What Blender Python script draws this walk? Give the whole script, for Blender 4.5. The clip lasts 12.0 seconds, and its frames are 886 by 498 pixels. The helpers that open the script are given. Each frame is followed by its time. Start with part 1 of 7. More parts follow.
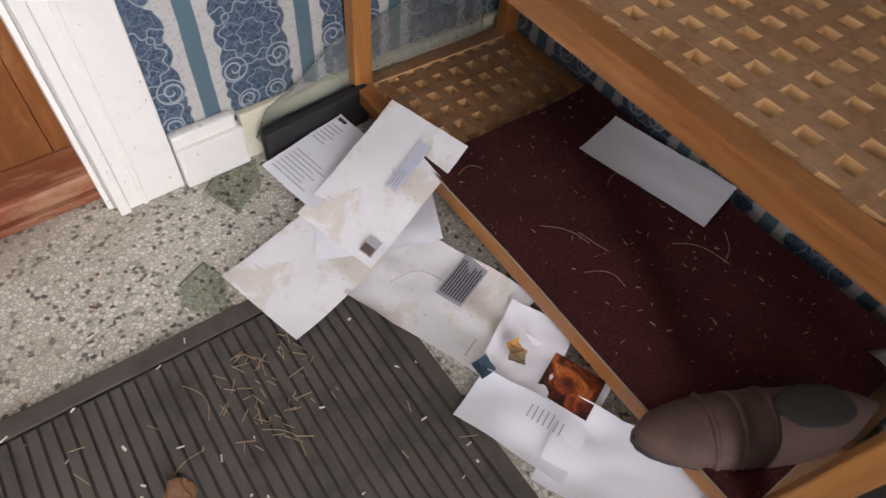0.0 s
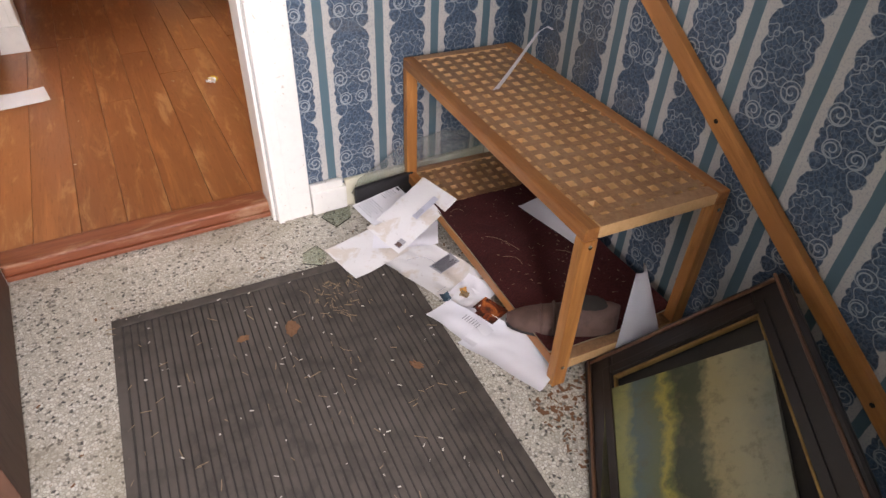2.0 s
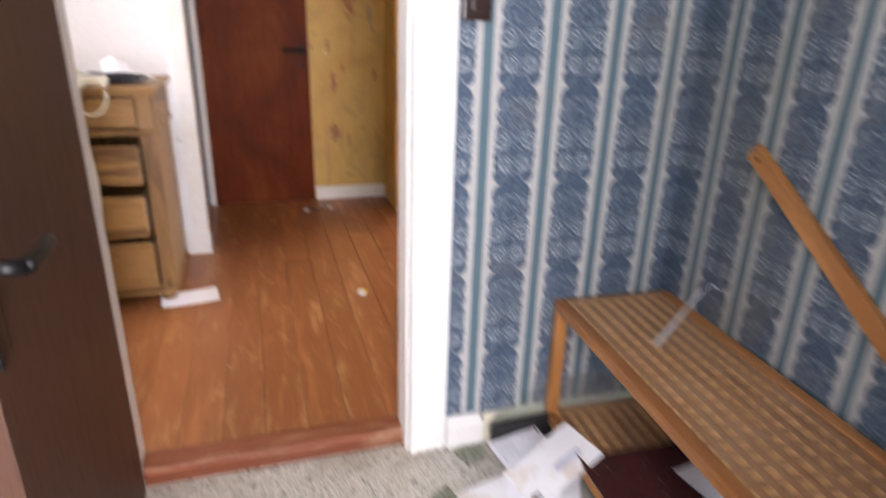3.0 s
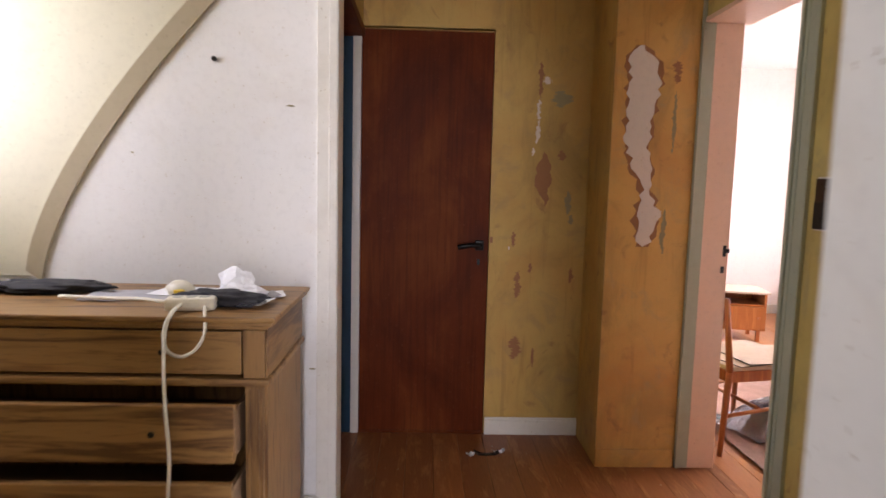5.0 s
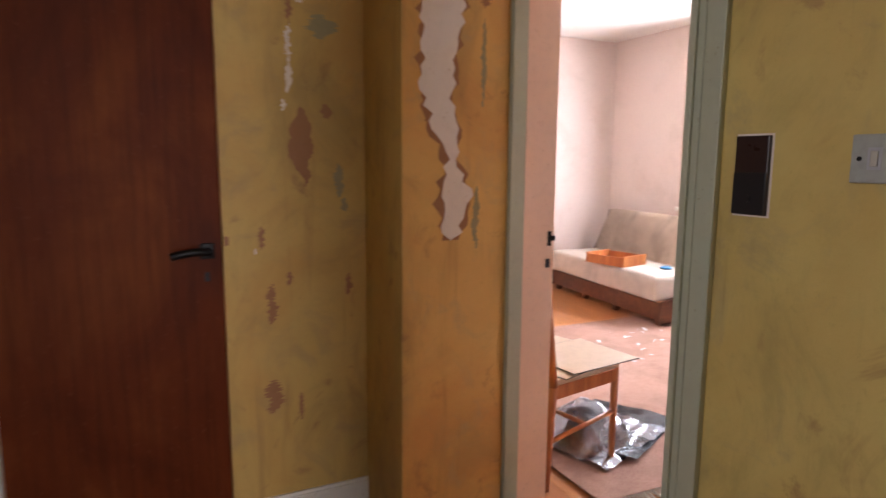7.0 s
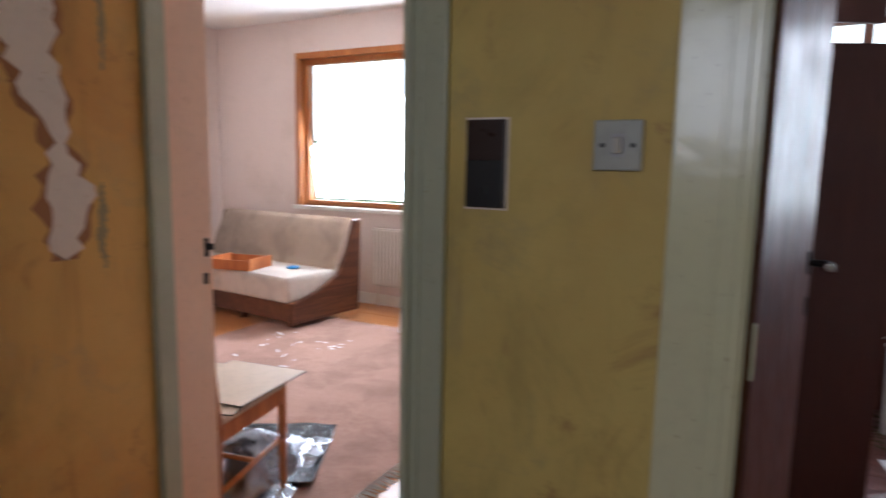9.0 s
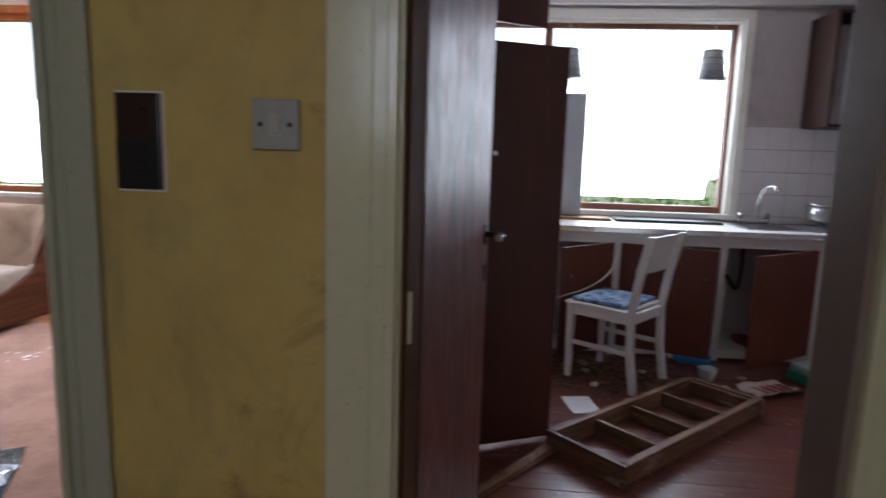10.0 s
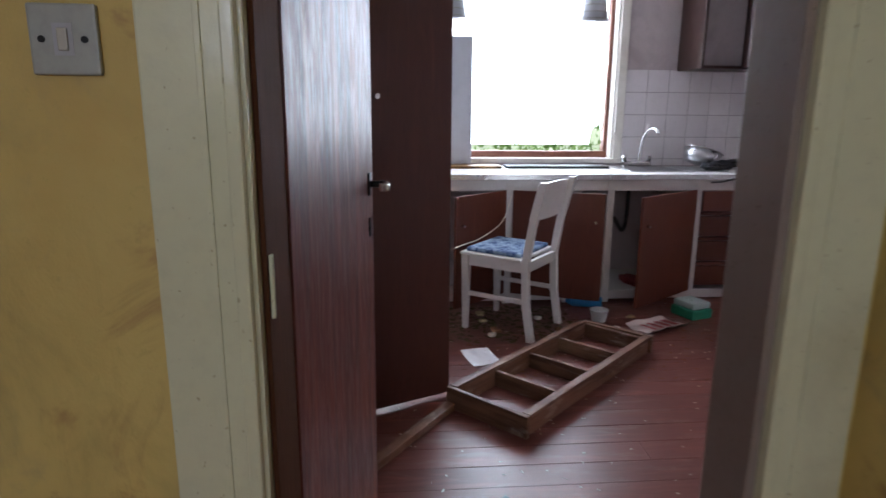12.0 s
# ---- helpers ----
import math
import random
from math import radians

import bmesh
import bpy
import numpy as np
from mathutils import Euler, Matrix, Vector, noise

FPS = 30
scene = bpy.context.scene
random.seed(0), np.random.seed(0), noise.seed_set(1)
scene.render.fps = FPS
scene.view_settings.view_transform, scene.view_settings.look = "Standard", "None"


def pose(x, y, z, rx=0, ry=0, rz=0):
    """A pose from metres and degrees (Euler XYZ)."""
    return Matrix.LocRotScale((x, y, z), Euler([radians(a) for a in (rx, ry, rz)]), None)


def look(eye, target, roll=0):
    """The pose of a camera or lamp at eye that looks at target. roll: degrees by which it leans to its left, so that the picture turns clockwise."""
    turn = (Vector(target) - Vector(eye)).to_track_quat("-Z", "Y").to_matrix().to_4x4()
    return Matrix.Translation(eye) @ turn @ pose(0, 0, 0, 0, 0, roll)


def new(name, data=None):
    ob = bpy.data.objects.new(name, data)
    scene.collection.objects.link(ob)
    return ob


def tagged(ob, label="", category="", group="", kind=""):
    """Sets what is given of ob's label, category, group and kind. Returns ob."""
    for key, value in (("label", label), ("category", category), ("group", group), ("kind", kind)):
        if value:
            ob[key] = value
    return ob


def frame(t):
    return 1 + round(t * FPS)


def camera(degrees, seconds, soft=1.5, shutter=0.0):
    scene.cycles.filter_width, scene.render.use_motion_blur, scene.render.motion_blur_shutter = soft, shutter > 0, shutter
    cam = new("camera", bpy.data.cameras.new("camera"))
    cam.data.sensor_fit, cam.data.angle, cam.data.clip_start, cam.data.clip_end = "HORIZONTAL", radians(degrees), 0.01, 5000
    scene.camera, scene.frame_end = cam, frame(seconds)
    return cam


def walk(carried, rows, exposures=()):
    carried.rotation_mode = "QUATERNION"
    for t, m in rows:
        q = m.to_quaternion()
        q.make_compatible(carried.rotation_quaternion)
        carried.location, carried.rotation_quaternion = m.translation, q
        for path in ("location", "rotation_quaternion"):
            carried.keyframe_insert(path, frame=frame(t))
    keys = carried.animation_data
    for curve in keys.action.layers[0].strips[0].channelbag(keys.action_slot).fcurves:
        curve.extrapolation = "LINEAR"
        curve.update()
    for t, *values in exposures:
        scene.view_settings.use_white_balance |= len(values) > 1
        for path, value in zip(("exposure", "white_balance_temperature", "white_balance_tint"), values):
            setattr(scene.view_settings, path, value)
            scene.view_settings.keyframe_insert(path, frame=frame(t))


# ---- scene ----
cam = camera(71.6, 12.0, 1.5, 0.5)
PATH = [
    (0, (0.011, -3.477, 0.77), (0.425, -3.041, -0.029), 7.1),
    (0.5, (0.015, -3.524, 0.77), (0.449, -3.086, -0.017), 7.3),
    (1, (0.101, -3.826, 0.77), (0.38, -3.162, 0.076), -5.0),
    (1.4, (-0.284, -4.309, 1.154), (0.483, -2.922, -0.068), 1.7),
    (1.5, (-0.286, -4.309, 1.154), (0.481, -2.923, -0.066), 1.7),
    (2, (-0.285, -4.314, 1.146), (0.487, -2.957, -0.104), 2.3),
    (2.5, (-0.293, -4.283, 1.183), (0.512, -2.804, 0.104), 2.8),
    (3, (-0.335, -4.178, 1.234), (0.21, -2.393, 0.515), 1.6),
    (3.5, (-0.304, -3.92, 1.225), (-0.154, -1.947, 0.937), 0.9),
    (3.7, (-0.302, -3.841, 1.234), (-0.302, -1.849, 1.051), 1.5),
    (5.3, (-0.33, -2.888, 1.29), (-0.256, -0.902, 1.068), 1.4),
    (5.5, (-0.305, -2.771, 1.285), (-0.247, -0.785, 1.056), 1.6),
    (6, (-0.268, -2.533, 1.27), (-0.028, -0.561, 1.037), 1.7),
    (6.5, (-0.262, -2.291, 1.309), (0.29, -0.396, 0.986), 0.4),
    (6.7, (-0.236, -2.219, 1.298), (0.441, -0.363, 0.989), 0.4),
    (8.3, (-0.134, -1.692, 1.257), (1.305, -0.328, 0.993), 0.6),
    (8.5, (-0.14, -1.677, 1.255), (1.387, -0.412, 0.996), 0.7),
    (9, (-0.128, -1.717, 1.251), (1.623, -0.788, 0.983), 1.1),
    (9.5, (-0.104, -1.785, 1.25), (1.8, -1.248, 0.954), 1.8),
    (10, (-0.089, -1.852, 1.25), (1.881, -1.679, 0.945), 1.7),
    (10.5, (-0.076, -1.898, 1.251), (1.899, -1.971, 0.949), 1.4),
    (11, (-0.068, -1.917, 1.242), (1.896, -2.095, 0.905), 0.9),
    (11.5, (-0.041, -1.895, 1.225), (1.894, -2.166, 0.802), 1.9),
    (12, (0.085, -1.872, 1.212), (2.029, -2.043, 0.771), 0.5),
]
EXPOSURE = [
    (0, 0.92, 6500, 22), (1, 0.95, 6600, 23), (1.5, 0.87, 6700, 26), (2, 1.2, 6700, 26), (2.5, 1.25, 6600, 22), (3, 1.3, 6350, 26), (3.7, 0.62, 6350, 27), (5.5, 0.48, 6350, 25),
    (6.7, 0.5, 6350, 25), (8.5, -0.2, 5600, 19), (9.5, -0.1, 5850, 16), (10.5, -0.88, 5700, 18), (11, -0.75, 5700, 18), (11.5, -0.28, 5680, 18), (12, 0.24, 5680, 18),
]
walk(cam, [(t, look(e, g, r)) for t, e, g, r in PATH], EXPOSURE)
FLOOR_P = -0.045          # porch floor level
CEIL = 2.55


# ---- world and lights ----
world = bpy.data.worlds.new("world")
scene.world = world
world.use_nodes = True
wt = world.node_tree
sky = wt.nodes.new("ShaderNodeTexSky")
sky.sky_type = 'NISHITA'
sky.sun_disc = False
sky.sun_elevation, sky.sun_rotation = radians(56), radians(-24)
sky.air_density, sky.dust_density = 1.0, 3.0
wbg = wt.nodes["Background"]
wbg.inputs[1].default_value = 0.15
wt.links.new(sky.outputs[0], wbg.inputs[0])

sun = new("sun", bpy.data.lights.new("sun", "SUN"))
sun.data.energy, sun.data.angle, sun.data.color = 4.5, radians(2), (1.0, 0.96, 0.9)
sun.matrix_world = look((0, 0, 8), (2.2, -5.0, 0))


def window_light(name, m, w, h, power, col=(0.95, 0.98, 1.0)):
    la = bpy.data.lights.new(name, "AREA")
    la.shape, la.size, la.size_y, la.energy, la.color = 'RECTANGLE', w, h, power, col
    ob = new(name, la)
    ob.matrix_world = m
    return ob


window_light("sky_light_kitchen", look((4.56, -2.5, 1.55), (2.0, -2.6, 0.9)), 1.8, 1.2, 57)
window_light("sky_light_living", look((4.56, 1.28, 1.53), (2.0, 1.0, 0.9)), 1.8, 1.25, 98)
window_light("sky_light_porch", look((-0.30, -5.4, 1.2), (-0.30, -3.0, 0.7)), 0.55, 2.1, 50)
# added lamp behind the unseen stair opening, to brighten the hall
window_light("sky_light_stairs", look((-2.15, -1.43, 1.75), (-0.6, -1.5, 1.2)), 0.85, 0.8, 13.0, (0.96, 0.98, 1.0))


# ---- node helpers ----
class Nt:
    """A small wrapper to write node materials as expressions."""

    def __init__(self, name):
        self.mat = bpy.data.materials.new(name)
        self.mat.use_nodes = True
        self.t = self.mat.node_tree
        self.b = self.t.nodes["Principled BSDF"]
        self.pos = self.n("ShaderNodeNewGeometry").outputs["Position"]
        self.obj = self.n("ShaderNodeTexCoord").outputs["Object"]
        self.rnd = self.n("ShaderNodeObjectInfo").outputs["Random"]

    def n(self, kind):
        return self.t.nodes.new(kind)

    def put(self, sock, v):
        if isinstance(v, bpy.types.NodeSocket):
            self.t.links.new(v, sock)
        else:
            sock.default_value = v

    def m(self, op, a, b=0.0, c=0.0):
        nd = self.n("ShaderNodeMath")
        nd.operation = op
        for i, v in enumerate((a, b, c)):
            self.put(nd.inputs[i], v)
        return nd.outputs[0]

    def xyz(self, v):
        nd = self.n("ShaderNodeSeparateXYZ")
        self.put(nd.inputs[0], v)
        return nd.outputs

    def vec(self, x, y, z):
        nd = self.n("ShaderNodeCombineXYZ")
        for i, v in enumerate((x, y, z)):
            self.put(nd.inputs[i], v)
        return nd.outputs[0]

    def scale(self, v, s):
        nd = self.n("ShaderNodeVectorMath")
        nd.operation = 'MULTIPLY'
        self.put(nd.inputs[0], v)
        nd.inputs[1].default_value = s
        return nd.outputs[0]

    def shift(self, v, w):
        nd = self.n("ShaderNodeVectorMath")
        nd.operation = 'ADD'
        self.put(nd.inputs[0], v)
        self.put(nd.inputs[1], w)
        return nd.outputs[0]

    def noise(self, v, s, detail=4.0, rough=0.55, dist=0.0):
        nd = self.n("ShaderNodeTexNoise")
        self.put(nd.inputs["Vector"], v)
        nd.inputs["Scale"].default_value = s
        nd.inputs["Detail"].default_value = detail
        nd.inputs["Roughness"].default_value = rough
        nd.inputs["Distortion"].default_value = dist
        return nd.outputs["Fac"]

    def voro(self, v, s, feature='F1', out="Distance"):
        nd = self.n("ShaderNodeTexVoronoi")
        nd.feature = feature
        self.put(nd.inputs["Vector"], v)
        nd.inputs["Scale"].default_value = s
        return nd.outputs[out]

    def ramp(self, f, *stops):
        nd = self.n("ShaderNodeValToRGB")
        e = nd.color_ramp.elements
        while len(e) < len(stops):
            e.new(0.5)
        for el, (p, c) in zip(e, stops):
            el.position = p
            el.color = (*c, 1) if len(c) == 3 else c
        self.put(nd.inputs[0], f)
        return nd.outputs[0]

    def step(self, f, a, b):
        nd = self.n("ShaderNodeMapRange")
        nd.interpolation_type = 'SMOOTHSTEP'
        self.put(nd.inputs[0], f)
        nd.inputs[1].default_value, nd.inputs[2].default_value = a, b
        return nd.outputs[0]

    def mix(self, f, a, b, mode='MIX'):
        nd = self.n("ShaderNodeMix")
        nd.data_type, nd.blend_type = 'RGBA', mode
        self.put(nd.inputs[0], f)
        for s, v in ((nd.inputs[6], a), (nd.inputs[7], b)):
            self.put(s, (*v, 1) if isinstance(v, tuple) and len(v) == 3 else v)
        return nd.outputs[2]

    def bump(self, h, dist=0.002, strength=0.6):
        nd = self.n("ShaderNodeBump")
        nd.inputs["Distance"].default_value = dist
        nd.inputs["Strength"].default_value = strength
        self.put(nd.inputs["Height"], h)
        self.t.links.new(nd.outputs[0], self.b.inputs["Normal"])

    def done(self, col, rough=0.6, metal=0.0, spec=None):
        self.put(self.b.inputs["Base Color"], (*col, 1) if isinstance(col, tuple) and len(col) == 3 else col)
        self.put(self.b.inputs["Roughness"], rough)
        self.put(self.b.inputs["Metallic"], metal)
        if spec is not None:
            self.b.inputs["Specular IOR Level"].default_value = spec
        return self.mat


def painted(name, col, dirt=(0.2, 0.17, 0.12), amount=0.35, rough=0.55, bump=0.0012, scale=1.0):
    """Old paint: brush grain, grime in patches, small flecks."""
    k = Nt(name)
    big = k.noise(k.pos, 2.2 * scale, 6, 0.65, 0.4)
    fine = k.noise(k.pos, 38 * scale, 4, 0.6)
    fleck = k.step(k.noise(k.pos, 95 * scale, 2, 0.5), 0.69, 0.74)
    c = k.mix(k.m('MULTIPLY', k.step(big, 0.5, 0.78), amount), col, dirt)
    c = k.mix(k.m('MULTIPLY', k.step(fine, 0.45, 0.75), 0.18), c, tuple(x * 0.72 for x in col))
    c = k.mix(k.m('MULTIPLY', fleck, 0.55), c, dirt)
    k.bump(k.m('ADD', fine, k.m('MULTIPLY', big, 2.0)), bump, 0.5)
    return k.done(c, k.m('MULTIPLY_ADD', fine, 0.22, rough - 0.1))


def stained_wall(name, col, warm, cool):
    """Plaster with old distemper: clouds, rubbed patches, brown and grey-green smears."""
    k = Nt(name)
    cloud = k.noise(k.pos, 1.5, 5, 0.6, 0.6)
    rub = k.noise(k.scale(k.pos, (1, 1, 0.55)), 3.4, 6, 0.66, 0.8)
    smear = k.noise(k.shift(k.pos, (7.3, 2.1, 4.4)), 5.2, 5, 0.66, 0.9)
    drip = k.noise(k.scale(k.pos, (16, 16, 1.3)), 1.0, 4, 0.6, 0.4)
    fine = k.noise(k.pos, 55, 5, 0.65)
    c = k.mix(k.step(cloud, 0.35, 0.7), col, warm)
    c = k.mix(k.m('MULTIPLY', k.step(rub, 0.46, 0.70), 0.6), c, tuple(x * 0.55 for x in col))
    c = k.mix(k.m('MULTIPLY', k.step(smear, 0.50, 0.74), 0.55), c, cool)
    c = k.mix(k.m('MULTIPLY', k.step(smear, 0.42, 0.28), 0.55), c, (0.26, 0.12, 0.05))
    c = k.mix(k.m('MULTIPLY', k.step(drip, 0.56, 0.74), 0.35), c, tuple(x * 0.5 for x in warm))
    c = k.mix(k.m('MULTIPLY', k.step(fine, 0.6, 0.72), 0.3), c, tuple(x * 0.65 for x in col))
    k.bump(k.m('ADD', k.m('MULTIPLY', rub, 3.0), fine), 0.0018, 0.55)
    return k.done(c, k.m('MULTIPLY_ADD', fine, 0.25, 0.5))


def timber(name, a, b, axis='z', rough=0.4, ring=22.0, worn=0.0, wear_col=(0.45, 0.38, 0.3), spec=0.4):
    """Wood with grain along the given axis of the piece, shifted from piece to piece."""
    k = Nt(name)
    s = {'x': (1.2, 14, 14), 'y': (14, 1.2, 14), 'z': (14, 14, 1.2)}[axis]
    off = k.vec(k.m('MULTIPLY', k.rnd, 9.0), k.m('MULTIPLY', k.rnd, 5.0), k.m('MULTIPLY', k.rnd, 7.0))
    p = k.shift(k.obj, off)
    g = k.noise(k.scale(p, s), 1.6, 5, 0.62, 0.9)
    pores = k.noise(k.scale(p, tuple(q * 6 for q in s)), 2.0, 3, 0.6)
    lines = k.m('SINE', k.m('MULTIPLY', g, ring))
    c = k.ramp(k.m('MULTIPLY_ADD', lines, 0.22, k.m('MULTIPLY', g, 1.0)), (0.2, a), (0.8, b))
    c = k.mix(k.m('MULTIPLY', k.step(pores, 0.56, 0.7), 0.35), c, tuple(x * 0.45 for x in a))
    c = k.mix(k.m('MULTIPLY', k.m('SUBTRACT', k.rnd, 0.5), 0.35), c, tuple(x * 1.5 for x in b))
    if worn:
        w = k.noise(k.scale(p, tuple(q ** 0.6 for q in s)), 3.0, 6, 0.7, 0.5)
        c = k.mix(k.m('MULTIPLY', k.step(w, 0.52, 0.68), worn), c, wear_col)
    k.bump(k.m('ADD', pores, k.m('MULTIPLY', lines, 0.3)), 0.0005, 0.22)
    return k.done(c, k.m('MULTIPLY_ADD', pores, 0.16, rough - 0.06), 0.0, spec)


def plain(name, col, rough=0.5, metal=0.0, vary=0.15, scale=30.0):
    k = Nt(name)
    f = k.noise(k.pos, scale, 4, 0.6)
    g = k.noise(k.pos, scale * 0.12, 4, 0.6)
    c = k.mix(k.m('MULTIPLY', k.step(f, 0.4, 0.7), vary), col, tuple(x * 0.5 for x in col))
    c = k.mix(k.m('MULTIPLY', k.step(g, 0.45, 0.7), vary), c, tuple(min(1, x * 1.3 + 0.01) for x in col))
    k.bump(f, 0.0006, 0.4)
    return k.done(c, k.m('MULTIPLY_ADD', f, 0.2, rough - 0.1), metal)


def clear_glass(name, tint=(0.95, 1.0, 0.97), rough=0.0):
    k = Nt(name)
    k.b.inputs["Transmission Weight"].default_value = 1.0
    k.b.inputs["IOR"].default_value = 1.2
    return k.done(tint, rough)


M_YELLOW = stained_wall("yellow_distemper", (0.60, 0.465, 0.145), (0.52, 0.365, 0.10), (0.34, 0.275, 0.13))
# the same yellow paint, shifted golden for the light on the far wall
M_FARWALL = stained_wall("yellow_distemper_far_tint", (0.60, 0.405, 0.115), (0.54, 0.31, 0.075), (0.38, 0.265, 0.11))
M_OCHRE = stained_wall("ochre_distemper", (0.72, 0.44, 0.125), (0.62, 0.31, 0.08), (0.42, 0.32, 0.16))
M_WHITE = painted("white_plaster", (0.80, 0.79, 0.76), (0.58, 0.52, 0.42), 0.3, 0.7)
M_STAIR = painted("yellow_tint_plaster", (0.66, 0.62, 0.46), (0.42, 0.38, 0.25), 0.4, 0.6)
M_CEIL = painted("ceiling_white", (0.78, 0.76, 0.72), (0.6, 0.52, 0.4), 0.25, 0.8)
M_PINKW = painted("pale_pink_wall", (0.74, 0.63, 0.57), (0.5, 0.4, 0.32), 0.35, 0.75)
M_GREYW = painted("grey_kitchen_wall", (0.50, 0.44, 0.44), (0.28, 0.23, 0.22), 0.6, 0.7)
M_BLUE = painted("blue_paint", (0.022, 0.085, 0.16), (0.01, 0.03, 0.05), 0.4, 0.5)
M_CASE_W = painted("white_gloss_paint", (0.78, 0.76, 0.69), (0.40, 0.32, 0.2), 0.25, 0.35)
M_CASE_G = painted("green_grey_paint", (0.42, 0.44, 0.32), (0.25, 0.22, 0.14), 0.4, 0.35)
M_CASE_C = painted("cream_gloss_paint", (0.62, 0.62, 0.42), (0.3, 0.25, 0.14), 0.45, 0.15)
M_JAMB_P = painted("pink_gloss_paint", (0.80, 0.55, 0.39), (0.55, 0.34, 0.22), 0.3, 0.3)
M_JAMB_B = painted("taupe_paint", (0.24, 0.19, 0.16), (0.1, 0.07, 0.05), 0.4, 0.4)
M_PLASTER = painted("bare_plaster", (0.78, 0.70, 0.62), (0.5, 0.35, 0.22), 0.35, 0.85)
M_SCUFF = painted("scuffed_undercoat", (0.36, 0.17, 0.075), (0.2, 0.1, 0.06), 0.4, 0.8)
M_GREYST = painted("grey_scuff", (0.34, 0.29, 0.15), (0.2, 0.17, 0.1), 0.5, 0.8)
M_BLACKP = plain("black_plastic", (0.012, 0.011, 0.011), 0.35)
M_BROWNP = plain("brown_bakelite", (0.03, 0.014, 0.01), 0.3)
M_GREYP = plain("grey_switch_plastic", (0.34, 0.35, 0.31), 0.4, 0, 0.2, 60)
M_WHITEP = plain("ivory_plastic", (0.72, 0.68, 0.55), 0.4)
M_METAL = plain("dull_chrome", (0.55, 0.55, 0.54), 0.25, 1.0, 0.2)
M_IRON = plain("dark_iron", (0.02, 0.019, 0.018), 0.4, 0.8)
M_PAPER = plain("paper_white", (0.85, 0.85, 0.87), 0.75, 0, 0.07, 12)
M_INK = plain("print_ink", (0.05, 0.05, 0.06), 0.7)
M_GREYINK = plain("grey_print", (0.38, 0.38, 0.40), 0.7)
M_RUBBER = plain("black_rubber", (0.016, 0.015, 0.015), 0.6)
M_STRING = painted('stair_string_paint', (0.45, 0.38, 0.25), (0.3, 0.24, 0.15), 0.4, 0.6)
M_LEAF = timber("dark_brown_paint_door", (0.075, 0.036, 0.022), (0.115, 0.058, 0.036), 'z', 0.45, 7, 0.4, (0.055, 0.026, 0.016), 0.15)
M_CUPB = timber("dark_red_cupboard", (0.080, 0.020, 0.011), (0.15, 0.042, 0.021), 'z', 0.36, 8)
M_DARKFRAME = timber("dark_door_frame", (0.060, 0.024, 0.011), (0.12, 0.050, 0.022), 'z', 0.85, 8, 0.0, (0.1, 0.1, 0.1), 0.04)
M_LARDER = timber("dark_brown_larder", (0.052, 0.015, 0.009), (0.10, 0.030, 0.017), 'z', 0.42, 8)
# cupboard wood darkened for the shade on the wall cabinet
M_SHADECAB = timber('shaded_wall_cabinet', (0.030, 0.012, 0.008), (0.055, 0.022, 0.015), 'z', 0.4, 8)
M_PINE = timber("aged_pine", (0.105, 0.046, 0.014), (0.31, 0.17, 0.055), 'x', 0.42, 15)
M_PINEY = timber("aged_pine_side", (0.09, 0.040, 0.013), (0.25, 0.134, 0.044), 'y', 0.42, 12)
M_PINEV = timber("aged_pine_upright", (0.09, 0.040, 0.013), (0.25, 0.134, 0.044), 'z', 0.42, 16)
M_DRAWIN = plain("drawer_shadow_wood", (0.20, 0.12, 0.06), 0.7)
M_BENCH = timber("orange_bench_wood", (0.28, 0.105, 0.028), (0.42, 0.18, 0.052), 'y', 0.38, 12, 0.3, (0.45, 0.25, 0.11))
M_BENCHZ = timber("orange_bench_leg", (0.34, 0.135, 0.035), (0.52, 0.23, 0.065), 'z', 0.4, 12)
M_TEAK = timber("teak", (0.34, 0.10, 0.03), (0.48, 0.17, 0.05), 'z', 0.35, 12)
M_SOFAW = timber("dark_sofa_wood", (0.075, 0.026, 0.013), (0.15, 0.058, 0.027), 'x', 0.4, 12)
M_OLDW = timber("weathered_frame_wood", (0.09, 0.038, 0.021), (0.19, 0.09, 0.048), 'x', 0.5, 14, 0.5, (0.44, 0.35, 0.28))
M_OLDWY = timber("weathered_rail_wood", (0.08, 0.038, 0.020), (0.17, 0.09, 0.05), 'y', 0.5, 14, 0.65, (0.42, 0.36, 0.3))
M_WINW = timber("orange_window_wood", (0.40, 0.13, 0.03), (0.55, 0.22, 0.06), 'z', 0.35, 10)
M_WINK = timber("red_window_wood", (0.17, 0.06, 0.035), (0.27, 0.11, 0.065), 'z', 0.4, 10)
M_PLANK = timber("hall_floor_board", (0.23, 0.080, 0.026), (0.40, 0.155, 0.048), 'y', 0.36, 9, 0.75, (0.46, 0.235, 0.09))
M_LPLANK = timber("living_floor_board", (0.40, 0.15, 0.045), (0.55, 0.24, 0.075), 'y', 0.3, 9)
M_KPLANK = timber("kitchen_floor_board", (0.11, 0.032, 0.023), (0.23, 0.075, 0.054), 'y', 0.30, 9, 0.45, (0.20, 0.125, 0.105))
M_SILL = timber("red_threshold", (0.19, 0.055, 0.022), (0.31, 0.10, 0.042), 'x', 0.42, 9, 0.7, (0.40, 0.23, 0.13))
M_CHAIRW = painted("white_chair_paint", (0.72, 0.71, 0.67), (0.35, 0.3, 0.22), 0.3, 0.4)
M_TILE = painted("white_wall_tile", (0.66, 0.63, 0.64), (0.4, 0.36, 0.34), 0.3, 0.2)
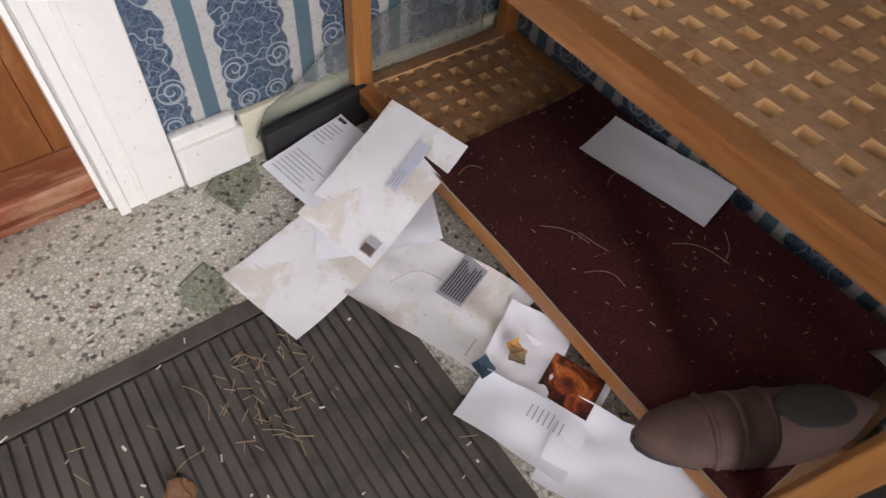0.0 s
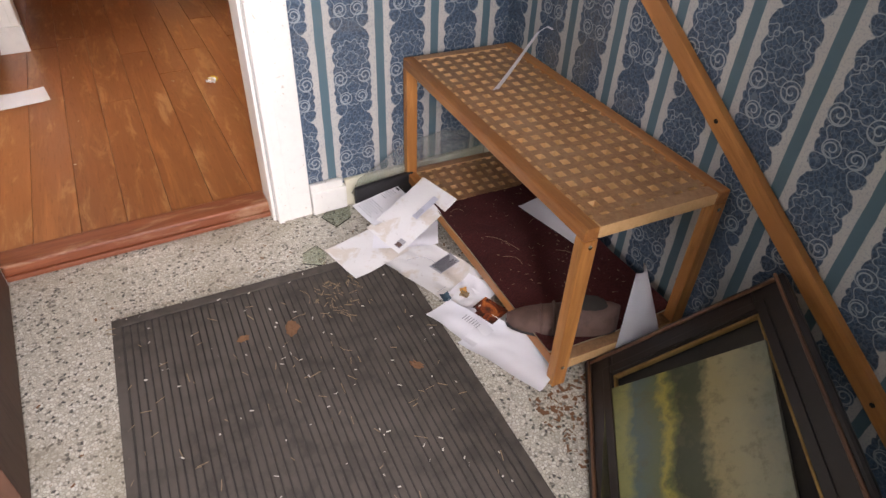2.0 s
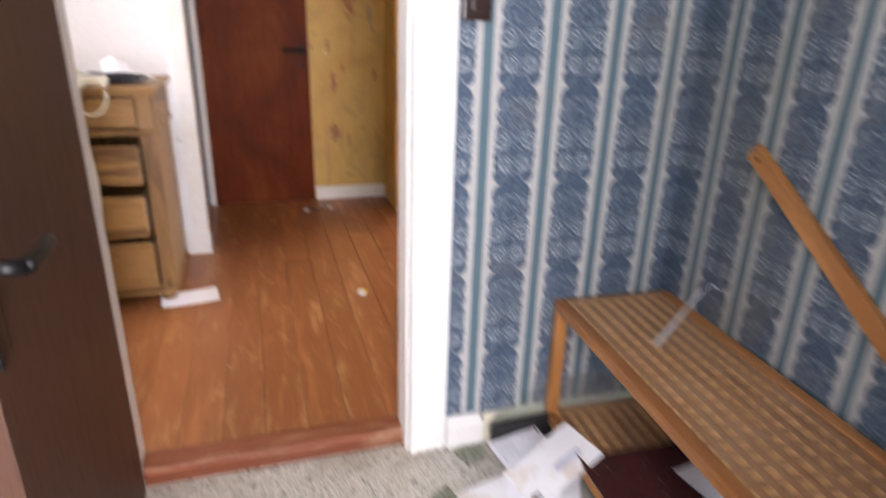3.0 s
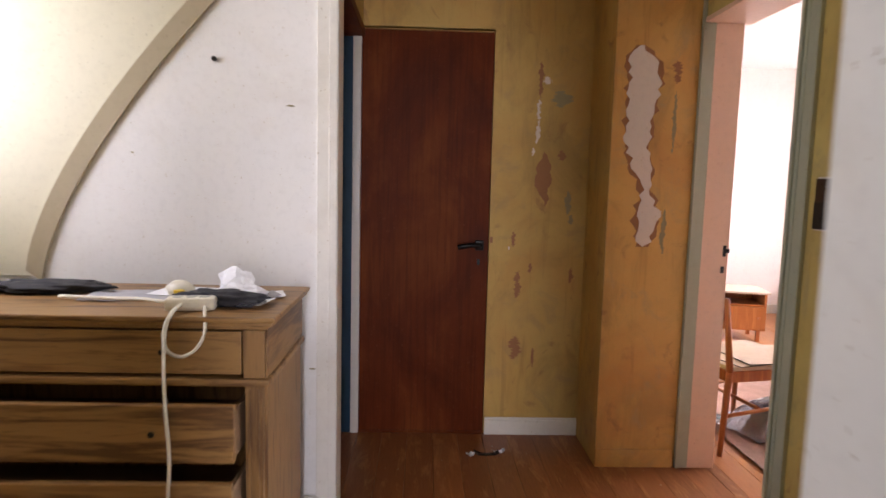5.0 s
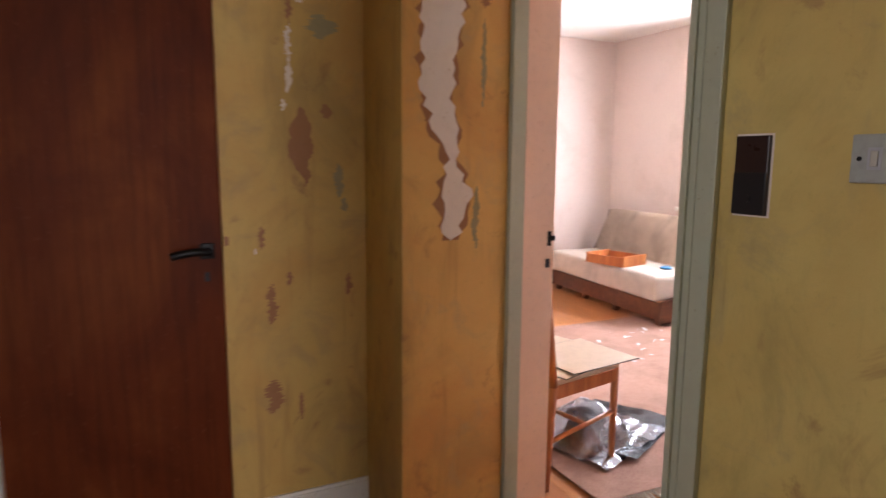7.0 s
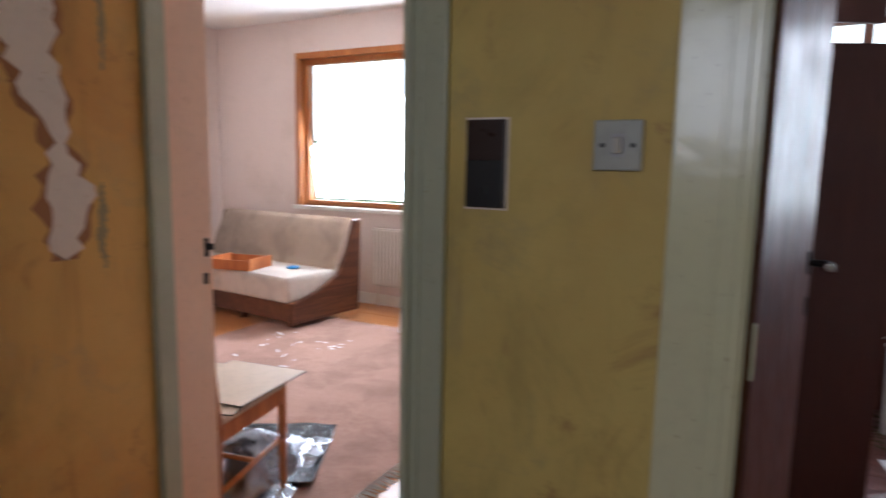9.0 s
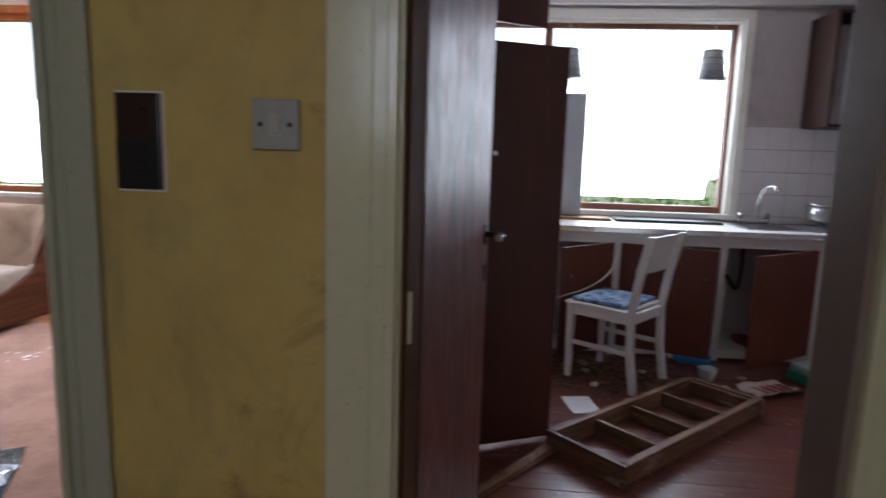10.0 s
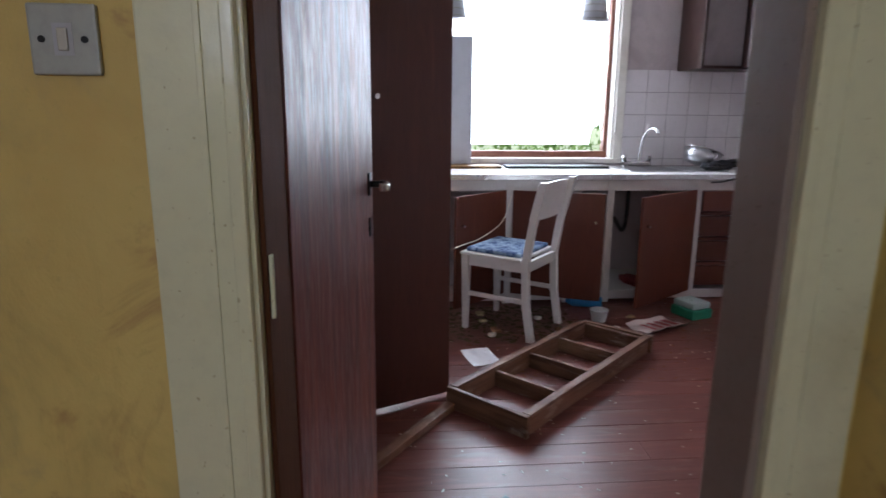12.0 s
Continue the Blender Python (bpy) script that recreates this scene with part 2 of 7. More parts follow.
M_GROUT = plain("dark_grout", (0.12, 0.11, 0.11), 0.9)
M_WORKTOP = plain("white_worktop", (0.72, 0.70, 0.68), 0.35, 0, 0.12, 8)
M_CABW = painted("white_cabinet_paint", (0.62, 0.60, 0.57), (0.3, 0.25, 0.2), 0.4, 0.45)
M_STEEL = plain("sink_steel", (0.5, 0.5, 0.5), 0.3, 1.0, 0.3, 15)
M_GLASS = clear_glass("window_glass")
M_SHARD = clear_glass("greenish_glass", (0.82, 0.87, 0.80), 0.12)
M_ENAMEL = plain("grey_enamel", (0.42, 0.44, 0.47), 0.4, 0, 0.15, 10)
M_RAD = plain("cream_radiator", (0.66, 0.60, 0.52), 0.4)
M_CARD = plain("pale_hardboard", (0.58, 0.46, 0.34), 0.6)
M_CLOTHB = plain("black_cloth", (0.022, 0.022, 0.026), 0.85, 0, 0.5, 90)
M_YELLOWP = plain("yellow_plastic", (0.75, 0.5, 0.03), 0.4)
M_BLUEP = plain("blue_plastic", (0.03, 0.25, 0.55), 0.35)
M_GREENP = plain("green_plastic", (0.03, 0.28, 0.16), 0.35)
M_LEATHER = plain("brown_suede", (0.11, 0.062, 0.046), 0.75, 0, 0.5, 40)
M_GOLD = plain("worn_gilt", (0.35, 0.22, 0.07), 0.45, 0.6, 0.5, 60)
M_FRAMED = plain("black_brown_frame", (0.012, 0.007, 0.005), 0.42, 0, 0.5, 25)
M_FOIL = plain("silver_foil", (0.50, 0.52, 0.56), 0.26, 1.0, 0.3, 10)
M_MAT = plain("ribbed_rubber_mat", (0.075, 0.062, 0.050), 0.85, 0, 0.7, 22)
M_ROCKER = plain("worn_rocker", (0.42, 0.40, 0.33), 0.4)
M_LEAFG = plain("foliage_green", (0.15, 0.25, 0.05), 0.6, 0, 0.4, 6)
M_STRAW = plain("dry_straw", (0.30, 0.215, 0.12), 0.8)
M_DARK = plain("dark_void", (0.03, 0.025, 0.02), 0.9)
M_LAMPP = plain("pale_lamp_leaves", (0.72, 0.66, 0.52), 0.6)


def terrazzo():
    k = Nt("terrazzo")
    p = k.scale(k.pos, (1, 1, 0.2))
    cell = k.voro(p, 135, 'F1', "Color")
    edge = k.voro(p, 135, 'DISTANCE_TO_EDGE')
    v = k.xyz(cell)
    big = k.noise(p, 2.5, 5, 0.65)
    c = k.ramp(v[0], (0.0, (0.05, 0.05, 0.045)), (0.10, (0.16, 0.15, 0.12)), (0.16, (0.46, 0.43, 0.35)), (0.7, (0.60, 0.56, 0.46)),
               (0.9, (0.66, 0.64, 0.56)))
    c = k.mix(k.step(edge, 0.05, 0.11), (0.34, 0.31, 0.25), c)
    c = k.mix(k.m('MULTIPLY', k.step(big, 0.48, 0.7), 0.5), c, (0.25, 0.21, 0.14))
    k.bump(k.noise(p, 60, 3), 0.0005, 0.4)
    return k.done(c, k.m('MULTIPLY_ADD', big, 0.3, 0.3))


def wallpaper(name, axis):
    """Blue damask columns between pale borders and teal stripes, on the wall whose width runs along the given axis."""
    k = Nt(name)
    x = k.xyz(k.pos)
    P, V = 0.182, 0.262
    u0 = k.m('ADD', x[0] if axis == 'x' else x[1], -0.052 if axis == 'x' else 0.06)
    wob = k.m('MULTIPLY', k.m('SUBTRACT', k.noise(k.pos, 20, 3), 0.5), 0.004)
    u0 = k.m('ADD', u0, wob)
    z = x[2]
    u = k.m('MULTIPLY', k.m('SUBTRACT', k.m('FRACT', k.m('DIVIDE', u0, P)), 0.5), P)
    a = k.m('ABSOLUTE', u)
    v = k.m('MULTIPLY', k.m('SUBTRACT', k.m('FRACT', k.m('DIVIDE', z, V)), 0.5), V)

    def blob(cx, cy, r, lobes, amp):
        dx, dy = k.m('SUBTRACT', a, cx), k.m('SUBTRACT', v, cy)
        d = k.m('SQRT', k.m('ADD', k.m('MULTIPLY', dx, dx), k.m('MULTIPLY', dy, dy)))
        ang = k.m('ARCTAN2', dy, dx)
        wave = k.m('MULTIPLY', k.m('SINE', k.m('MULTIPLY', ang, lobes)), amp)
        return k.m('SUBTRACT', k.m('SUBTRACT', d, r), wave), d, ang

    f1, d1, g1 = blob(0.0, 0.062, 0.047, 11.0, 0.0045)
    f2, d2, g2 = blob(0.0, 0.056, 0.021, 6.0, 0.0025)
    f3, d3, g3 = blob(0.0, -0.040, 0.046, 8.0, 0.004)
    f4, d4, g4 = blob(0.0, -0.034, 0.020, 5.0, 0.003)
    s1, ds, gs = blob(0.039, 0.0, 0.0215, 1.0, 0.0)
    s2, dt, gt = blob(0.025, -0.064, 0.0185, 1.0, 0.0)
    s3, du, gu = blob(0.041, -0.098, 0.018, 3.0, 0.002)
    s5, dw, gw = blob(0.043, 0.096, 0.013, 4.0, 0.002)
    s6, dz, gz = blob(0.046, -0.045, 0.014, 3.0, 0.002)
    fill = k.m('MINIMUM', k.m('MINIMUM', f1, f3), k.m('MINIMUM', k.m('MINIMUM', s1, s2), k.m('MINIMUM', k.m('MINIMUM', s3, s6), s5)))
    fill = k.m('ADD', fill, k.m('MULTIPLY', k.m('SUBTRACT', k.noise(k.pos, 110, 2), 0.5), 0.006))
    edge = k.m('ADD', 0.0505, k.m('MULTIPLY', k.m('ABSOLUTE', k.m('SINE', k.m('MULTIPLY', z, 71.9))), 0.008))
    notch = k.m('MULTIPLY', k.step(k.m('ABSOLUTE', k.m('SUBTRACT', v, -0.118)), 0.012, 0.002), 0.016)
    fill = k.m('MINIMUM', fill, k.m('ADD', k.m('SUBTRACT', a, edge), notch))
    bodym = k.step(fill, 0.0012, -0.0012)

    # pale drawing inside the blue: spirals, outlines where motifs meet, petals, veins
    def coil(d, g, r, pitch):
        wave = k.m('SINE', k.m('ADD', k.m('MULTIPLY', d, 6.283 / pitch), g))
        return k.m('MULTIPLY', k.step(wave, 0.45, 0.85), k.m('MULTIPLY', k.step(d, r + 0.001, r - 0.001), k.step(d, 0.002, 0.004)))

    def rim(f, w=0.0016):
        return k.step(k.m('ABSOLUTE', f), w, w * 0.4)

    petal = k.m('MULTIPLY', k.step(k.m('ABSOLUTE', k.m('SINE', k.m('MULTIPLY', g1, 5.5))), 0.13, 0.04),
                k.m('MULTIPLY', k.step(f1, -0.004, -0.009), k.step(f2, 0.0, 0.003)))
    lines = k.m('MAXIMUM', k.m('MAXIMUM', coil(ds, gs, 0.0205, 0.0125), coil(dt, gt, 0.0175, 0.0115)), k.m('MAXIMUM', rim(s1), rim(s2)))
    thin = k.m('MAXIMUM', k.m('MAXIMUM', rim(f2, 0.0013), rim(f4, 0.0013)), k.m('MAXIMUM', petal, rim(f1, 0.0022)))
    thin = k.m('MAXIMUM', thin, k.m('MAXIMUM', rim(f3, 0.0020), k.m('MAXIMUM', rim(s3), rim(s5))))
    vein = k.step(k.voro(k.pos, 88, 'DISTANCE_TO_EDGE'), 0.07, 0.03)
    lines = k.m('MAXIMUM', lines, k.m('MAXIMUM', k.m('MULTIPLY', thin, 0.75), k.m('MULTIPLY', vein, 0.22)))
    stripe = k.step(a, 0.0765, 0.0785)
    pale, blue, deep, teal = (0.54, 0.52, 0.47), (0.058, 0.104, 0.160), (0.026, 0.052, 0.088), (0.095, 0.165, 0.19)
    ground = k.mix(k.step(k.noise(k.pos, 210, 3, 0.7), 0.50, 0.64), pale, (0.40, 0.41, 0.40))
    c = k.mix(bodym, ground, k.mix(k.step(k.noise(k.pos, 140, 3, 0.6), 0.42, 0.62), blue, deep))
    c = k.mix(k.m('MULTIPLY', k.m('MULTIPLY', lines, bodym), 0.85), c, (0.44, 0.48, 0.48))
    body = bodym
    rib = k.step(k.m('SINE', k.m('MULTIPLY', a, 2600.0)), -0.4, 0.6)
    c = k.mix(stripe, c, k.mix(k.m('MULTIPLY', rib, 0.3), teal, (0.05, 0.14, 0.18)))
    damp = k.noise(k.pos, 1.9, 6, 0.7, 0.4)
    c = k.mix(k.m('MULTIPLY', k.step(damp, 0.5, 0.75), 0.35), c, (0.30, 0.25, 0.16))
    c = k.mix(1.0, c, (0.86, 0.86, 0.86), 'MULTIPLY')
    k.bump(k.m('ADD', k.m('MULTIPLY', body, 0.4), k.noise(k.pos, 120, 3)), 0.0006, 0.5)
    return k.done(c, 0.62)


def carpet(name, a, b, scale=260, dots=0.0, dotcol=(0.45, 0.36, 0.26)):
    k = Nt(name)
    f = k.noise(k.pos, scale, 3, 0.7)
    g = k.noise(k.pos, 3.2, 5, 0.65, 0.4)
    c = k.mix(k.step(f, 0.35, 0.65), a, b)
    c = k.mix(k.m('MULTIPLY', k.step(g, 0.42, 0.7), 0.55), c, tuple(x * 0.55 for x in a))
    if dots:
        d = k.step(k.noise(k.pos, 120, 2, 0.6), 0.70, 0.74)
        c = k.mix(k.m('MULTIPLY', d, dots), c, dotcol)
    k.bump(f, 0.004, 0.9)
    return k.done(c, 0.95, 0, 0.2)


def door_veneer():
    """Stained veneer: broad cloudy mottling, faint upright grain, rubbed lighter patches."""
    k = Nt("red_brown_door_veneer")
    cloud = k.noise(k.scale(k.pos, (1, 1, 0.6)), 2.6, 5, 0.6, 0.5)
    grain = k.noise(k.scale(k.pos, (60, 60, 2.2)), 1.0, 4, 0.6, 0.3)
    c = k.ramp(cloud, (0.25, (0.070, 0.012, 0.003)), (0.5, (0.13, 0.026, 0.006)), (0.75, (0.23, 0.065, 0.016)))
    c = k.mix(k.m('MULTIPLY', k.step(grain, 0.4, 0.7), 0.35), c, (0.045, 0.009, 0.003))
    c = k.mix(k.m('MULTIPLY', k.step(k.noise(k.pos, 70, 3), 0.64, 0.72), 0.3), c, (0.2, 0.07, 0.03))
    k.bump(grain, 0.0004, 0.2)
    return k.done(c, k.m('MULTIPLY_ADD', cloud, 0.3, 0.32), 0.0, 0.07)


def streaked_door():
    """Worn kitchen door: red-brown stain with long upright streaks of dulled and bare varnish."""
    k = Nt("worn_dark_door")
    st = k.noise(k.scale(k.obj, (16, 16, 1.1)), 1.0, 6, 0.72, 0.8)
    st2 = k.noise(k.scale(k.obj, (42, 42, 3.4)), 1.0, 5, 0.68, 0.4)
    big = k.noise(k.obj, 2.4, 4, 0.6)
    c = k.ramp(st, (0.34, (0.050, 0.013, 0.009)), (0.5, (0.125, 0.031, 0.020)), (0.66, (0.21, 0.066, 0.042)))
    c = k.mix(k.m('MULTIPLY', k.m('MULTIPLY', k.step(st2, 0.5, 0.66), k.step(big, 0.4, 0.6)), 0.28), c, (0.30, 0.19, 0.15))
    worn = k.noise(k.scale(k.obj, (70, 70, 9)), 1.0, 5, 0.7, 0.6)
    c = k.mix(k.m('MULTIPLY', k.step(worn, 0.55, 0.66), 0.28), c, (0.24, 0.15, 0.12))
    k.bump(k.m('ADD', worn, k.m('MULTIPLY', st2, 0.4)), 0.00035, 0.2)
    return k.done(c, k.m('MULTIPLY_ADD', k.step(worn, 0.35, 0.65), 0.22, 0.33), 0.0, 0.4)


M_DOOR = door_veneer()
M_KLEAF = streaked_door()
def lattice_wood():
    """Bench slats: darkened, dusty upper faces; sawn sides coloured paler, as light catches them in the holes."""
    k = Nt("bench_slat_wood")
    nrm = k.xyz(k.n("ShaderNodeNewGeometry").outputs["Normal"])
    dust = k.noise(k.pos, 9, 5, 0.65, 0.3)
    grain = k.noise(k.scale(k.pos, (14, 14, 14)), 6.0, 4, 0.65, 0.6)
    lit_side = k.mix(grain, (0.55, 0.30, 0.11), (0.76, 0.50, 0.25))
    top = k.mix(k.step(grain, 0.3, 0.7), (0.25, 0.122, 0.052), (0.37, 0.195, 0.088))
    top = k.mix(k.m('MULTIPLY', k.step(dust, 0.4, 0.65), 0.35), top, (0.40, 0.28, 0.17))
    # the normal picks the colour: lit tone on the sides, brown on top
    c = k.mix(k.step(nrm[2], 0.35, 0.75), lit_side, top)
    k.bump(grain, 0.0006, 0.4)
    return k.done(c, k.m('MULTIPLY_ADD', dust, 0.3, 0.35), 0.0, 0.35)


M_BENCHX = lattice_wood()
M_TERR = terrazzo()
M_PAPER_X = wallpaper("damask_paper_x", 'x')
M_PAPER_Y = wallpaper("damask_paper_y", 'y')
M_MAROON = carpet("maroon_pile", (0.05, 0.012, 0.012), (0.095, 0.022, 0.02), 240, 0.6)
M_RUG = carpet("faded_pink_rug", (0.36, 0.20, 0.15), (0.50, 0.32, 0.25), 170)
M_SOFA = carpet("beige_upholstery", (0.47, 0.37, 0.29), (0.60, 0.49, 0.39), 300)
M_SHEET = carpet("pale_bed_cloth", (0.70, 0.65, 0.58), (0.80, 0.76, 0.70), 200)
M_SEATBLUE = carpet("blue_seat_cloth", (0.05, 0.09, 0.20), (0.34, 0.46, 0.60), 22)
M_GRASS = carpet("grass", (0.22, 0.26, 0.13), (0.34, 0.36, 0.22), 40)


# ---- mesh helpers ----
def part(name, bm, mat, parent=None, label="", smooth=False):
    me = bpy.data.meshes.new(name)
    bmesh.ops.recalc_face_normals(bm, faces=bm.faces)
    if smooth:
        for f in bm.faces:
            f.smooth = True
    bm.to_mesh(me)
    bm.free()
    me.materials.append(mat)
    ob = new(name, me)
    if parent is not None:
        ob.parent = parent
    if label:
        ob["label"] = label
    return ob


def thing(name, m, label, category, group="", kind=""):
    ob = new(name)
    ob.empty_display_size = 0.1
    ob.matrix_world = m
    return tagged(ob, label, category, group, kind)


def bx(bm, x0, x1, y0, y1, z0, z1, bev=0.0, m=None):
    """A box, its edges rounded by bev, turned by m."""
    vs = [bm.verts.new((x, y, z)) for x in (x0, x1) for y in (y0, y1) for z in (z0, z1)]
    fs = [bm.faces.new([vs[i] for i in q]) for q in ((0, 1, 3, 2), (4, 6, 7, 5), (0, 4, 5, 1), (2, 3, 7, 6), (0, 2, 6, 4), (1, 5, 7, 3))]
    geo = vs
    if bev > 0:
        es = list({e for f in fs for e in f.edges})
        r = bmesh.ops.bevel(bm, geom=es, offset=bev, segments=2, affect='EDGES', profile=0.6)
        geo = list({v for f in r["faces"] for v in f.verts} | {v for v in vs if v.is_valid})
    if m is not None:
        bmesh.ops.transform(bm, matrix=m, verts=geo)
    return bm


def box(x0, x1, y0, y1, z0, z1, bev=0.0, m=None):
    return bx(bmesh.new(), x0, x1, y0, y1, z0, z1, bev, m)


def cyl(bm, p0, p1, r0, r1=None, n=12):
    p0, p1 = Vector(p0), Vector(p1)
    d = p1 - p0
    m = Matrix.Translation((p0 + p1) / 2) @ d.to_track_quat('Z', 'Y').to_matrix().to_4x4()
    bmesh.ops.create_cone(bm, cap_ends=True, segments=n, radius1=r0, radius2=r0 if r1 is None else r1, depth=d.length, matrix=m)
    return bm


def tube(bm, pts, r, n=8):
    """A round cord along smoothed points."""
    pts = [Vector(p) for p in pts]
    fine = []
    for i in range(len(pts) - 1):
        a, b, c, d = pts[max(i - 1, 0)], pts[i], pts[i + 1], pts[min(i + 2, len(pts) - 1)]
        for j in range(5):
            t = j / 5
            fine.append(0.5 * ((2 * b) + (c - a) * t + (2 * a - 5 * b + 4 * c - d) * t * t + (3 * b - a - 3 * c + d) * t ** 3))
    fine.append(pts[-1])
    rings = []
    for i, p in enumerate(fine):
        d = (fine[min(i + 1, len(fine) - 1)] - fine[max(i - 1, 0)]).normalized()
        s = d.cross(Vector((0.31, 0.2, 0.93))).normalized()
        w = d.cross(s)
        rings.append([bm.verts.new(p + r * (math.cos(2 * math.pi * q / n) * s + math.sin(2 * math.pi * q / n) * w)) for q in range(n)])
    for a, b in zip(rings, rings[1:]):
        for q in range(n):
            bm.faces.new((a[q], a[(q + 1) % n], b[(q + 1) % n], b[q]))
    bm.faces.new(rings[0]), bm.faces.new(rings[-1])
    return bm


def sheet(w, h, nx=10, ny=6, curl=0.004, seed=0, thick=0.0006, fold=0.0):
    """A limp sheet of paper in the xy plane, uneven, with a little thickness."""
    bm = bmesh.new()
    def zz(u, v):
        q = noise.noise(Vector((u * 2.1 + seed * 3.7, v * 2.3, seed * 1.3)))
        e = max(0.0, abs(u - 0.5) * 2 - 0.5) ** 2 * curl * 4
        return abs(q) * curl * 1.5 + e + fold * abs(u - 0.5)
    top = [[bm.verts.new(((i / nx - 0.5) * w, (j / ny - 0.5) * h, zz(i / nx, j / ny) + thick)) for j in range(ny + 1)] for i in range(nx + 1)]
    bot = [[bm.verts.new((v.co.x, v.co.y, v.co.z - thick)) for v in row] for row in top]
    for i in range(nx):
        for j in range(ny):
            bm.faces.new((top[i][j], top[i + 1][j], top[i + 1][j + 1], top[i][j + 1]))
            bm.faces.new((bot[i][j], bot[i][j + 1], bot[i + 1][j + 1], bot[i + 1][j]))
    return bm


def blob_mesh(rx, ry, rz, seed, amp=0.35, sub=3, freq=2.0):
    """A crumpled lump resting on z = 0."""
    bm = bmesh.new()
    bmesh.ops.create_icosphere(bm, subdivisions=sub, radius=1.0)
    for v in bm.verts:
        q = 1 + amp * noise.noise(v.co * freq + Vector((seed * 5.1, seed, 0)))
        v.co = Vector((v.co.x * rx * q, v.co.y * ry * q, max(0.0, v.co.z * rz * q + rz * 0.75)))
    return bm


def ragged(outline, mat, name, parent, m, depth=0.0015, label=""):
    """A thin patch with a torn outline: outline(t) gives the half-widths on both sides along its length."""
    bm = bmesh.new()
    n = 38
    rows = []
    for i in range(n + 1):
        z, l, r = outline(i / n)
        rows.append([bm.verts.new((x, y, z)) for y in (-depth, 0.0) for x in (l, r)])
    for a, b in zip(rows, rows[1:]):
        bm.faces.new((a[0], a[1], b[1], b[0]))
        bm.faces.new((a[0], b[0], b[2], a[2]))
        bm.faces.new((a[1], a[3], b[3], b[1]))
    ob = part(name, bm, mat, parent, label)
    ob.matrix_local = m
    return ob


def structure(name, bm, mat, label=""):
    return tagged(part(name, bm, mat), label, "", "", "structure")


# ---- the house: floors, walls, ceilings ----
bm = bx(bmesh.new(), -2.05, 1.08, -2.60, 0.12, -0.12, -0.022)
bx(bm, -2.05, -0.74, -0.0, 0.12, -0.022, -0.002)
structure("floor_hall", bm, M_DARK, "boarded hall floor of worn orange-brown planks")
structure("floor_porch", box(-1.05, 1.08, -5.3, -2.60, -0.2, FLOOR_P), M_TERR, "speckled pale terrazzo porch floor with dirt")
structure("floor_kitchen", box(0.99, 4.6, -4.45, -1.45, -0.12, -0.022), M_DARK, "red-brown painted boards of the kitchen floor")
structure("floor_living", box(1.08, 4.6, -1.45, 3.4, -0.12, -0.022), M_DARK, "varnished orange boards of the living room floor")
structure("ceiling_hall", box(-2.05, 1.08, -2.64, 0.12, CEIL, CEIL + 0.1), M_CEIL, "off-white hall ceiling")
structure("ceiling_porch", box(-1.05, 1.08, -5.3, -2.64, CEIL, CEIL + 0.1), M_CEIL, "off-white porch ceiling")
structure("ceiling_kitchen", box(1.08, 4.6, -4.45, -1.45, CEIL, CEIL + 0.1), M_CEIL, "off-white kitchen ceiling")
structure("ceiling_living", box(1.08, 4.6, -1.45, 3.4, CEIL, CEIL + 0.1), M_CEIL, "white living room ceiling")

# hall: far wall with the brown door, pillar, side walls
bm = bx(bmesh.new(), 0.008, 0.5, 0.0, 0.12, 0, CEIL)
bx(bm, -0.645, 0.008, 0.0, 0.12, 2.035, CEIL)
far_wall = structure("wall_far", bm, M_FARWALL, "stained yellow distempered wall with scuffs")
structure("wall_blue", box(-2.05, -0.672, 0.0, 0.12, 0, CEIL), M_BLUE, "dark blue painted wall of the side passage")
pillar = structure("wall_pillar", box(0.497, 0.866, -0.36, 0.12, 0, CEIL), M_OCHRE, "ochre chimney breast with torn wallpaper")
# thin skin, darker than the ochre, to put shade on this face
structure("wall_pillar_side", box(0.494, 0.4968, -0.36, -0.0005, 0, CEIL), M_FARWALL, "stained yellow distempered return of the chimney breast, toned down for shade")
white_wall = structure("wall_white", box(-2.05, -0.634, -0.87, -0.76, 0, CEIL), M_WHITE, "white plastered wall below the stairs")
structure("wall_over_passage", box(-0.72, -0.634, -0.76, 0.0, 2.03, CEIL), M_YELLOW, "wall above the passage opening")
# left wall with an unseen opening, added to let the hall lamp in
bm = bx(bmesh.new(), -2.2, -2.05, -2.64, -1.95, 0, CEIL)
bx(bm, -2.2, -2.05, -0.95, 0.12, 0, CEIL)
bx(bm, -2.2, -2.05, -1.95, -0.95, 0, 1.3)
bx(bm, -2.2, -2.05, -1.95, -0.95, 2.2, CEIL)
structure("wall_hall_left", bm, M_STAIR, "yellowish wall with an unseen stair window added for hall light")

# right wall of the hall, with the living room and kitchen openings
LY0, LY1, KY0, KY1, DH = -1.110, -0.36, -2.42, -1.685, 2.03
bm = bmesh.new()
for y0, y1, z0 in ((LY1, 0.12, 0), (LY0, LY1, DH), (KY1, LY0, 0), (KY0, KY1, DH), (-2.64, KY0, 0)):
    bx(bm, 0.878, 0.99 if y1 == KY0 else 1.045 if y1 == 0.12 else 1.08, y0, y1, z0, CEIL)
right_wall = structure("wall_right", bm, M_YELLOW, "yellow distempered wall between two doorways")

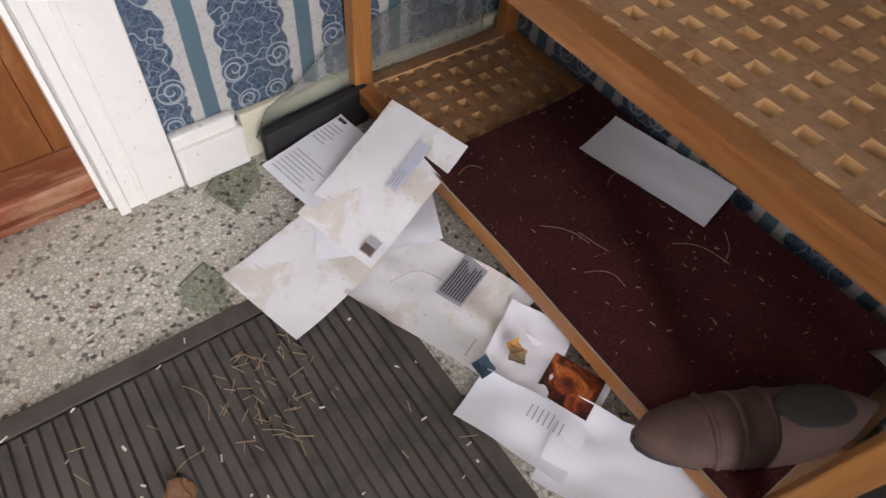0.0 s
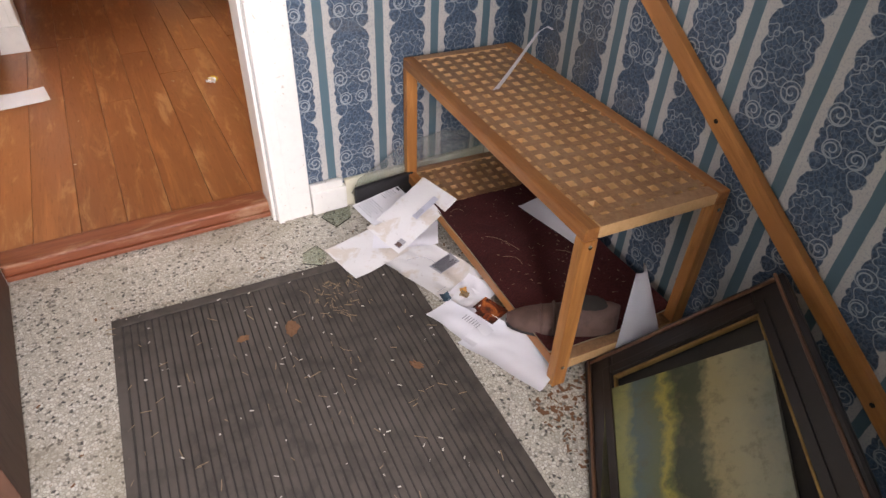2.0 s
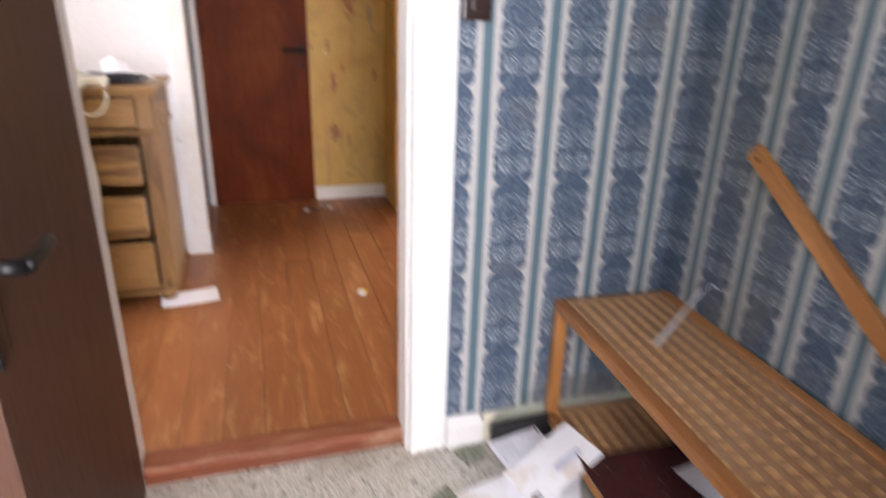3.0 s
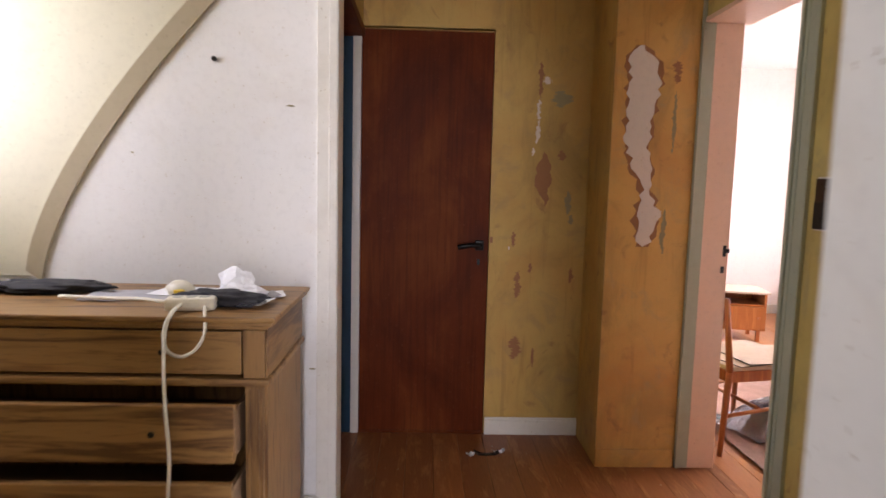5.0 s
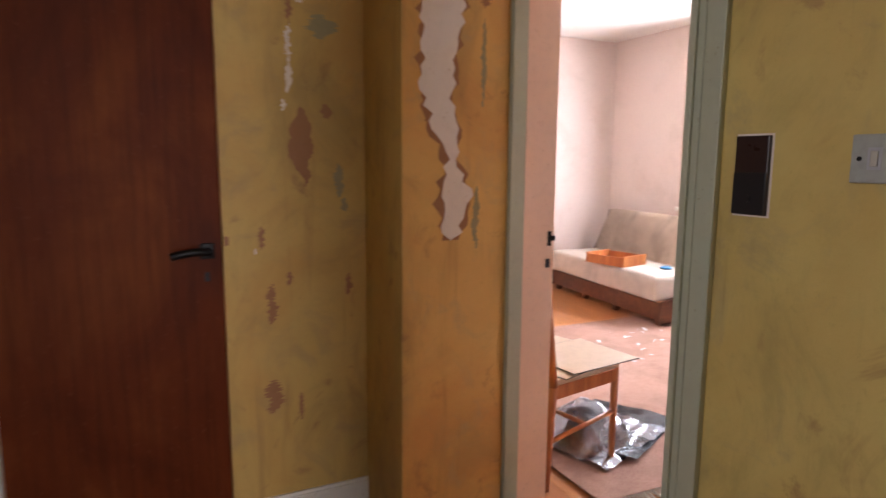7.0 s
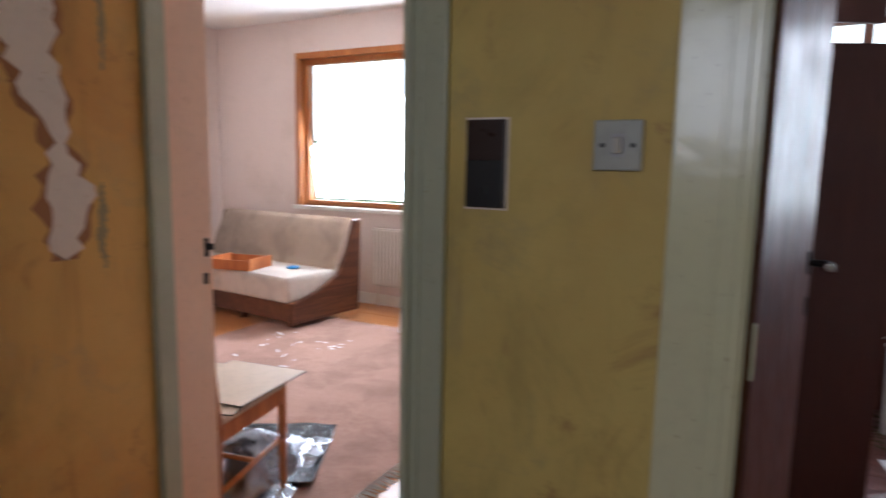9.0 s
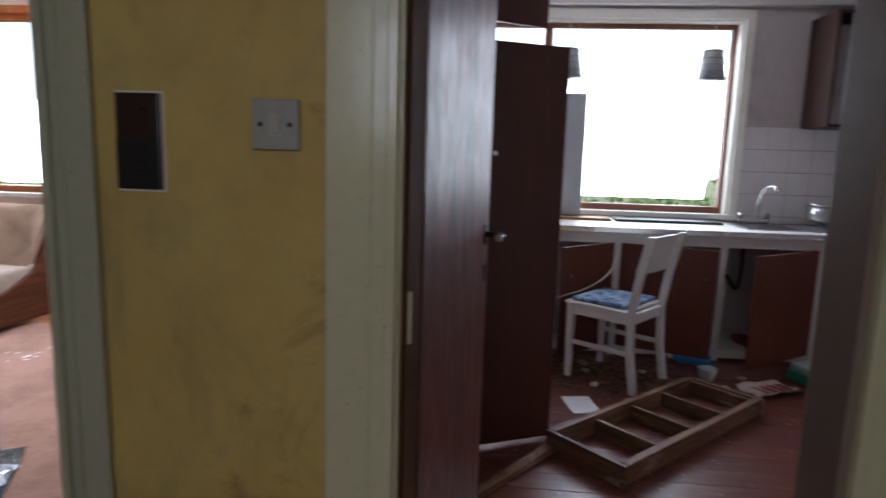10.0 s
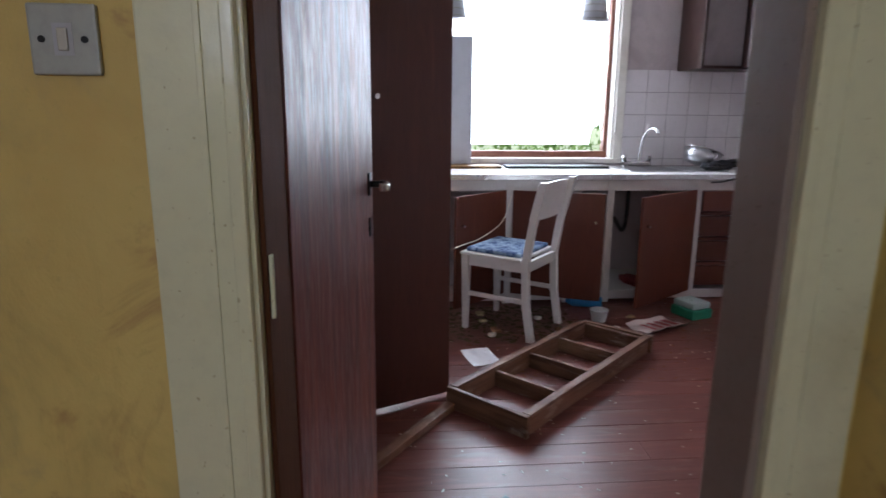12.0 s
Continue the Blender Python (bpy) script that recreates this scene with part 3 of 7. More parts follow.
# porch walls
bm = bx(bmesh.new(), -1.05, -0.745, -2.64, -2.565, 0, CEIL)
bx(bm, 0.035, 0.878, -2.64, -2.565, 0, CEIL)
bx(bm, -0.745, 0.035, -2.64, -2.565, 2.05, CEIL)
bx(bm, -2.05, -1.05, -2.64, -2.565, 0, CEIL)
structure("wall_hall_back", bm, M_YELLOW, "yellow wall at the hall's entrance side")
bm = bx(bmesh.new(), -1.05, -0.745, -2.655, -2.64, FLOOR_P, CEIL)
bx(bm, 0.035, 0.87, -2.655, -2.64, FLOOR_P, CEIL)
bx(bm, -0.745, 0.035, -2.655, -2.64, 2.05, CEIL)
structure("wall_porch_papered", bm, M_PAPER_X, "blue damask striped wallpaper, damp at the foot")
bm = bx(bmesh.new(), 0.862, 0.9, -5.3, -2.655, FLOOR_P, CEIL)
structure("wall_porch_side", bm, M_PAPER_Y, "blue damask striped wallpaper on the porch side wall")
structure("wall_porch_left", box(-1.2, -1.05, -5.3, -2.565, FLOOR_P, CEIL), M_PAPER_Y, "blue damask striped wallpaper")
bm = bx(bmesh.new(), -1.05, -0.62, -5.45, -5.3, FLOOR_P, CEIL)
bx(bm, 0.02, 0.9, -5.45, -5.3, FLOOR_P, CEIL)
bx(bm, -0.62, 0.02, -5.45, -5.3, 2.25, CEIL)
structure("wall_porch_entrance", bm, M_WHITE, "white wall round the open entrance")

# unseen stub, added to keep entrance light off the side wall
structure("wall_porch_lobby", box(-0.02, 0.862, -4.72, -4.64, FLOOR_P, CEIL), M_PAPER_X, "unseen papered wall stub, added to shade the porch side wall")

# kitchen walls
KX = 4.4
KW0, KW1, KZ0, KZ1 = -3.46, -1.56, 0.885, 2.205
bm = bx(bmesh.new(), KX, KX + 0.18, -4.45, KW0, 0, CEIL)
bx(bm, KX, KX + 0.18, KW1, -1.45, 0, CEIL)
bx(bm, KX, KX + 0.18, KW0, KW1, 0, KZ0)
bx(bm, KX, KX + 0.18, KW0, KW1, KZ1, CEIL)
structure("wall_kitchen_window", bm, M_GREYW, "sooty grey kitchen wall round the window")
structure("wall_kitchen_side", box(0.9, 4.6, -4.6, -4.45, 0, CEIL), M_GREYW, "grey kitchen wall")
structure("wall_kitchen_back", box(0.9, 0.99, -4.45, -2.64, 0, CEIL), M_GREYW, "grey kitchen wall")
structure("wall_partition", box(1.08, 4.4, -1.49, -1.41, 0, CEIL), M_GREYW, "wall between kitchen and living room")

# living room walls
LX, LW0, LW1, LZ0, LZ1 = 4.4, 0.35, 2.22, 0.86, 2.205
bm = bx(bmesh.new(), LX, LX + 0.2, LW1, 3.28, 0, CEIL)
bx(bm, LX, LX + 0.2, -1.45, LW0, 0, CEIL)
bx(bm, LX, LX + 0.2, LW0, LW1, 0, LZ0)
bx(bm, LX, LX + 0.2, LW0, LW1, LZ1, CEIL)
structure("wall_living_window", bm, M_PINKW, "pale pinkish papered wall round the window")
structure("wall_living_far", box(0.9, 4.6, 3.28, 3.4, 0, CEIL), M_PINKW, "pale pinkish papered wall")
structure("wall_living_near", box(1.04, 1.1, 0.12, 3.28, 0, CEIL), M_PINKW, "pale pinkish papered wall")


# ---- trim: casings, jambs, baseboards, thresholds ----
def moulding(name, length, w, mat, m, label, prof=0.016):
    """A door casing: a flat board with a raised bead on its inner edge and a rounded outer one; length along z, width along x."""
    bm = bx(bmesh.new(), 0, w, -prof, 0, 0, length, 0.003)
    bx(bm, 0.0, 0.018, -prof - 0.008, -prof + 0.001, 0, length, 0.003)
    bx(bm, w * 0.35, w * 0.35 + 0.008, -prof - 0.003, -prof + 0.001, 0, length, 0.001)
    ob = tagged(part(name, bm, mat), label, "", "", "structure")
    ob.matrix_world = m
    return ob


# casing of the porch doorway (faces the porch)
moulding("trim_porch_casing", 2.14 - FLOOR_P, 0.112, M_CASE_W, pose(0.038, -2.655, FLOOR_P), "chipped white door casing")
moulding("trim_porch_casing_left", 2.14 - FLOOR_P, 0.122, M_CASE_W, pose(-0.86, -2.655, FLOOR_P), "chipped white door casing")
structure("trim_porch_jamb", box(0.026, 0.0345, -2.654, -2.55, FLOOR_P, 2.05, 0.002), M_CASE_W, "white door jamb")
structure("trim_porch_jamb_left", box(-0.7445, -0.728, -2.650, -2.529, 0.007, 2.05, 0.002), M_CASE_W, "white door jamb")
bm = bx(bmesh.new(), 0.152, 0.27, -2.683, -2.656, FLOOR_P, FLOOR_P + 0.085, 0.006)
bx(bm, 0.152, 0.262, -2.675, -2.656, FLOOR_P + 0.08, FLOOR_P + 0.11, 0.006)
structure("baseboard_porch", bm, M_CASE_W, "short piece of chipped white baseboard")
bm = bx(bmesh.new(), 0.27, 0.862, -2.672, -2.656, FLOOR_P, FLOOR_P + 0.1, 0.004)
structure("baseboard_porch_grey", bm, M_STAIR, "grimy grey baseboard")
# threshold with a rounded worn nosing
bm = bx(bmesh.new(), -0.745, 0.03, -2.612, -2.53, FLOOR_P + 0.012, 0.006, 0.008)
bx(bm, -0.745, 0.03, -2.622, -2.58, FLOOR_P, FLOOR_P + 0.016, 0.004)
structure("trim_threshold", bm, M_SILL, "worn red-brown wooden threshold, splintered at its end")

# living room doorway: green-grey casings, pink jamb with strike plate
bm = bx(bmesh.new(), 0.8665, 0.924, -0.378, -0.3605, 0, 2.12, 0.003)
bx(bm, 0.8665, 0.878, -0.384, -0.3785, 0, 2.12, 0.002)
structure("trim_living_casing_far", bm, M_CASE_G, "green-grey gloss painted casing")
moulding("trim_living_casing_near", 2.12, 0.086, M_CASE_G, pose(0.878, -1.106, 0, 0, 0, -90), "green-grey gloss painted casing")
living_jamb = structure("trim_living_jamb", box(0.9245, 1.048, -0.376, -0.3605, 0, DH, 0.002), M_JAMB_P, "pinkish gloss painted door jamb with strike plate")
part("strike_plate", box(1.022, 1.036, -0.3785, -0.3765, 0.995, 1.045), M_IRON, living_jamb, "dark iron strike plate")
part("strike_latch", box(1.036, 1.05, -0.383, -0.3765, 1.012, 1.03, 0.002), M_IRON, living_jamb)
part("strike_hole", box(1.016, 1.032, -0.3785, -0.3765, 0.92, 0.95), M_BLACKP, living_jamb)
structure("trim_living_head", box(0.872, 1.085, LY0, LY1, DH - 0.02, DH, 0.002), M_JAMB_P, "pinkish gloss painted door head")
structure("trim_living_jamb_near", box(0.872, 1.085, LY0, LY0 + 0.015, 0, DH - 0.02, 0.002), M_JAMB_P, "pinkish gloss painted door jamb")

# kitchen doorway: cream casings, taupe jamb on the far side of the opening
moulding("trim_kitchen_casing_left", 2.12, 0.115, M_CASE_C, pose(0.878, -1.694, 0, 0, 0, -90) @ Matrix.Scale(-1, 4, (1, 0, 0)), "glossy cream painted casing, flyspecked")
moulding("trim_kitchen_casing_right", 2.12, 0.13, M_CASE_C, pose(0.878, -2.42, 0, 0, 0, -90), "glossy cream painted casing, flyspecked")
structure("trim_kitchen_jamb_right", box(0.872, 0.995, -2.42, -2.405, 0, DH, 0.002), M_JAMB_B, "taupe painted door jamb")
hinge_jamb = structure("trim_kitchen_jamb_left", box(0.872, 1.06, -1.70, -1.685, 0, DH, 0.002), M_CASE_C, "cream painted door jamb with hinges")
structure("trim_kitchen_head", box(0.872, 1.085, KY0, KY1, DH - 0.015, DH, 0.002), M_CASE_C, "cream painted door head")
structure("trim_kitchen_frame_left", box(0.897, 1.086, -1.708, -1.7005, 0, DH - 0.016, 0.002), M_DARKFRAME, "dark brown stained door frame beside the hinges")
for z in (0.25, 0.93, 1.75):
    part("hinge_leaf", box(0.904, 0.916, -1.714, -1.7085, z, z + 0.09, 0.002), M_CASE_C, hinge_jamb)

# white wall's cream end casing and its foot
bm = bx(bmesh.new(), -0.705, -0.634, -0.888, -0.8705, 0, CEIL, 0.004)
bx(bm, -0.662, -0.632, -0.895, -0.8885, 0, CEIL, 0.003)
bx(bm, -0.6335, -0.630, -0.8875, -0.76, 0, CEIL, 0.003)
structure("trim_passage_casing", bm, M_CASE_W, "cream painted casing at the wall's end")
bm = bx(bmesh.new(), -0.75, -0.622, -0.905, -0.8885, 0, 0.12, 0.004)
structure("trim_passage_plinth", bm, M_CASE_W, "white plinth block")
structure("trim_passage_head", box(-0.73, -0.626, -0.76, -0.001, 1.99, 2.032, 0.003), M_DOOR, "dark brown wooden lintel of the passage")
structure("trim_brown_door_frame", box(-0.682, -0.642, -0.012, 0.06, 0, 2.07, 0.003), M_CASE_W, "pale door frame strip")
structure("trim_brown_door_sill", box(-0.642, 0.008, 0.002, 0.1, -0.02, 0.0115, 0.002), M_DOOR, "dark wooden sill below the brown door")
structure("trim_brown_door_head", box(-0.642, 0.012, 0.0, 0.06, 2.032, 2.045, 0.001), M_OCHRE, "door head")
bm = bx(bmesh.new(), 0.012, 0.4935, -0.016, -0.0005, 0, 0.078, 0.003)
bx(bm, 0.012, 0.4935, -0.010, -0.0005, 0.076, 0.09, 0.002)
structure("baseboard_far", bm, M_CASE_W, "dusty white baseboard")
bm = bx(bmesh.new(), 0.492, 0.852, -0.376, -0.3605, 0, 0.085, 0.004)
structure("baseboard_pillar", bm, M_OCHRE, "overpainted ochre baseboard")

# stair string: a curved raised band on the white wall; plaster above it tinted for stair light
def string_line(t):
    d = 1.06 * t ** 1.5
    return -1.70 + d, 0.93 + 1.36 * d ** 0.68


bm = bmesh.new()
rows = []
for i in range(25):
    x, z = string_line(i / 24)
    rows.append([bm.verts.new((x - 0.022, y, min(z + 0.02, CEIL))) for y in (-0.892, -0.8705)] + [bm.verts.new((x + 0.026, y, min(z - 0.02, CEIL - 0.001))) for y in (-0.8705, -0.884)])
for a, b in zip(rows, rows[1:]):
    for q in range(4):
        bm.faces.new((a[q], a[(q + 1) % 4], b[(q + 1) % 4], b[q]))
structure("trim_stair_string", bm, M_STRING, "brownish curved stair string band")
bm = bmesh.new()
rows = []
for i in range(25):
    x, z = string_line(i / 24)
    rows.append([bm.verts.new((x - 0.01, -0.877, min(z, CEIL))), bm.verts.new((-2.04, -0.877, min(z, CEIL))), bm.verts.new((x - 0.01, -0.8702, min(z, CEIL)))])
for a, b in zip(rows, rows[1:]):
    bm.faces.new((a[0], a[1], b[1], b[0]))
    bm.faces.new((a[0], b[0], b[2], a[2]))
structure("trim_stair_plaster", bm, M_STAIR, "plaster beside the stair string, tinted yellow for the light on it")


# ---- doors ----
def lever(parent, m, plate=(0.03, 0.17)):
    """A door handle on a long plate with keyhole, on the face towards -y of the local frame."""
    bm = bx(bmesh.new(), -plate[0] / 2, plate[0] / 2, -0.006, 0, -0.1, plate[1] - 0.1, 0.003)
    ob = part("handle_plate", bm, M_IRON, parent)
    ob.matrix_local = m
    bm = cyl(bmesh.new(), (0, 0, 0.03), (0, -0.045, 0.03), 0.011, None, 12)
    tube(bm, [(0, -0.045, 0.03), (-0.03, -0.05, 0.032), (-0.075, -0.05, 0.03), (-0.105, -0.046, 0.024)], 0.011, 8)
    ob = part("handle", bm, M_IRON, parent, "black lever handle", True)
    ob.matrix_local = m


brown_door = thing("door_brown", pose(0, 0, 0), "closed plain red-brown veneered door in the yellow wall", "door", "", "structure")
part("door_leaf", box(-0.640, 0.006, 0.004, 0.045, 0.012, 2.03, 0.003), M_DOOR, brown_door, "polished red-brown veneer leaf")
bm = cyl(bmesh.new(), (0, 0, 0), (0, -0.048, 0), 0.012, None, 12)
bx(bm, -0.022, 0.022, -0.008, 0, -0.026, 0.026, 0.004)
tube(bm, [(0.005, -0.046, 0), (-0.04, -0.052, 0.004), (-0.085, -0.05, -0.002), (-0.11, -0.046, -0.008)], 0.0125, 8)
ob = part("handle", bm, M_IRON, brown_door, "black lever handle", True)
ob.matrix_local = pose(-0.04, 0.004, 0.985)
part("keyhole", box(-0.05, -0.036, 0.0, 0.0042, 0.885, 0.915, 0.001), M_IRON, brown_door)
part("latch_keep", box(0.012, 0.026, -0.006, 0.0, 1.0, 1.03, 0.001), M_SCUFF, brown_door)

# dark leaf of the hall door, swung into the porch
leaf_m = Matrix.Translation((-0.712, -2.654, FLOOR_P)) @ pose(0, 0, 0, 0, 0, -86.5)
porch_door = thing("door_porch", leaf_m, "dark brown painted hall door swung open, smeared", "door", "", "structure")
part("door_leaf", box(0.0, 0.76, -0.042, -0.002, 0.014, 2.06, 0.003), M_LEAF, porch_door, "dark brown painted leaf, smeared")
part("door_edge", box(-0.0035, -0.0005, -0.042, -0.002, 0.014, 2.06), M_CASE_W, porch_door, "pale unpainted hinge edge")
bm = bx(bmesh.new(), -0.02, 0.02, 0, 0.006, -0.1, 0.1, 0.003)
cyl(bm, (0, 0, 0.03), (0, 0.05, 0.03), 0.011)
tube(bm, [(0, 0.05, 0.03), (-0.04, 0.055, 0.03), (-0.11, 0.05, 0.025)], 0.011)
ob = part("handle", bm, M_IRON, porch_door, "black lever handle", True)
ob.matrix_local = pose(0.72, -0.002, 0.945)

# kitchen door leaf, open into the kitchen
kd_m = Matrix.Translation((1.088, -1.672, 0.0)) @ pose(0, 0, 0, 0, 0, -9.4)
kitchen_door = thing("door_kitchen", kd_m, "worn dark brown kitchen door standing open, streaked gloss", "door", "", "structure")
part("door_leaf", box(0.0, 0.70, -0.04, 0.0, 0.015, 2.01, 0.003), M_KLEAF, kitchen_door, "streaked dark brown varnished leaf")
bm = cyl(bmesh.new(), (0, 0, 0), (0, -0.035, 0), 0.009)
bx(bm, -0.016, 0.016, -0.005, 0, -0.03, 0.03, 0.002)
tube(bm, [(0, -0.035, 0), (-0.02, -0.05, 0), (-0.055, -0.054, 0)], 0.011)
ob = part("handle", bm, M_IRON, kitchen_door, "black and chrome handle", True)
ob.matrix_local = pose(0.645, -0.04, 1.02)
part("handle_tip", box(0.57, 0.592, -0.106, -0.080, 1.009, 1.031, 0.006), M_METAL, kitchen_door, "chrome handle end")
part("keyhole", box(0.638, 0.652, -0.0445, -0.040, 0.88, 0.93, 0.001), M_IRON, kitchen_door)


# ---- windows ----
def window(name, x, y0, y1, z0, z1, mat, fw, mullions, depth, label, rails=()):
    ob = thing(name, pose(x, 0, 0), label, "window", "", "structure")
    for nm, b in (("frame_bottom", (y0, y1, z0, z0 + fw)), ("frame_top", (y0, y1, z1 - fw, z1)), ("frame_side", (y0, y0 + fw, z0 + fw, z1 - fw)), ("frame_side", (y1 - fw, y1, z0 + fw, z1 - fw))):
        part(nm, box(0, depth, *b, 0.004), mat, ob)
    for y in mullions:
        part("mullion", box(0.0, depth, y - fw * 0.6, y + fw * 0.6, z0 + fw, z1 - fw, 0.004), mat, ob)
    edges = [y0 + fw, *[q for y in mullions for q in (y - fw * 0.6, y + fw * 0.6)], y1 - fw]
    for a, b in zip(edges[::2], edges[1::2]):
        g = part("pane", box(depth * 0.5, depth * 0.5 + 0.004, a, b, z0 + fw, z1 - fw), M_GLASS, ob)
        g.visible_shadow = False
    return ob


window("window_kitchen", KX + 0.07, KW0, KW1, KZ0, KZ1, M_WINK, 0.048, (-2.16,), 0.06, "red-brown wooden kitchen window in a white reveal")
window("window_living", LX + 0.06, LW0, LW1, LZ0, LZ1, M_WINW, 0.05, (), 0.07, "orange varnished wooden window with white sill")
bm = bx(bmesh.new(), KX - 0.002, KX + 0.069, KW0 - 0.001, KW0 + 0.02, KZ0, KZ1, 0.002)
bx(bm, KX - 0.002, KX + 0.069, KW0, KW1, KZ1 - 0.02, KZ1 + 0.001, 0.002)
bx(bm, KX - 0.02, KX - 0.0005, KW0 - 0.06, KW0 - 0.0, KZ0 - 0.02, KZ1 + 0.06, 0.002)
bx(bm, KX - 0.02, KX - 0.0005, KW0, KW1, KZ1, KZ1 + 0.06, 0.002)
structure("trim_kitchen_window", bm, M_CASE_W, "white painted window reveal")
structure("trim_kitchen_sill", box(KX - 0.03, KX + 0.069, KW0 - 0.06, KW1, KZ0 - 0.03, KZ0 + 0.003, 0.004), M_CASE_W, "white window sill")
bm = bx(bmesh.new(), KX - 0.07, KX - 0.0005, -4.4, -1.5, 2.285, 2.36, 0.004)
structure("trim_kitchen_pelmet", bm, M_CABW, "white pelmet board over the window")
bm = bx(bmesh.new(), LX - 0.05, LX + 0.07, LW0 - 0.08, LW1 + 0.06, LZ0 - 0.035, LZ0, 0.004)
structure("trim_living_sill", bm, M_CASE_W, "white window sill")
# orange lining of the living room window
bm = bx(bmesh.new(), LX - 0.01, LX + 0.06, LW1 - 0.004, LW1 + 0.05, LZ0 + 0.001, LZ1 + 0.05, 0.003)
bx(bm, LX - 0.01, LX + 0.06, LW0 - 0.05, LW1 - 0.005, LZ1 - 0.004, LZ1 + 0.05, 0.003)
structure("trim_living_window", bm, M_WINW, "orange varnished window lining")

# floors laid board by board
def boards(parent, x0, x1, y0, y1, w, mat, seed, joints=True):
    rnd = random.Random(seed)
    x, meshes = x0, {}
    while x < x1 - 0.01:
        ww = min(w, x1 - x)
        cuts = [y0, y1]
        if joints:
            cuts = sorted([y0, y1, y0 + (y1 - y0) * rnd.uniform(0.25, 0.75)])
        for a, b in zip(cuts, cuts[1:]):
            ob = part("plank", box(-ww / 2 + 0.0006, ww / 2 - 0.0006, a - (a + b) / 2 + 0.0005, b - (a + b) / 2 - 0.0005, -0.022, 0.0, 0.0016), mat, parent)
            ob.location = (x + ww / 2, (a + b) / 2, rnd.uniform(-0.0012, 0.0))
        x += ww


# ---- porch things ----
def bench():
    m = Matrix.Translation((0.435, -3.613, FLOOR_P)) @ pose(0, 0, 0, 0, 0, -3.0)
    ob = thing("slatted_bench", m, "low orange-brown wooden lattice bench with a lower shelf", "bench")
    L, W, H = 0.945, 0.382, 0.478
    for nm, y, x in (("leg", 0.0, 0.0), ("leg", 0.0, W - 0.036), ("leg", L - 0.03, 0.0), ("leg", L - 0.03, W - 0.036)):
        part(nm, box(x, x + 0.036, y, y + 0.03, 0.0, H - 0.032, 0.003), M_BENCHZ, ob)
    for z, lw in ((H, 1.0), (0.085, 0.98)):
        part("side_rail", box(0.001, 0.032, 0.03, L - 0.03, z - 0.032, z, 0.003) if z < 0.2 else box(0.0, 0.034, 0.0, L, z - 0.032, z, 0.004), M_BENCH, ob)
        part("side_rail", box(W - 0.033, W - 0.002, 0.03, L - 0.03, z - 0.032, z, 0.003) if z < 0.2 else box(W - 0.034, W, 0.0, L, z - 0.032, z, 0.004), M_BENCH, ob)
        part("end_rail", box(0.035, W - 0.035, 0.001, 0.034, z - 0.031, z - 0.0005, 0.003), M_BENCHX, ob)
        part("end_rail", box(0.035, W - 0.035, L - 0.034, L - 0.001, z - 0.031, z - 0.0005, 0.003), M_BENCHX, ob)
        n = 8
        pitch = (W - 0.068) / n
        for i in range(n):
            x = 0.034 + pitch * (i + 0.5)
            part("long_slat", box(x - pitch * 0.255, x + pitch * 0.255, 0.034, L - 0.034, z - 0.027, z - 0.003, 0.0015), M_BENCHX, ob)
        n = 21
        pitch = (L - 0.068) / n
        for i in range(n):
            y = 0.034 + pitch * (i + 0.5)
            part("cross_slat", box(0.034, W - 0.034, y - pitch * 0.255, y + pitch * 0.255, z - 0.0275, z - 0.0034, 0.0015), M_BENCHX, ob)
    for x in (0.018, W - 0.018):
        for z in (0.43, 0.065):
            part("screw", cyl(bmesh.new(), (x, 0.001, z), (x, -0.002, z), 0.005), M_METAL, ob)
    return ob


bench()

# maroon carpet piece on the lower shelf
cp = thing("carpet_piece", Matrix.Translation((0.634, -3.262, FLOOR_P + 0.086)) @ pose(0, 0, 0, 0, 0, -3), "dusty maroon carpet piece lying on the bench shelf", "carpet")
part("pile", sheet(0.37, 0.66, 20, 30, 0.011, 4, 0.006), M_MAROON, cp, "maroon pile with pale fluff", True).location = (0, 0, 0.0015)
part("backing", sheet(0.374, 0.664, 20, 30, 0.011, 4, 0.0012), M_STRING, cp, "frayed brown backing edge", True)

# ribbed doormat
mm = Matrix.Translation((-0.112, -3.495, FLOOR_P)) @ pose(0, 0, 0, 0, 0, -2.5)
mat_ob = thing("doormat", mm, "dark grey ribbed rubber doormat covered with bits of straw", "mat")
# base rubber is darker than the ribs
part("mat_base", box(-0.395, 0.395, -0.56, 0.56, 0.0, 0.005, 0.002), plain("dark_groove_rubber", (0.042, 0.036, 0.030), 0.9, 0, 0.6, 26), mat_ob)
bm = bx(bmesh.new(), -0.395, 0.395, 0.53, 0.56, 0.0062, 0.011, 0.002)
bx(bm, -0.395, -0.372, -0.56, 0.529, 0.0062, 0.011, 0.002)
bx(bm, 0.372, 0.395, -0.56, 0.529, 0.0062, 0.011, 0.002)
part("mat_border", bm, M_MAT, mat_ob, "smooth rubber border")
for i in range(42):
    x = -0.36 + 0.72 * i / 41
    part("rib", box(x - 0.0071, x + 0.0071, -0.555, 0.526, 0.0052, 0.0098, 0.002), M_MAT, mat_ob)

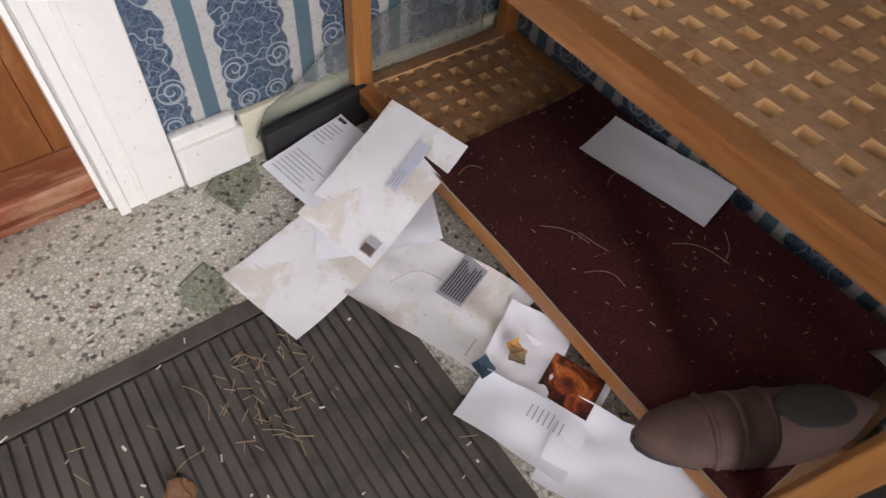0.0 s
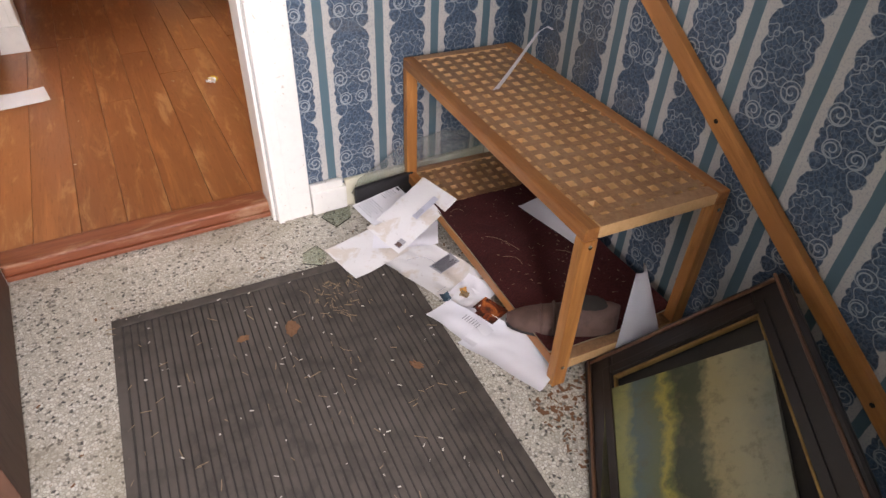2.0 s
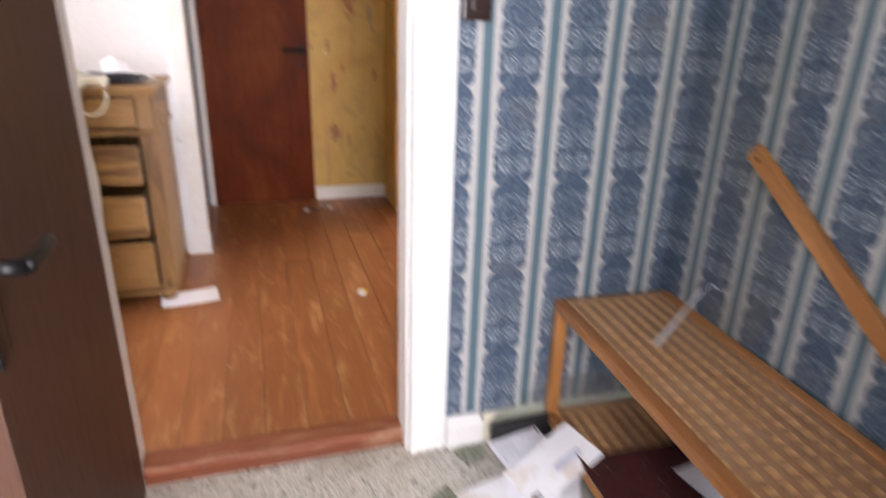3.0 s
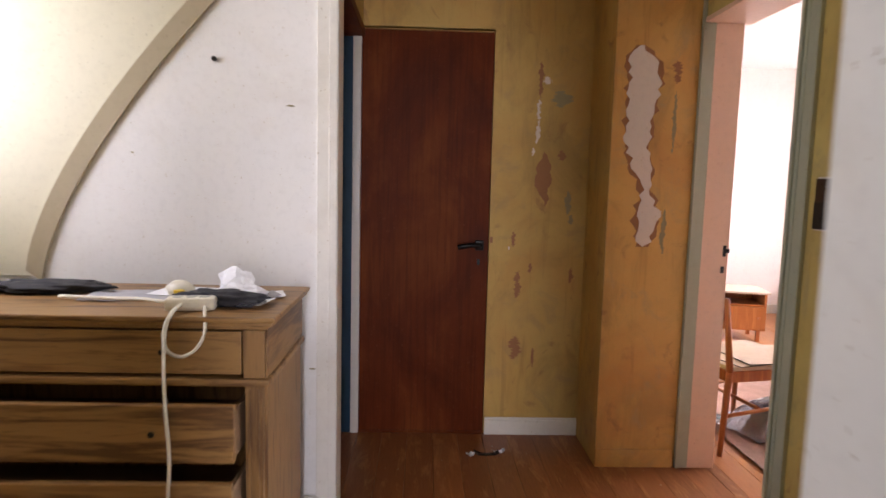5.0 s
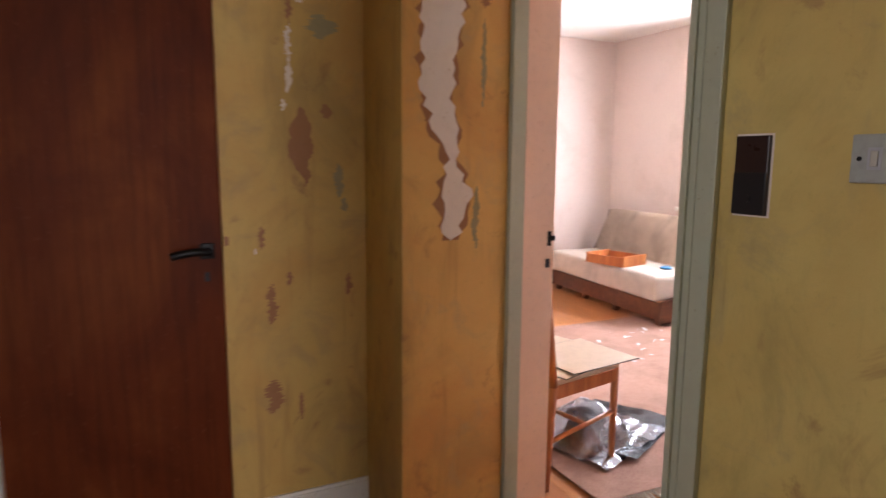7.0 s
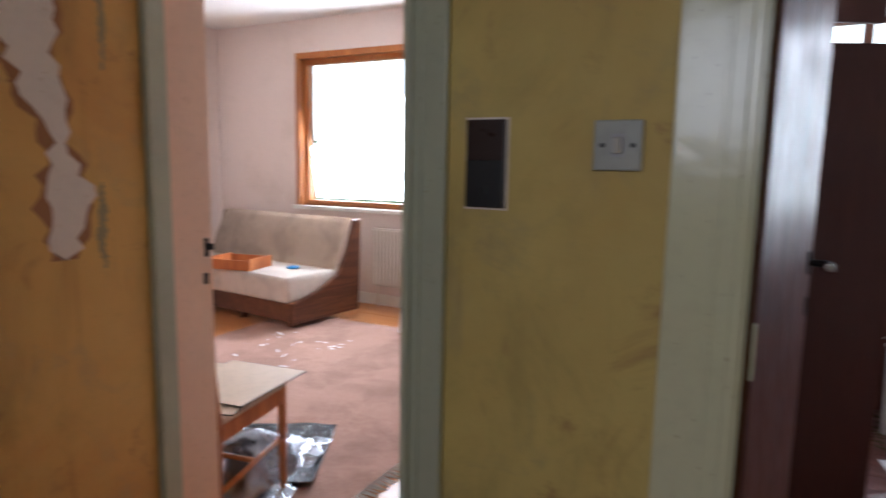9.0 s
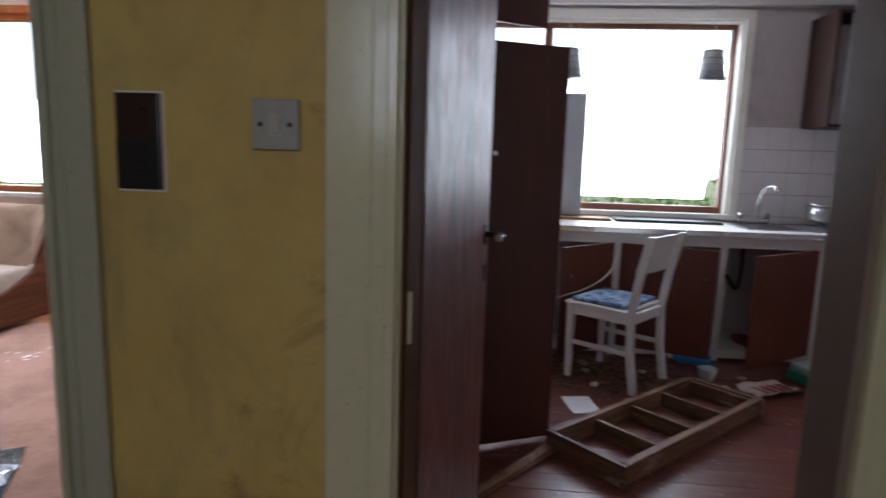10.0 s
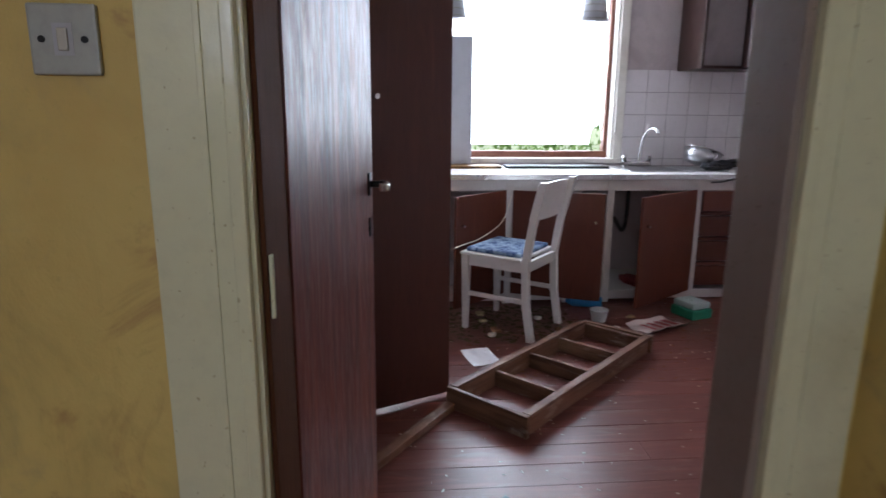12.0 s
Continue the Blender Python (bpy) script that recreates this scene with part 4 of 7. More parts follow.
# scattered straw, chips and dead leaves
def litter(name, n, area, z, mat, size, label, seed, thin=0.35):
    rnd = random.Random(seed)
    bm = bmesh.new()
    for _ in range(n):
        x, y = rnd.uniform(area[0], area[1]), rnd.uniform(area[2], area[3])
        l, w = rnd.uniform(0.2, 1.0) * size, size * rnd.uniform(0.02, thin)
        bx(bm, -l / 2, l / 2, -w / 2, w / 2, 0, 0.0012, 0, Matrix.Translation((x, y, z)) @ pose(0, 0, 0, rnd.uniform(-8, 8), rnd.uniform(-5, 5), rnd.uniform(0, 360)))
    return tagged(part(name, bm, mat), label, "litter", "", "stuff")


M_CHIP = plain("paint_chips", (0.66, 0.62, 0.52), 0.8)
M_BARK = plain("dead_leaf_bits", (0.20, 0.10, 0.045), 0.85)
litter("straw_litter", 120, (-0.5, 0.3, -3.95, -2.85), FLOOR_P + 0.0099, M_STRAW, 0.030, "bits of dry straw on the doormat", 11, 0.05)
litter("paint_chip_litter", 130, (-0.52, 0.28, -3.95, -2.8), FLOOR_P + 0.0099, M_CHIP, 0.011, "pale paint chips on the doormat", 12)
litter("floor_chip_litter", 110, (-0.7, 0.85, -3.9, -2.66), FLOOR_P + 0.001, M_BARK, 0.014, "dark specks of dirt on the terrazzo", 13)
litter("hall_dust_litter", 50, (-0.6, 0.8, -2.4, -0.1), 0.001, M_CHIP, 0.012, "pale crumbs on the hall boards", 14)
litter("carpet_fluff", 90, (0.46, 0.80, -3.5, -2.95), FLOOR_P + 0.103, M_STRAW, 0.009, "pale fluff and needles on the carpet piece", 15, 0.2)
for i, (x, y, r) in enumerate(((-0.19, -3.137, 0.016), (-0.07, -3.155, 0.03), (0.167, -3.413, 0.02))):
    bm = blob_mesh(r * 0.8, r * 0.5, 0.004, 40 + i, 0.9, 3, 2.5)
    ob = tagged(part("dead_leaf", bm, M_BARK), "crumpled brown dead leaf on the doormat", "leaf", "dead leaves on the mat")
    ob.matrix_world = Matrix.Translation((x, y, FLOOR_P + 0.013)) @ pose(0, 0, 0, 4, 0, 70 * i)


litter("corner_dirt", 260, (0.36, 0.58, -3.86, -3.62), FLOOR_P + 0.001, M_BARK, 0.016, "brown dirt crumbs beside the picture frame", 16, 0.6)
litter("mat_needle_litter", 60, (0.02, 0.16, -3.16, -3.02), FLOOR_P + 0.0105, M_STRAW, 0.026, "tuft of dry needles on the doormat", 17, 0.05)
rnd = random.Random(303)
for i in range(12):
    x, y, z, l = (rnd.uniform(0.50, 0.78), rnd.uniform(-3.45, -2.98), FLOOR_P + 0.106, rnd.uniform(0.03, 0.09)) if i < 7 else (rnd.uniform(-0.35, 0.12), rnd.uniform(-3.8, -3.05), FLOOR_P + 0.0115, rnd.uniform(0.03, 0.07))
    bow = rnd.uniform(-0.3, 0.3) * l
    ob = tagged(part("straw", tube(bmesh.new(), [(-l / 2, 0, 0), (-l / 6, bow * 0.8, 0.002), (l / 6, bow, 0.002), (l / 2, bow * 0.3, 0)], 0.0006, 5), M_STRAW), "thin curved stalk of dry straw", "straw", "loose straws")
    ob.matrix_world = Matrix.Translation((x, y, z)) @ pose(0, 0, 0, 0, 0, rnd.uniform(0, 360))


# ---- paper on the porch floor ----
def stain_paper():
    k = Nt("stained_envelope_paper")
    g = k.noise(k.obj, 9, 5, 0.65, 0.3)
    h = k.noise(k.obj, 60, 4, 0.6)
    c = k.mix(k.m('MULTIPLY', k.step(g, 0.5, 0.62), 0.55), (0.80, 0.79, 0.77), (0.60, 0.50, 0.36))
    c = k.mix(k.m('MULTIPLY', k.step(h, 0.62, 0.7), 0.3), c, (0.35, 0.28, 0.2))
    k.bump(g, 0.004, 0.5)
    return k.done(c, 0.75)


M_STAINP = stain_paper()


def bars(parent, x0, y0, n, w, pitch, h, mat, z, name="print_line", seed=1):
    """Lines of unreadable print as plain bars."""
    rnd = random.Random(seed)
    for i in range(n):
        l = w * rnd.uniform(0.72, 1.0)
        part(name, box(x0, x0 + l, y0 - i * pitch - h, y0 - i * pitch, z, z + 0.0006), mat, parent)


def envelope(x, y, z, rz, w, h, mat, label, rx=0.0, ry=0.0, win=None, stamp=False, text=0, seed=1, curl=0.004):
    ob = thing("envelope", Matrix.Translation((x, y, z)) @ pose(0, 0, 0, rx, ry, rz), label, "envelope", "post on the porch floor")
    part("envelope_paper", sheet(w, h, 24, 18, curl, seed, 0.0012), mat, ob, "", True)
    top = curl * 1.1 + 0.003
    if win:
        wx, wy, ww, wh = win
        part("address_window", box(wx, wx + ww, wy, wy + wh, top, top + 0.0008), M_GREYINK if text else plain("window_film", (0.58, 0.59, 0.66), 0.25), ob, "address window")
        bars(ob, wx + 0.006, wy + wh - 0.004, text or 3, ww * (0.85 if text else 0.4), wh / ((text or 3) + 1), 0.0022, M_INK if text else M_GREYINK, top + 0.001, seed=seed)
    if stamp:
        part("postage_mark", box(-w / 2 + 0.012, -w / 2 + 0.042, -h / 2 + 0.01, -h / 2 + 0.035, top, top + 0.0007), M_GREYINK, ob, "postage mark")
        part("postage_picture", box(-w / 2 + 0.014, -w / 2 + 0.028, -h / 2 + 0.012, -h / 2 + 0.033, top + 0.0009, top + 0.0014), M_LEATHER, ob)
    return ob


FP = FLOOR_P
envelope(0.249, -2.945, FP + 0.018, 13, 0.24, 0.164, M_STAINP, "water-stained white envelope lying on the doormat", ry=-2, seed=2)
envelope(0.398, -2.908, FP + 0.074, 13, 0.25, 0.164, M_STAINP, "water-stained white envelope with a blank address window", ry=-23, win=(-0.005, -0.034, 0.095, 0.022), stamp=True, seed=3)
ob = envelope(0.362, -2.795, FP + 0.045, -82, 0.135, 0.175, M_PAPER, "folded white letter with printed lines", rx=4, seed=4)
bars(ob, -0.055, -0.022, 7, 0.085, 0.0085, 0.0014, M_GREYINK, 0.0075, seed=8)
bars(ob, -0.060, 0.060, 6, 0.035, 0.0085, 0.0014, M_GREYINK, 0.0075, seed=9)
bars(ob, -0.060, 0.080, 1, 0.022, 0.01, 0.007, M_INK, 0.0075, seed=10)
envelope(0.360, -2.945, FP + 0.030, -27, 0.20, 0.115, M_PAPER, "clean white folded envelope", ry=-6, seed=5)
env3 = envelope(0.366, -3.111, FP + 0.014, 18.8, 0.168, 0.245, M_STAINP, "crumpled white envelope with a printed panel", win=(-0.005, -0.038, 0.09, 0.046), text=9, seed=6, curl=0.009)
bars(env3, -0.075, -0.085, 1, 0.045, 0.01, 0.002, M_GREYINK, 0.014, seed=11)
part("crease", tube(bmesh.new(), [(-0.03, 0.075, 0.012), (0.01, 0.055, 0.013), (0.02, 0.02, 0.0135), (0.015, -0.01, 0.0135)], 0.0006, 5), M_GREYINK, env3, "fine curled hair on the paper")
envelope(0.412, -3.258, FP + 0.020, 25, 0.125, 0.105, M_PAPER, "torn white leaflet among the post", seed=7, curl=0.008)
mag = envelope(0.368, -3.322, FP + 0.011, 19.4, 0.165, 0.165, M_PAPER, "torn white leaflet with a fiery picture", seed=8, curl=0.008)
k = Nt("fire_print")
fz = k.noise(k.obj, 26, 5, 0.65, 0.8)
M_FIRE = k.done(k.ramp(fz, (0.46, (0.015, 0.008, 0.008)), (0.56, (0.16, 0.03, 0.012)), (0.66, (0.50, 0.14, 0.03)), (0.76, (0.75, 0.38, 0.09))), 0.4)
part("fire_picture", box(0.010, 0.080, -0.072, 0.008, 0.0145, 0.0152), M_FIRE, mag, "dark print with orange flames")
bars(mag, -0.03, 0.0, 7, 0.026, 0.008, 0.002, M_GREYINK, 0.0148, seed=3)
envelope(0.402, -3.482, FP + 0.010, 24, 0.135, 0.245, M_PAPER, "plain white sheet with dirt specks", seed=9, curl=0.008)
envelope(0.768, -3.163, FP + 0.108, 10, 0.115, 0.235, M_PAPER, "white envelope lying on the carpet piece", seed=10)
M_TEALSCRAP = plain("dark_teal_print", (0.02, 0.05, 0.07), 0.6)
M_ORANGESCRAP = plain("dull_orange_print", (0.55, 0.26, 0.05), 0.6)
for i, (x, y, r) in enumerate(((0.335, -3.245, 0.013), (0.385, -3.262, 0.012), (0.392, -3.25, 0.010))):
    ob = tagged(part("paper_scrap", sheet(r * 2, r * 2, 4, 4, 0.006, 60 + i), (M_TEALSCRAP, M_STRAW, M_ORANGESCRAP)[i]), "small torn scrap of coloured paper", "scrap", "paper scraps")
    ob.matrix_world = Matrix.Translation((x, y, FP + 0.03)) @ pose(0, 0, 0, 10, 5, 40 * i)

# curled leaflet standing by the bench leg
bm = bmesh.new()
n, rows = 14, []
for i in range(n + 1):
    a = radians(-40 + 150 * i / n)
    rows.append([bm.verts.new((0.02 * math.cos(a) * (1 - t) + 0.115 * math.cos(a) * t, 0.02 * math.sin(a) * (1 - t) + 0.115 * math.sin(a) * t, 0.29 * (1 - t))) for t in (0, 0.5, 1)])
for a, b in zip(rows, rows[1:]):
    for q in range(2):
        bm.faces.new((a[q], b[q], b[q + 1], a[q + 1]))
bmesh.ops.solidify(bm, geom=bm.faces[:], thickness=0.001)
leaflet = thing("curled_leaflet", Matrix.Translation((0.68, -3.565, FP + 0.002)) @ pose(0, 0, 0, 6, 6, -100), "pale curled leaflet with a round grey mark", "leaflet")
part("leaflet_paper", bm, M_PAPER, leaflet, "", True)
for i in range(4):
    z = 0.05 + i * 0.016
    rr = 0.02 + 0.095 * (1 - z / 0.25) + 0.002
    pb = part("print_line", box(rr, rr + 0.0006, -0.018, 0.018, z, z + 0.005), M_GREYINK, leaflet)
    pb.matrix_local = pose(0, 0, 0, 0, 0, 40)

# brown shoe lying beside the bench leg
def shoe(m):
    ob = thing("shoe", m, "old brown suede shoe lying half under the bench", "shoe")
    bm = bmesh.new()
    rings = []
    for i in range(15):
        t = i / 14
        w = 0.046 * (1 - abs(2 * t * 0.985 - 0.985) ** 3.4) ** 0.5 * (0.86 + 0.14 * math.sin(math.pi * t))
        h = 0.074 - 0.05 * min(1, max(0.0, (t - 0.22)) / 0.7) ** 0.8 if t > 0.05 else 0.07
        rings.append([bm.verts.new(((t - 0.5) * 0.27, w * math.cos(a), 0.012 + h * max(0, math.sin(a)) ** 0.7)) for a in [math.pi * q / 10 for q in range(11)]])
    for a, b in zip(rings, rings[1:]):
        for q in range(10):
            bm.faces.new((a[q], b[q], b[q + 1], a[q + 1]))
    bm.faces.new(rings[0]), bm.faces.new(rings[-1])
    part("upper", bm, M_LEATHER, ob, "scuffed brown suede upper", True)
    bm = bmesh.new()
    lo = [bm.verts.new((0.137 * math.cos(a), (0.046 if math.cos(a) > 0 else 0.037) * math.sin(a), 0.0)) for a in [2 * math.pi * q / 24 for q in range(24)]]
    f = bm.faces.new(lo)
    up = bmesh.ops.extrude_face_region(bm, geom=[f])
    bmesh.ops.translate(bm, vec=(0, 0, 0.014), verts=[v for v in up["geom"] if isinstance(v, bmesh.types.BMVert)])
    part("sole", bm, M_RUBBER, ob, "dark rubber sole")
    # no hollow here: a dark lump paints the shade inside the shoe
    lining = part("lining", blob_mesh(0.048, 0.027, 0.006, 5, 0.15, 3), M_DARK, ob, "dark lump standing in for the shaded shoe opening", True)
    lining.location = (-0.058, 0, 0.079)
    for i in range(3):
        part("strap", tube(bmesh.new(), [(-0.01 + i * 0.03, -0.046, 0.02), (-0.01 + i * 0.03, -0.03, 0.066 - i * 0.012), (-0.01 + i * 0.03, 0.0, 0.078 - i * 0.013), (-0.01 + i * 0.03, 0.03, 0.066 - i * 0.012), (-0.01 + i * 0.03, 0.046, 0.02)], 0.0035), M_LEATHER, ob)
    return ob


shoe(Matrix.Translation((0.512, -3.520, FP + 0.092)) @ pose(0, 0, 0, 0, 3, 146))

M_WORNF = timber('worn_frame_edge', (0.07, 0.032, 0.016), (0.19, 0.09, 0.04), 'x', 0.35, 10)
# gilt picture frame leaning on the wall, its canvas slipped
fo = Vector((0.557, -3.604, FP + 0.002))
uy = Vector((-0.60, -0.80, 0.0)).normalized()
up = Vector((0.286, -0.20, 0.356)).normalized()
up = (up - uy * up.dot(uy)).normalized()
nz = uy.cross(up).normalized()
if nz.z < 0:
    nz = -nz
fm = Matrix(((uy.x, up.x, nz.x, fo.x), (uy.y, up.y, nz.y, fo.y), (uy.z, up.z, nz.z, fo.z), (0, 0, 0, 1)))
pic = thing("picture_frame", fm, "dark gilt-edged picture frame leaning against the wall with slipped canvas", "picture")
FW, FH, B = 0.60, 0.50, 0.075
for nm, b in (("frame_bottom", (0, FW, 0, B)), ("frame_top", (0, FW, FH - B, FH)), ("frame_side", (0, B, B, FH - B)), ("frame_side", (FW - B, FW, B, FH - B))):
    bm = bx(bmesh.new(), b[0], b[1], b[2], b[3], 0.0, 0.022, 0.006)
    part(nm, bm, M_FRAMED, pic, "carved black-brown frame rail")
for nm, b in (("gilt_bead", (B, FW - B, B, B + 0.006)), ("gilt_bead", (B, FW - B, FH - B - 0.006, FH - B)), ("gilt_bead", (B, B + 0.006, B, FH - B)), ("gilt_bead", (FW - B - 0.006, FW - B, B, FH - B))):
    part(nm, box(b[0], b[1], b[2], b[3], 0.004, 0.016, 0.002), M_GOLD, pic)
for nm, b in (("outer_bead", (0.0, FW, 0.012, 0.02)), ("outer_bead", (0.0, FW, FH - 0.02, FH - 0.012)), ("outer_bead", (0.012, 0.02, 0.02, FH - 0.02))):
    part(nm, box(b[0], b[1], b[2], b[3], 0.0222, 0.029, 0.003), M_WORNF, pic, 'worn reddish outer edge')
for nm, b in (("inner_step", (B - 0.022, FW - B + 0.022, B - 0.022, B - 0.002)), ("inner_step", (B - 0.022, FW - B + 0.022, FH - B + 0.002, FH - B + 0.022)), ("inner_step", (B - 0.022, B - 0.002, B - 0.001, FH - B + 0.001)),
              ("inner_step", (FW - B + 0.002, FW - B + 0.022, B - 0.001, FH - B + 0.001))):
    part(nm, box(b[0], b[1], b[2], b[3], 0.0222, 0.027, 0.002), M_FRAMED, pic)
k = Nt("old_landscape_painting")
o = k.xyz(k.obj)
wv = k.m('ADD', o[1], k.m('MULTIPLY', k.m('SUBTRACT', k.noise(k.obj, 9, 5, 0.65), 0.5), 0.10))
wv = k.m('ADD', wv, k.m('MULTIPLY', k.m('SUBTRACT', k.noise(k.obj, 60, 4, 0.6), 0.5), 0.025))
c = k.ramp(k.m('DIVIDE', wv, 0.37), (0.0, (0.16, 0.17, 0.05)), (0.15, (0.24, 0.24, 0.08)), (0.22, (0.08, 0.12, 0.11)), (0.35, (0.11, 0.13, 0.06)), (0.40, (0.35, 0.30, 0.05)),
           (0.45, (0.10, 0.11, 0.03)), (0.48, (0.035, 0.045, 0.015)), (0.60, (0.05, 0.06, 0.025)), (0.66, (0.33, 0.27, 0.12)), (0.82, (0.30, 0.27, 0.15)), (1.0, (0.17, 0.18, 0.13)))
c = k.mix(k.m('MULTIPLY', k.step(k.noise(k.obj, 30, 5, 0.7), 0.5, 0.65), 0.4), c, (0.10, 0.09, 0.04))
k.bump(k.noise(k.obj, 90, 4), 0.001, 0.4)
M_LAND = k.done(c, 0.35)
part("backing", box(B - 0.004, FW - B + 0.004, B - 0.004, FH - B + 0.004, -0.006, -0.001), M_DARK, pic, "dark backing board")
cv = part("canvas", box(0, 0.44, 0, 0.37, 0, 0.012, 0.001), M_LAND, pic, "loose landscape canvas, tilted in its frame")
cv.matrix_local = Matrix.Translation((0.115, 0.055, 0.010)) @ pose(0, 0, 0, 0, 0, -6)

# wooden lath leaning along the side wall
bm = box(0.0, 1.66, -0.011, 0.011, -0.0225, 0.0225, 0.003)
la = thing("wooden_lath", Matrix.Translation((0.848, -2.945, 0.932)) @ pose(0, 0, 0, 0, 33.8, -90), "long orange-brown wooden lath leaning along the papered wall", "lath")
part("lath_board", bm, timber("lath_wood", (0.33, 0.13, 0.035), (0.48, 0.21, 0.06), 'x', 0.4, 12), la)
for x in (0.03, 0.70, 1.35):
    part("nail_head", cyl(bmesh.new(), (x, -0.0105, 0), (x, -0.0120, 0), 0.0055), M_IRON, la)

# hammered glass pane and black rubber strip at the wall's foot
gp = thing("leaning_glass_pane", Matrix.Translation((0.285, -2.698, FP)) @ pose(0, 0, 0, -8, 0, 0), "broken sheet of hammered glass leaning on the papered wall", "glass")
bm = bmesh.new()
vs = [bm.verts.new(p) for p in ((0.03, 0, 0.10), (0.0, 0, 0.055), (0.02, 0, 0.012), (0.50, 0, 0.012), (0.52, 0, 0.17), (0.33, 0, 0.20), (0.18, 0, 0.18), (0.12, 0, 0.14))]
f = bm.faces.new(vs)
r = bmesh.ops.extrude_face_region(bm, geom=[f])
bmesh.ops.translate(bm, vec=(0, 0.005, 0), verts=[v for v in r["geom"] if isinstance(v, bmesh.types.BMVert)])
k = Nt("hammered_glass")
k.b.inputs["Transmission Weight"].default_value = 0.93
k.b.inputs["IOR"].default_value = 1.2
k.bump(k.voro(k.pos, 150), 0.003, 0.8)
part("pane", bm, k.done((0.84, 0.86, 0.84), 0.12), gp)
bm = box(0.0, 0.22, -0.022, 0.0, 0.0, 0.088, 0.010)
ob = tagged(part("rubber_strip", bm, M_RUBBER), "thick black rubber strip standing along the wall", "strip")
ob.matrix_world = Matrix.Translation((0.285, -2.705, FP + 0.001)) @ pose(0, 0, 0, 0, 0, 5)
for i, (x, y, s, a) in enumerate(((0.225, -2.715, 0.06, 20), (0.085, -2.885, 0.05, 55))):
    bm = bmesh.new()
    f = bm.faces.new([bm.verts.new((s * q * math.cos(t), s * q * math.sin(t), 0)) for q, t in ((1.0, 0.2), (0.8, 1.5), (0.95, 2.6), (1.1, 3.9), (0.7, 5.2))])
    r = bmesh.ops.extrude_face_region(bm, geom=[f])
    bmesh.ops.translate(bm, vec=(0, 0, 0.004), verts=[v for v in r["geom"] if isinstance(v, bmesh.types.BMVert)])
    ob = tagged(part("glass_shard", bm, M_SHARD), "greenish broken glass shard on the terrazzo", "shard", "glass shards")
    ob.matrix_world = Matrix.Translation((x, y, FP + 0.001)) @ pose(0, 0, 0, 0, 0, a)

# white strip of paper sticking up from the bench
bm = bmesh.new()
pts = [(0.615, -2.99, 0.437), (0.65, -2.975, 0.455), (0.695, -2.962, 0.49), (0.735, -2.955, 0.53), (0.765, -2.95, 0.56), (0.79, -2.955, 0.575), (0.80, -2.97, 0.57)]
rows = [[bm.verts.new(Vector(p) + Vector((0.004, -0.010 * s, 0.006)) * (1 - i / 8)), bm.verts.new(Vector(p) - Vector((0.004, -0.010, 0.006)) * (1 - i / 8))] for i, p in enumerate(pts) for s in (1,)]
for a, b in zip(rows, rows[1:]):
    bm.faces.new((a[0], a[1], b[1], b[0]))
bmesh.ops.solidify(bm, geom=bm.faces[:], thickness=0.0012)
tagged(part("paper_ribbon", bm, M_PAPER), "curling white paper strip standing on the bench", "ribbon")

# brown switch on the papered wall
sw = thing("brown_switch", pose(0.193, -2.655, 1.255), "small square brown bakelite switch on the wallpaper", "switch")
part("switch_box", box(-0.038, 0.038, -0.026, 0.0, -0.038, 0.038, 0.006), M_BROWNP, sw)
part("rocker", box(-0.014, 0.014, -0.031, -0.0262, -0.016, 0.016, 0.002), M_BROWNP, sw)


def jag(seed, prof, jitter):
    rnd = random.Random(seed)
    def f(t):
        l, r, z = prof(t)
        return z, l + rnd.uniform(-1, 1) * jitter, r + rnd.uniform(-1, 1) * jitter
    return f


ragged(jag(5, lambda t: (-0.018 * math.sin(math.pi * t), 0.02 * math.sin(math.pi * t) + 0.001, 0.022 * t), 0.003), M_RUG, "torn_paper_patch", bpy.data.objects["wall_porch_papered"], pose(0.19, -2.6555, 1.29))


# ---- torn paper and scuffs on the hall walls ----
def patch(parent, mat, x, y, z0, z1, wid, seed, jit, lean=0.0, turn=0.0, dep=0.0015):
    def prof(t):
        q = math.sin(math.pi * min(1, max(0.02, t))) ** 0.6
        n1 = noise.noise(Vector((t * 4.0, seed * 2.7, 0.3)))
        c = lean * (t - 0.5) + 0.25 * wid * n1
        w = wid * q * (0.75 + 0.5 * noise.noise(Vector((t * 6.0, seed * 1.9, 4.0))))
        return c - w / 2, c + w / 2, z0 + (z1 - z0) * t
    ragged(jag(seed, prof, jit), mat, "wall_patch", parent, Matrix.Translation((x, y, 0)) @ pose(0, 0, 0, 0, 0, turn), dep)


def torn_column(parent, mat, grow, seed, jit, dep, y):
    """The long torn strip of paper on the ochre pillar."""
    def prof(t):
        z = 1.03 + 0.88 * t
        c = 0.672 - 0.075 * t + 0.02 * math.sin(9 * t) - 0.03 * max(0, 0.35 - t)
        w = 0.03 + 0.10 * max(0.0, t - 0.3) ** 0.6 if t > 0.3 else 0.075 * math.sin(math.pi * (t + 0.02) / 0.34)
        if t > 0.93:
            w *= (1 - t) / 0.07
        w = max(w * 1.35, 0.008) + grow
        return c - w / 2, c + w / 2, z
    ragged(jag(seed, prof, jit), mat, "torn_paper_patch", parent, pose(0, y, 0), dep)


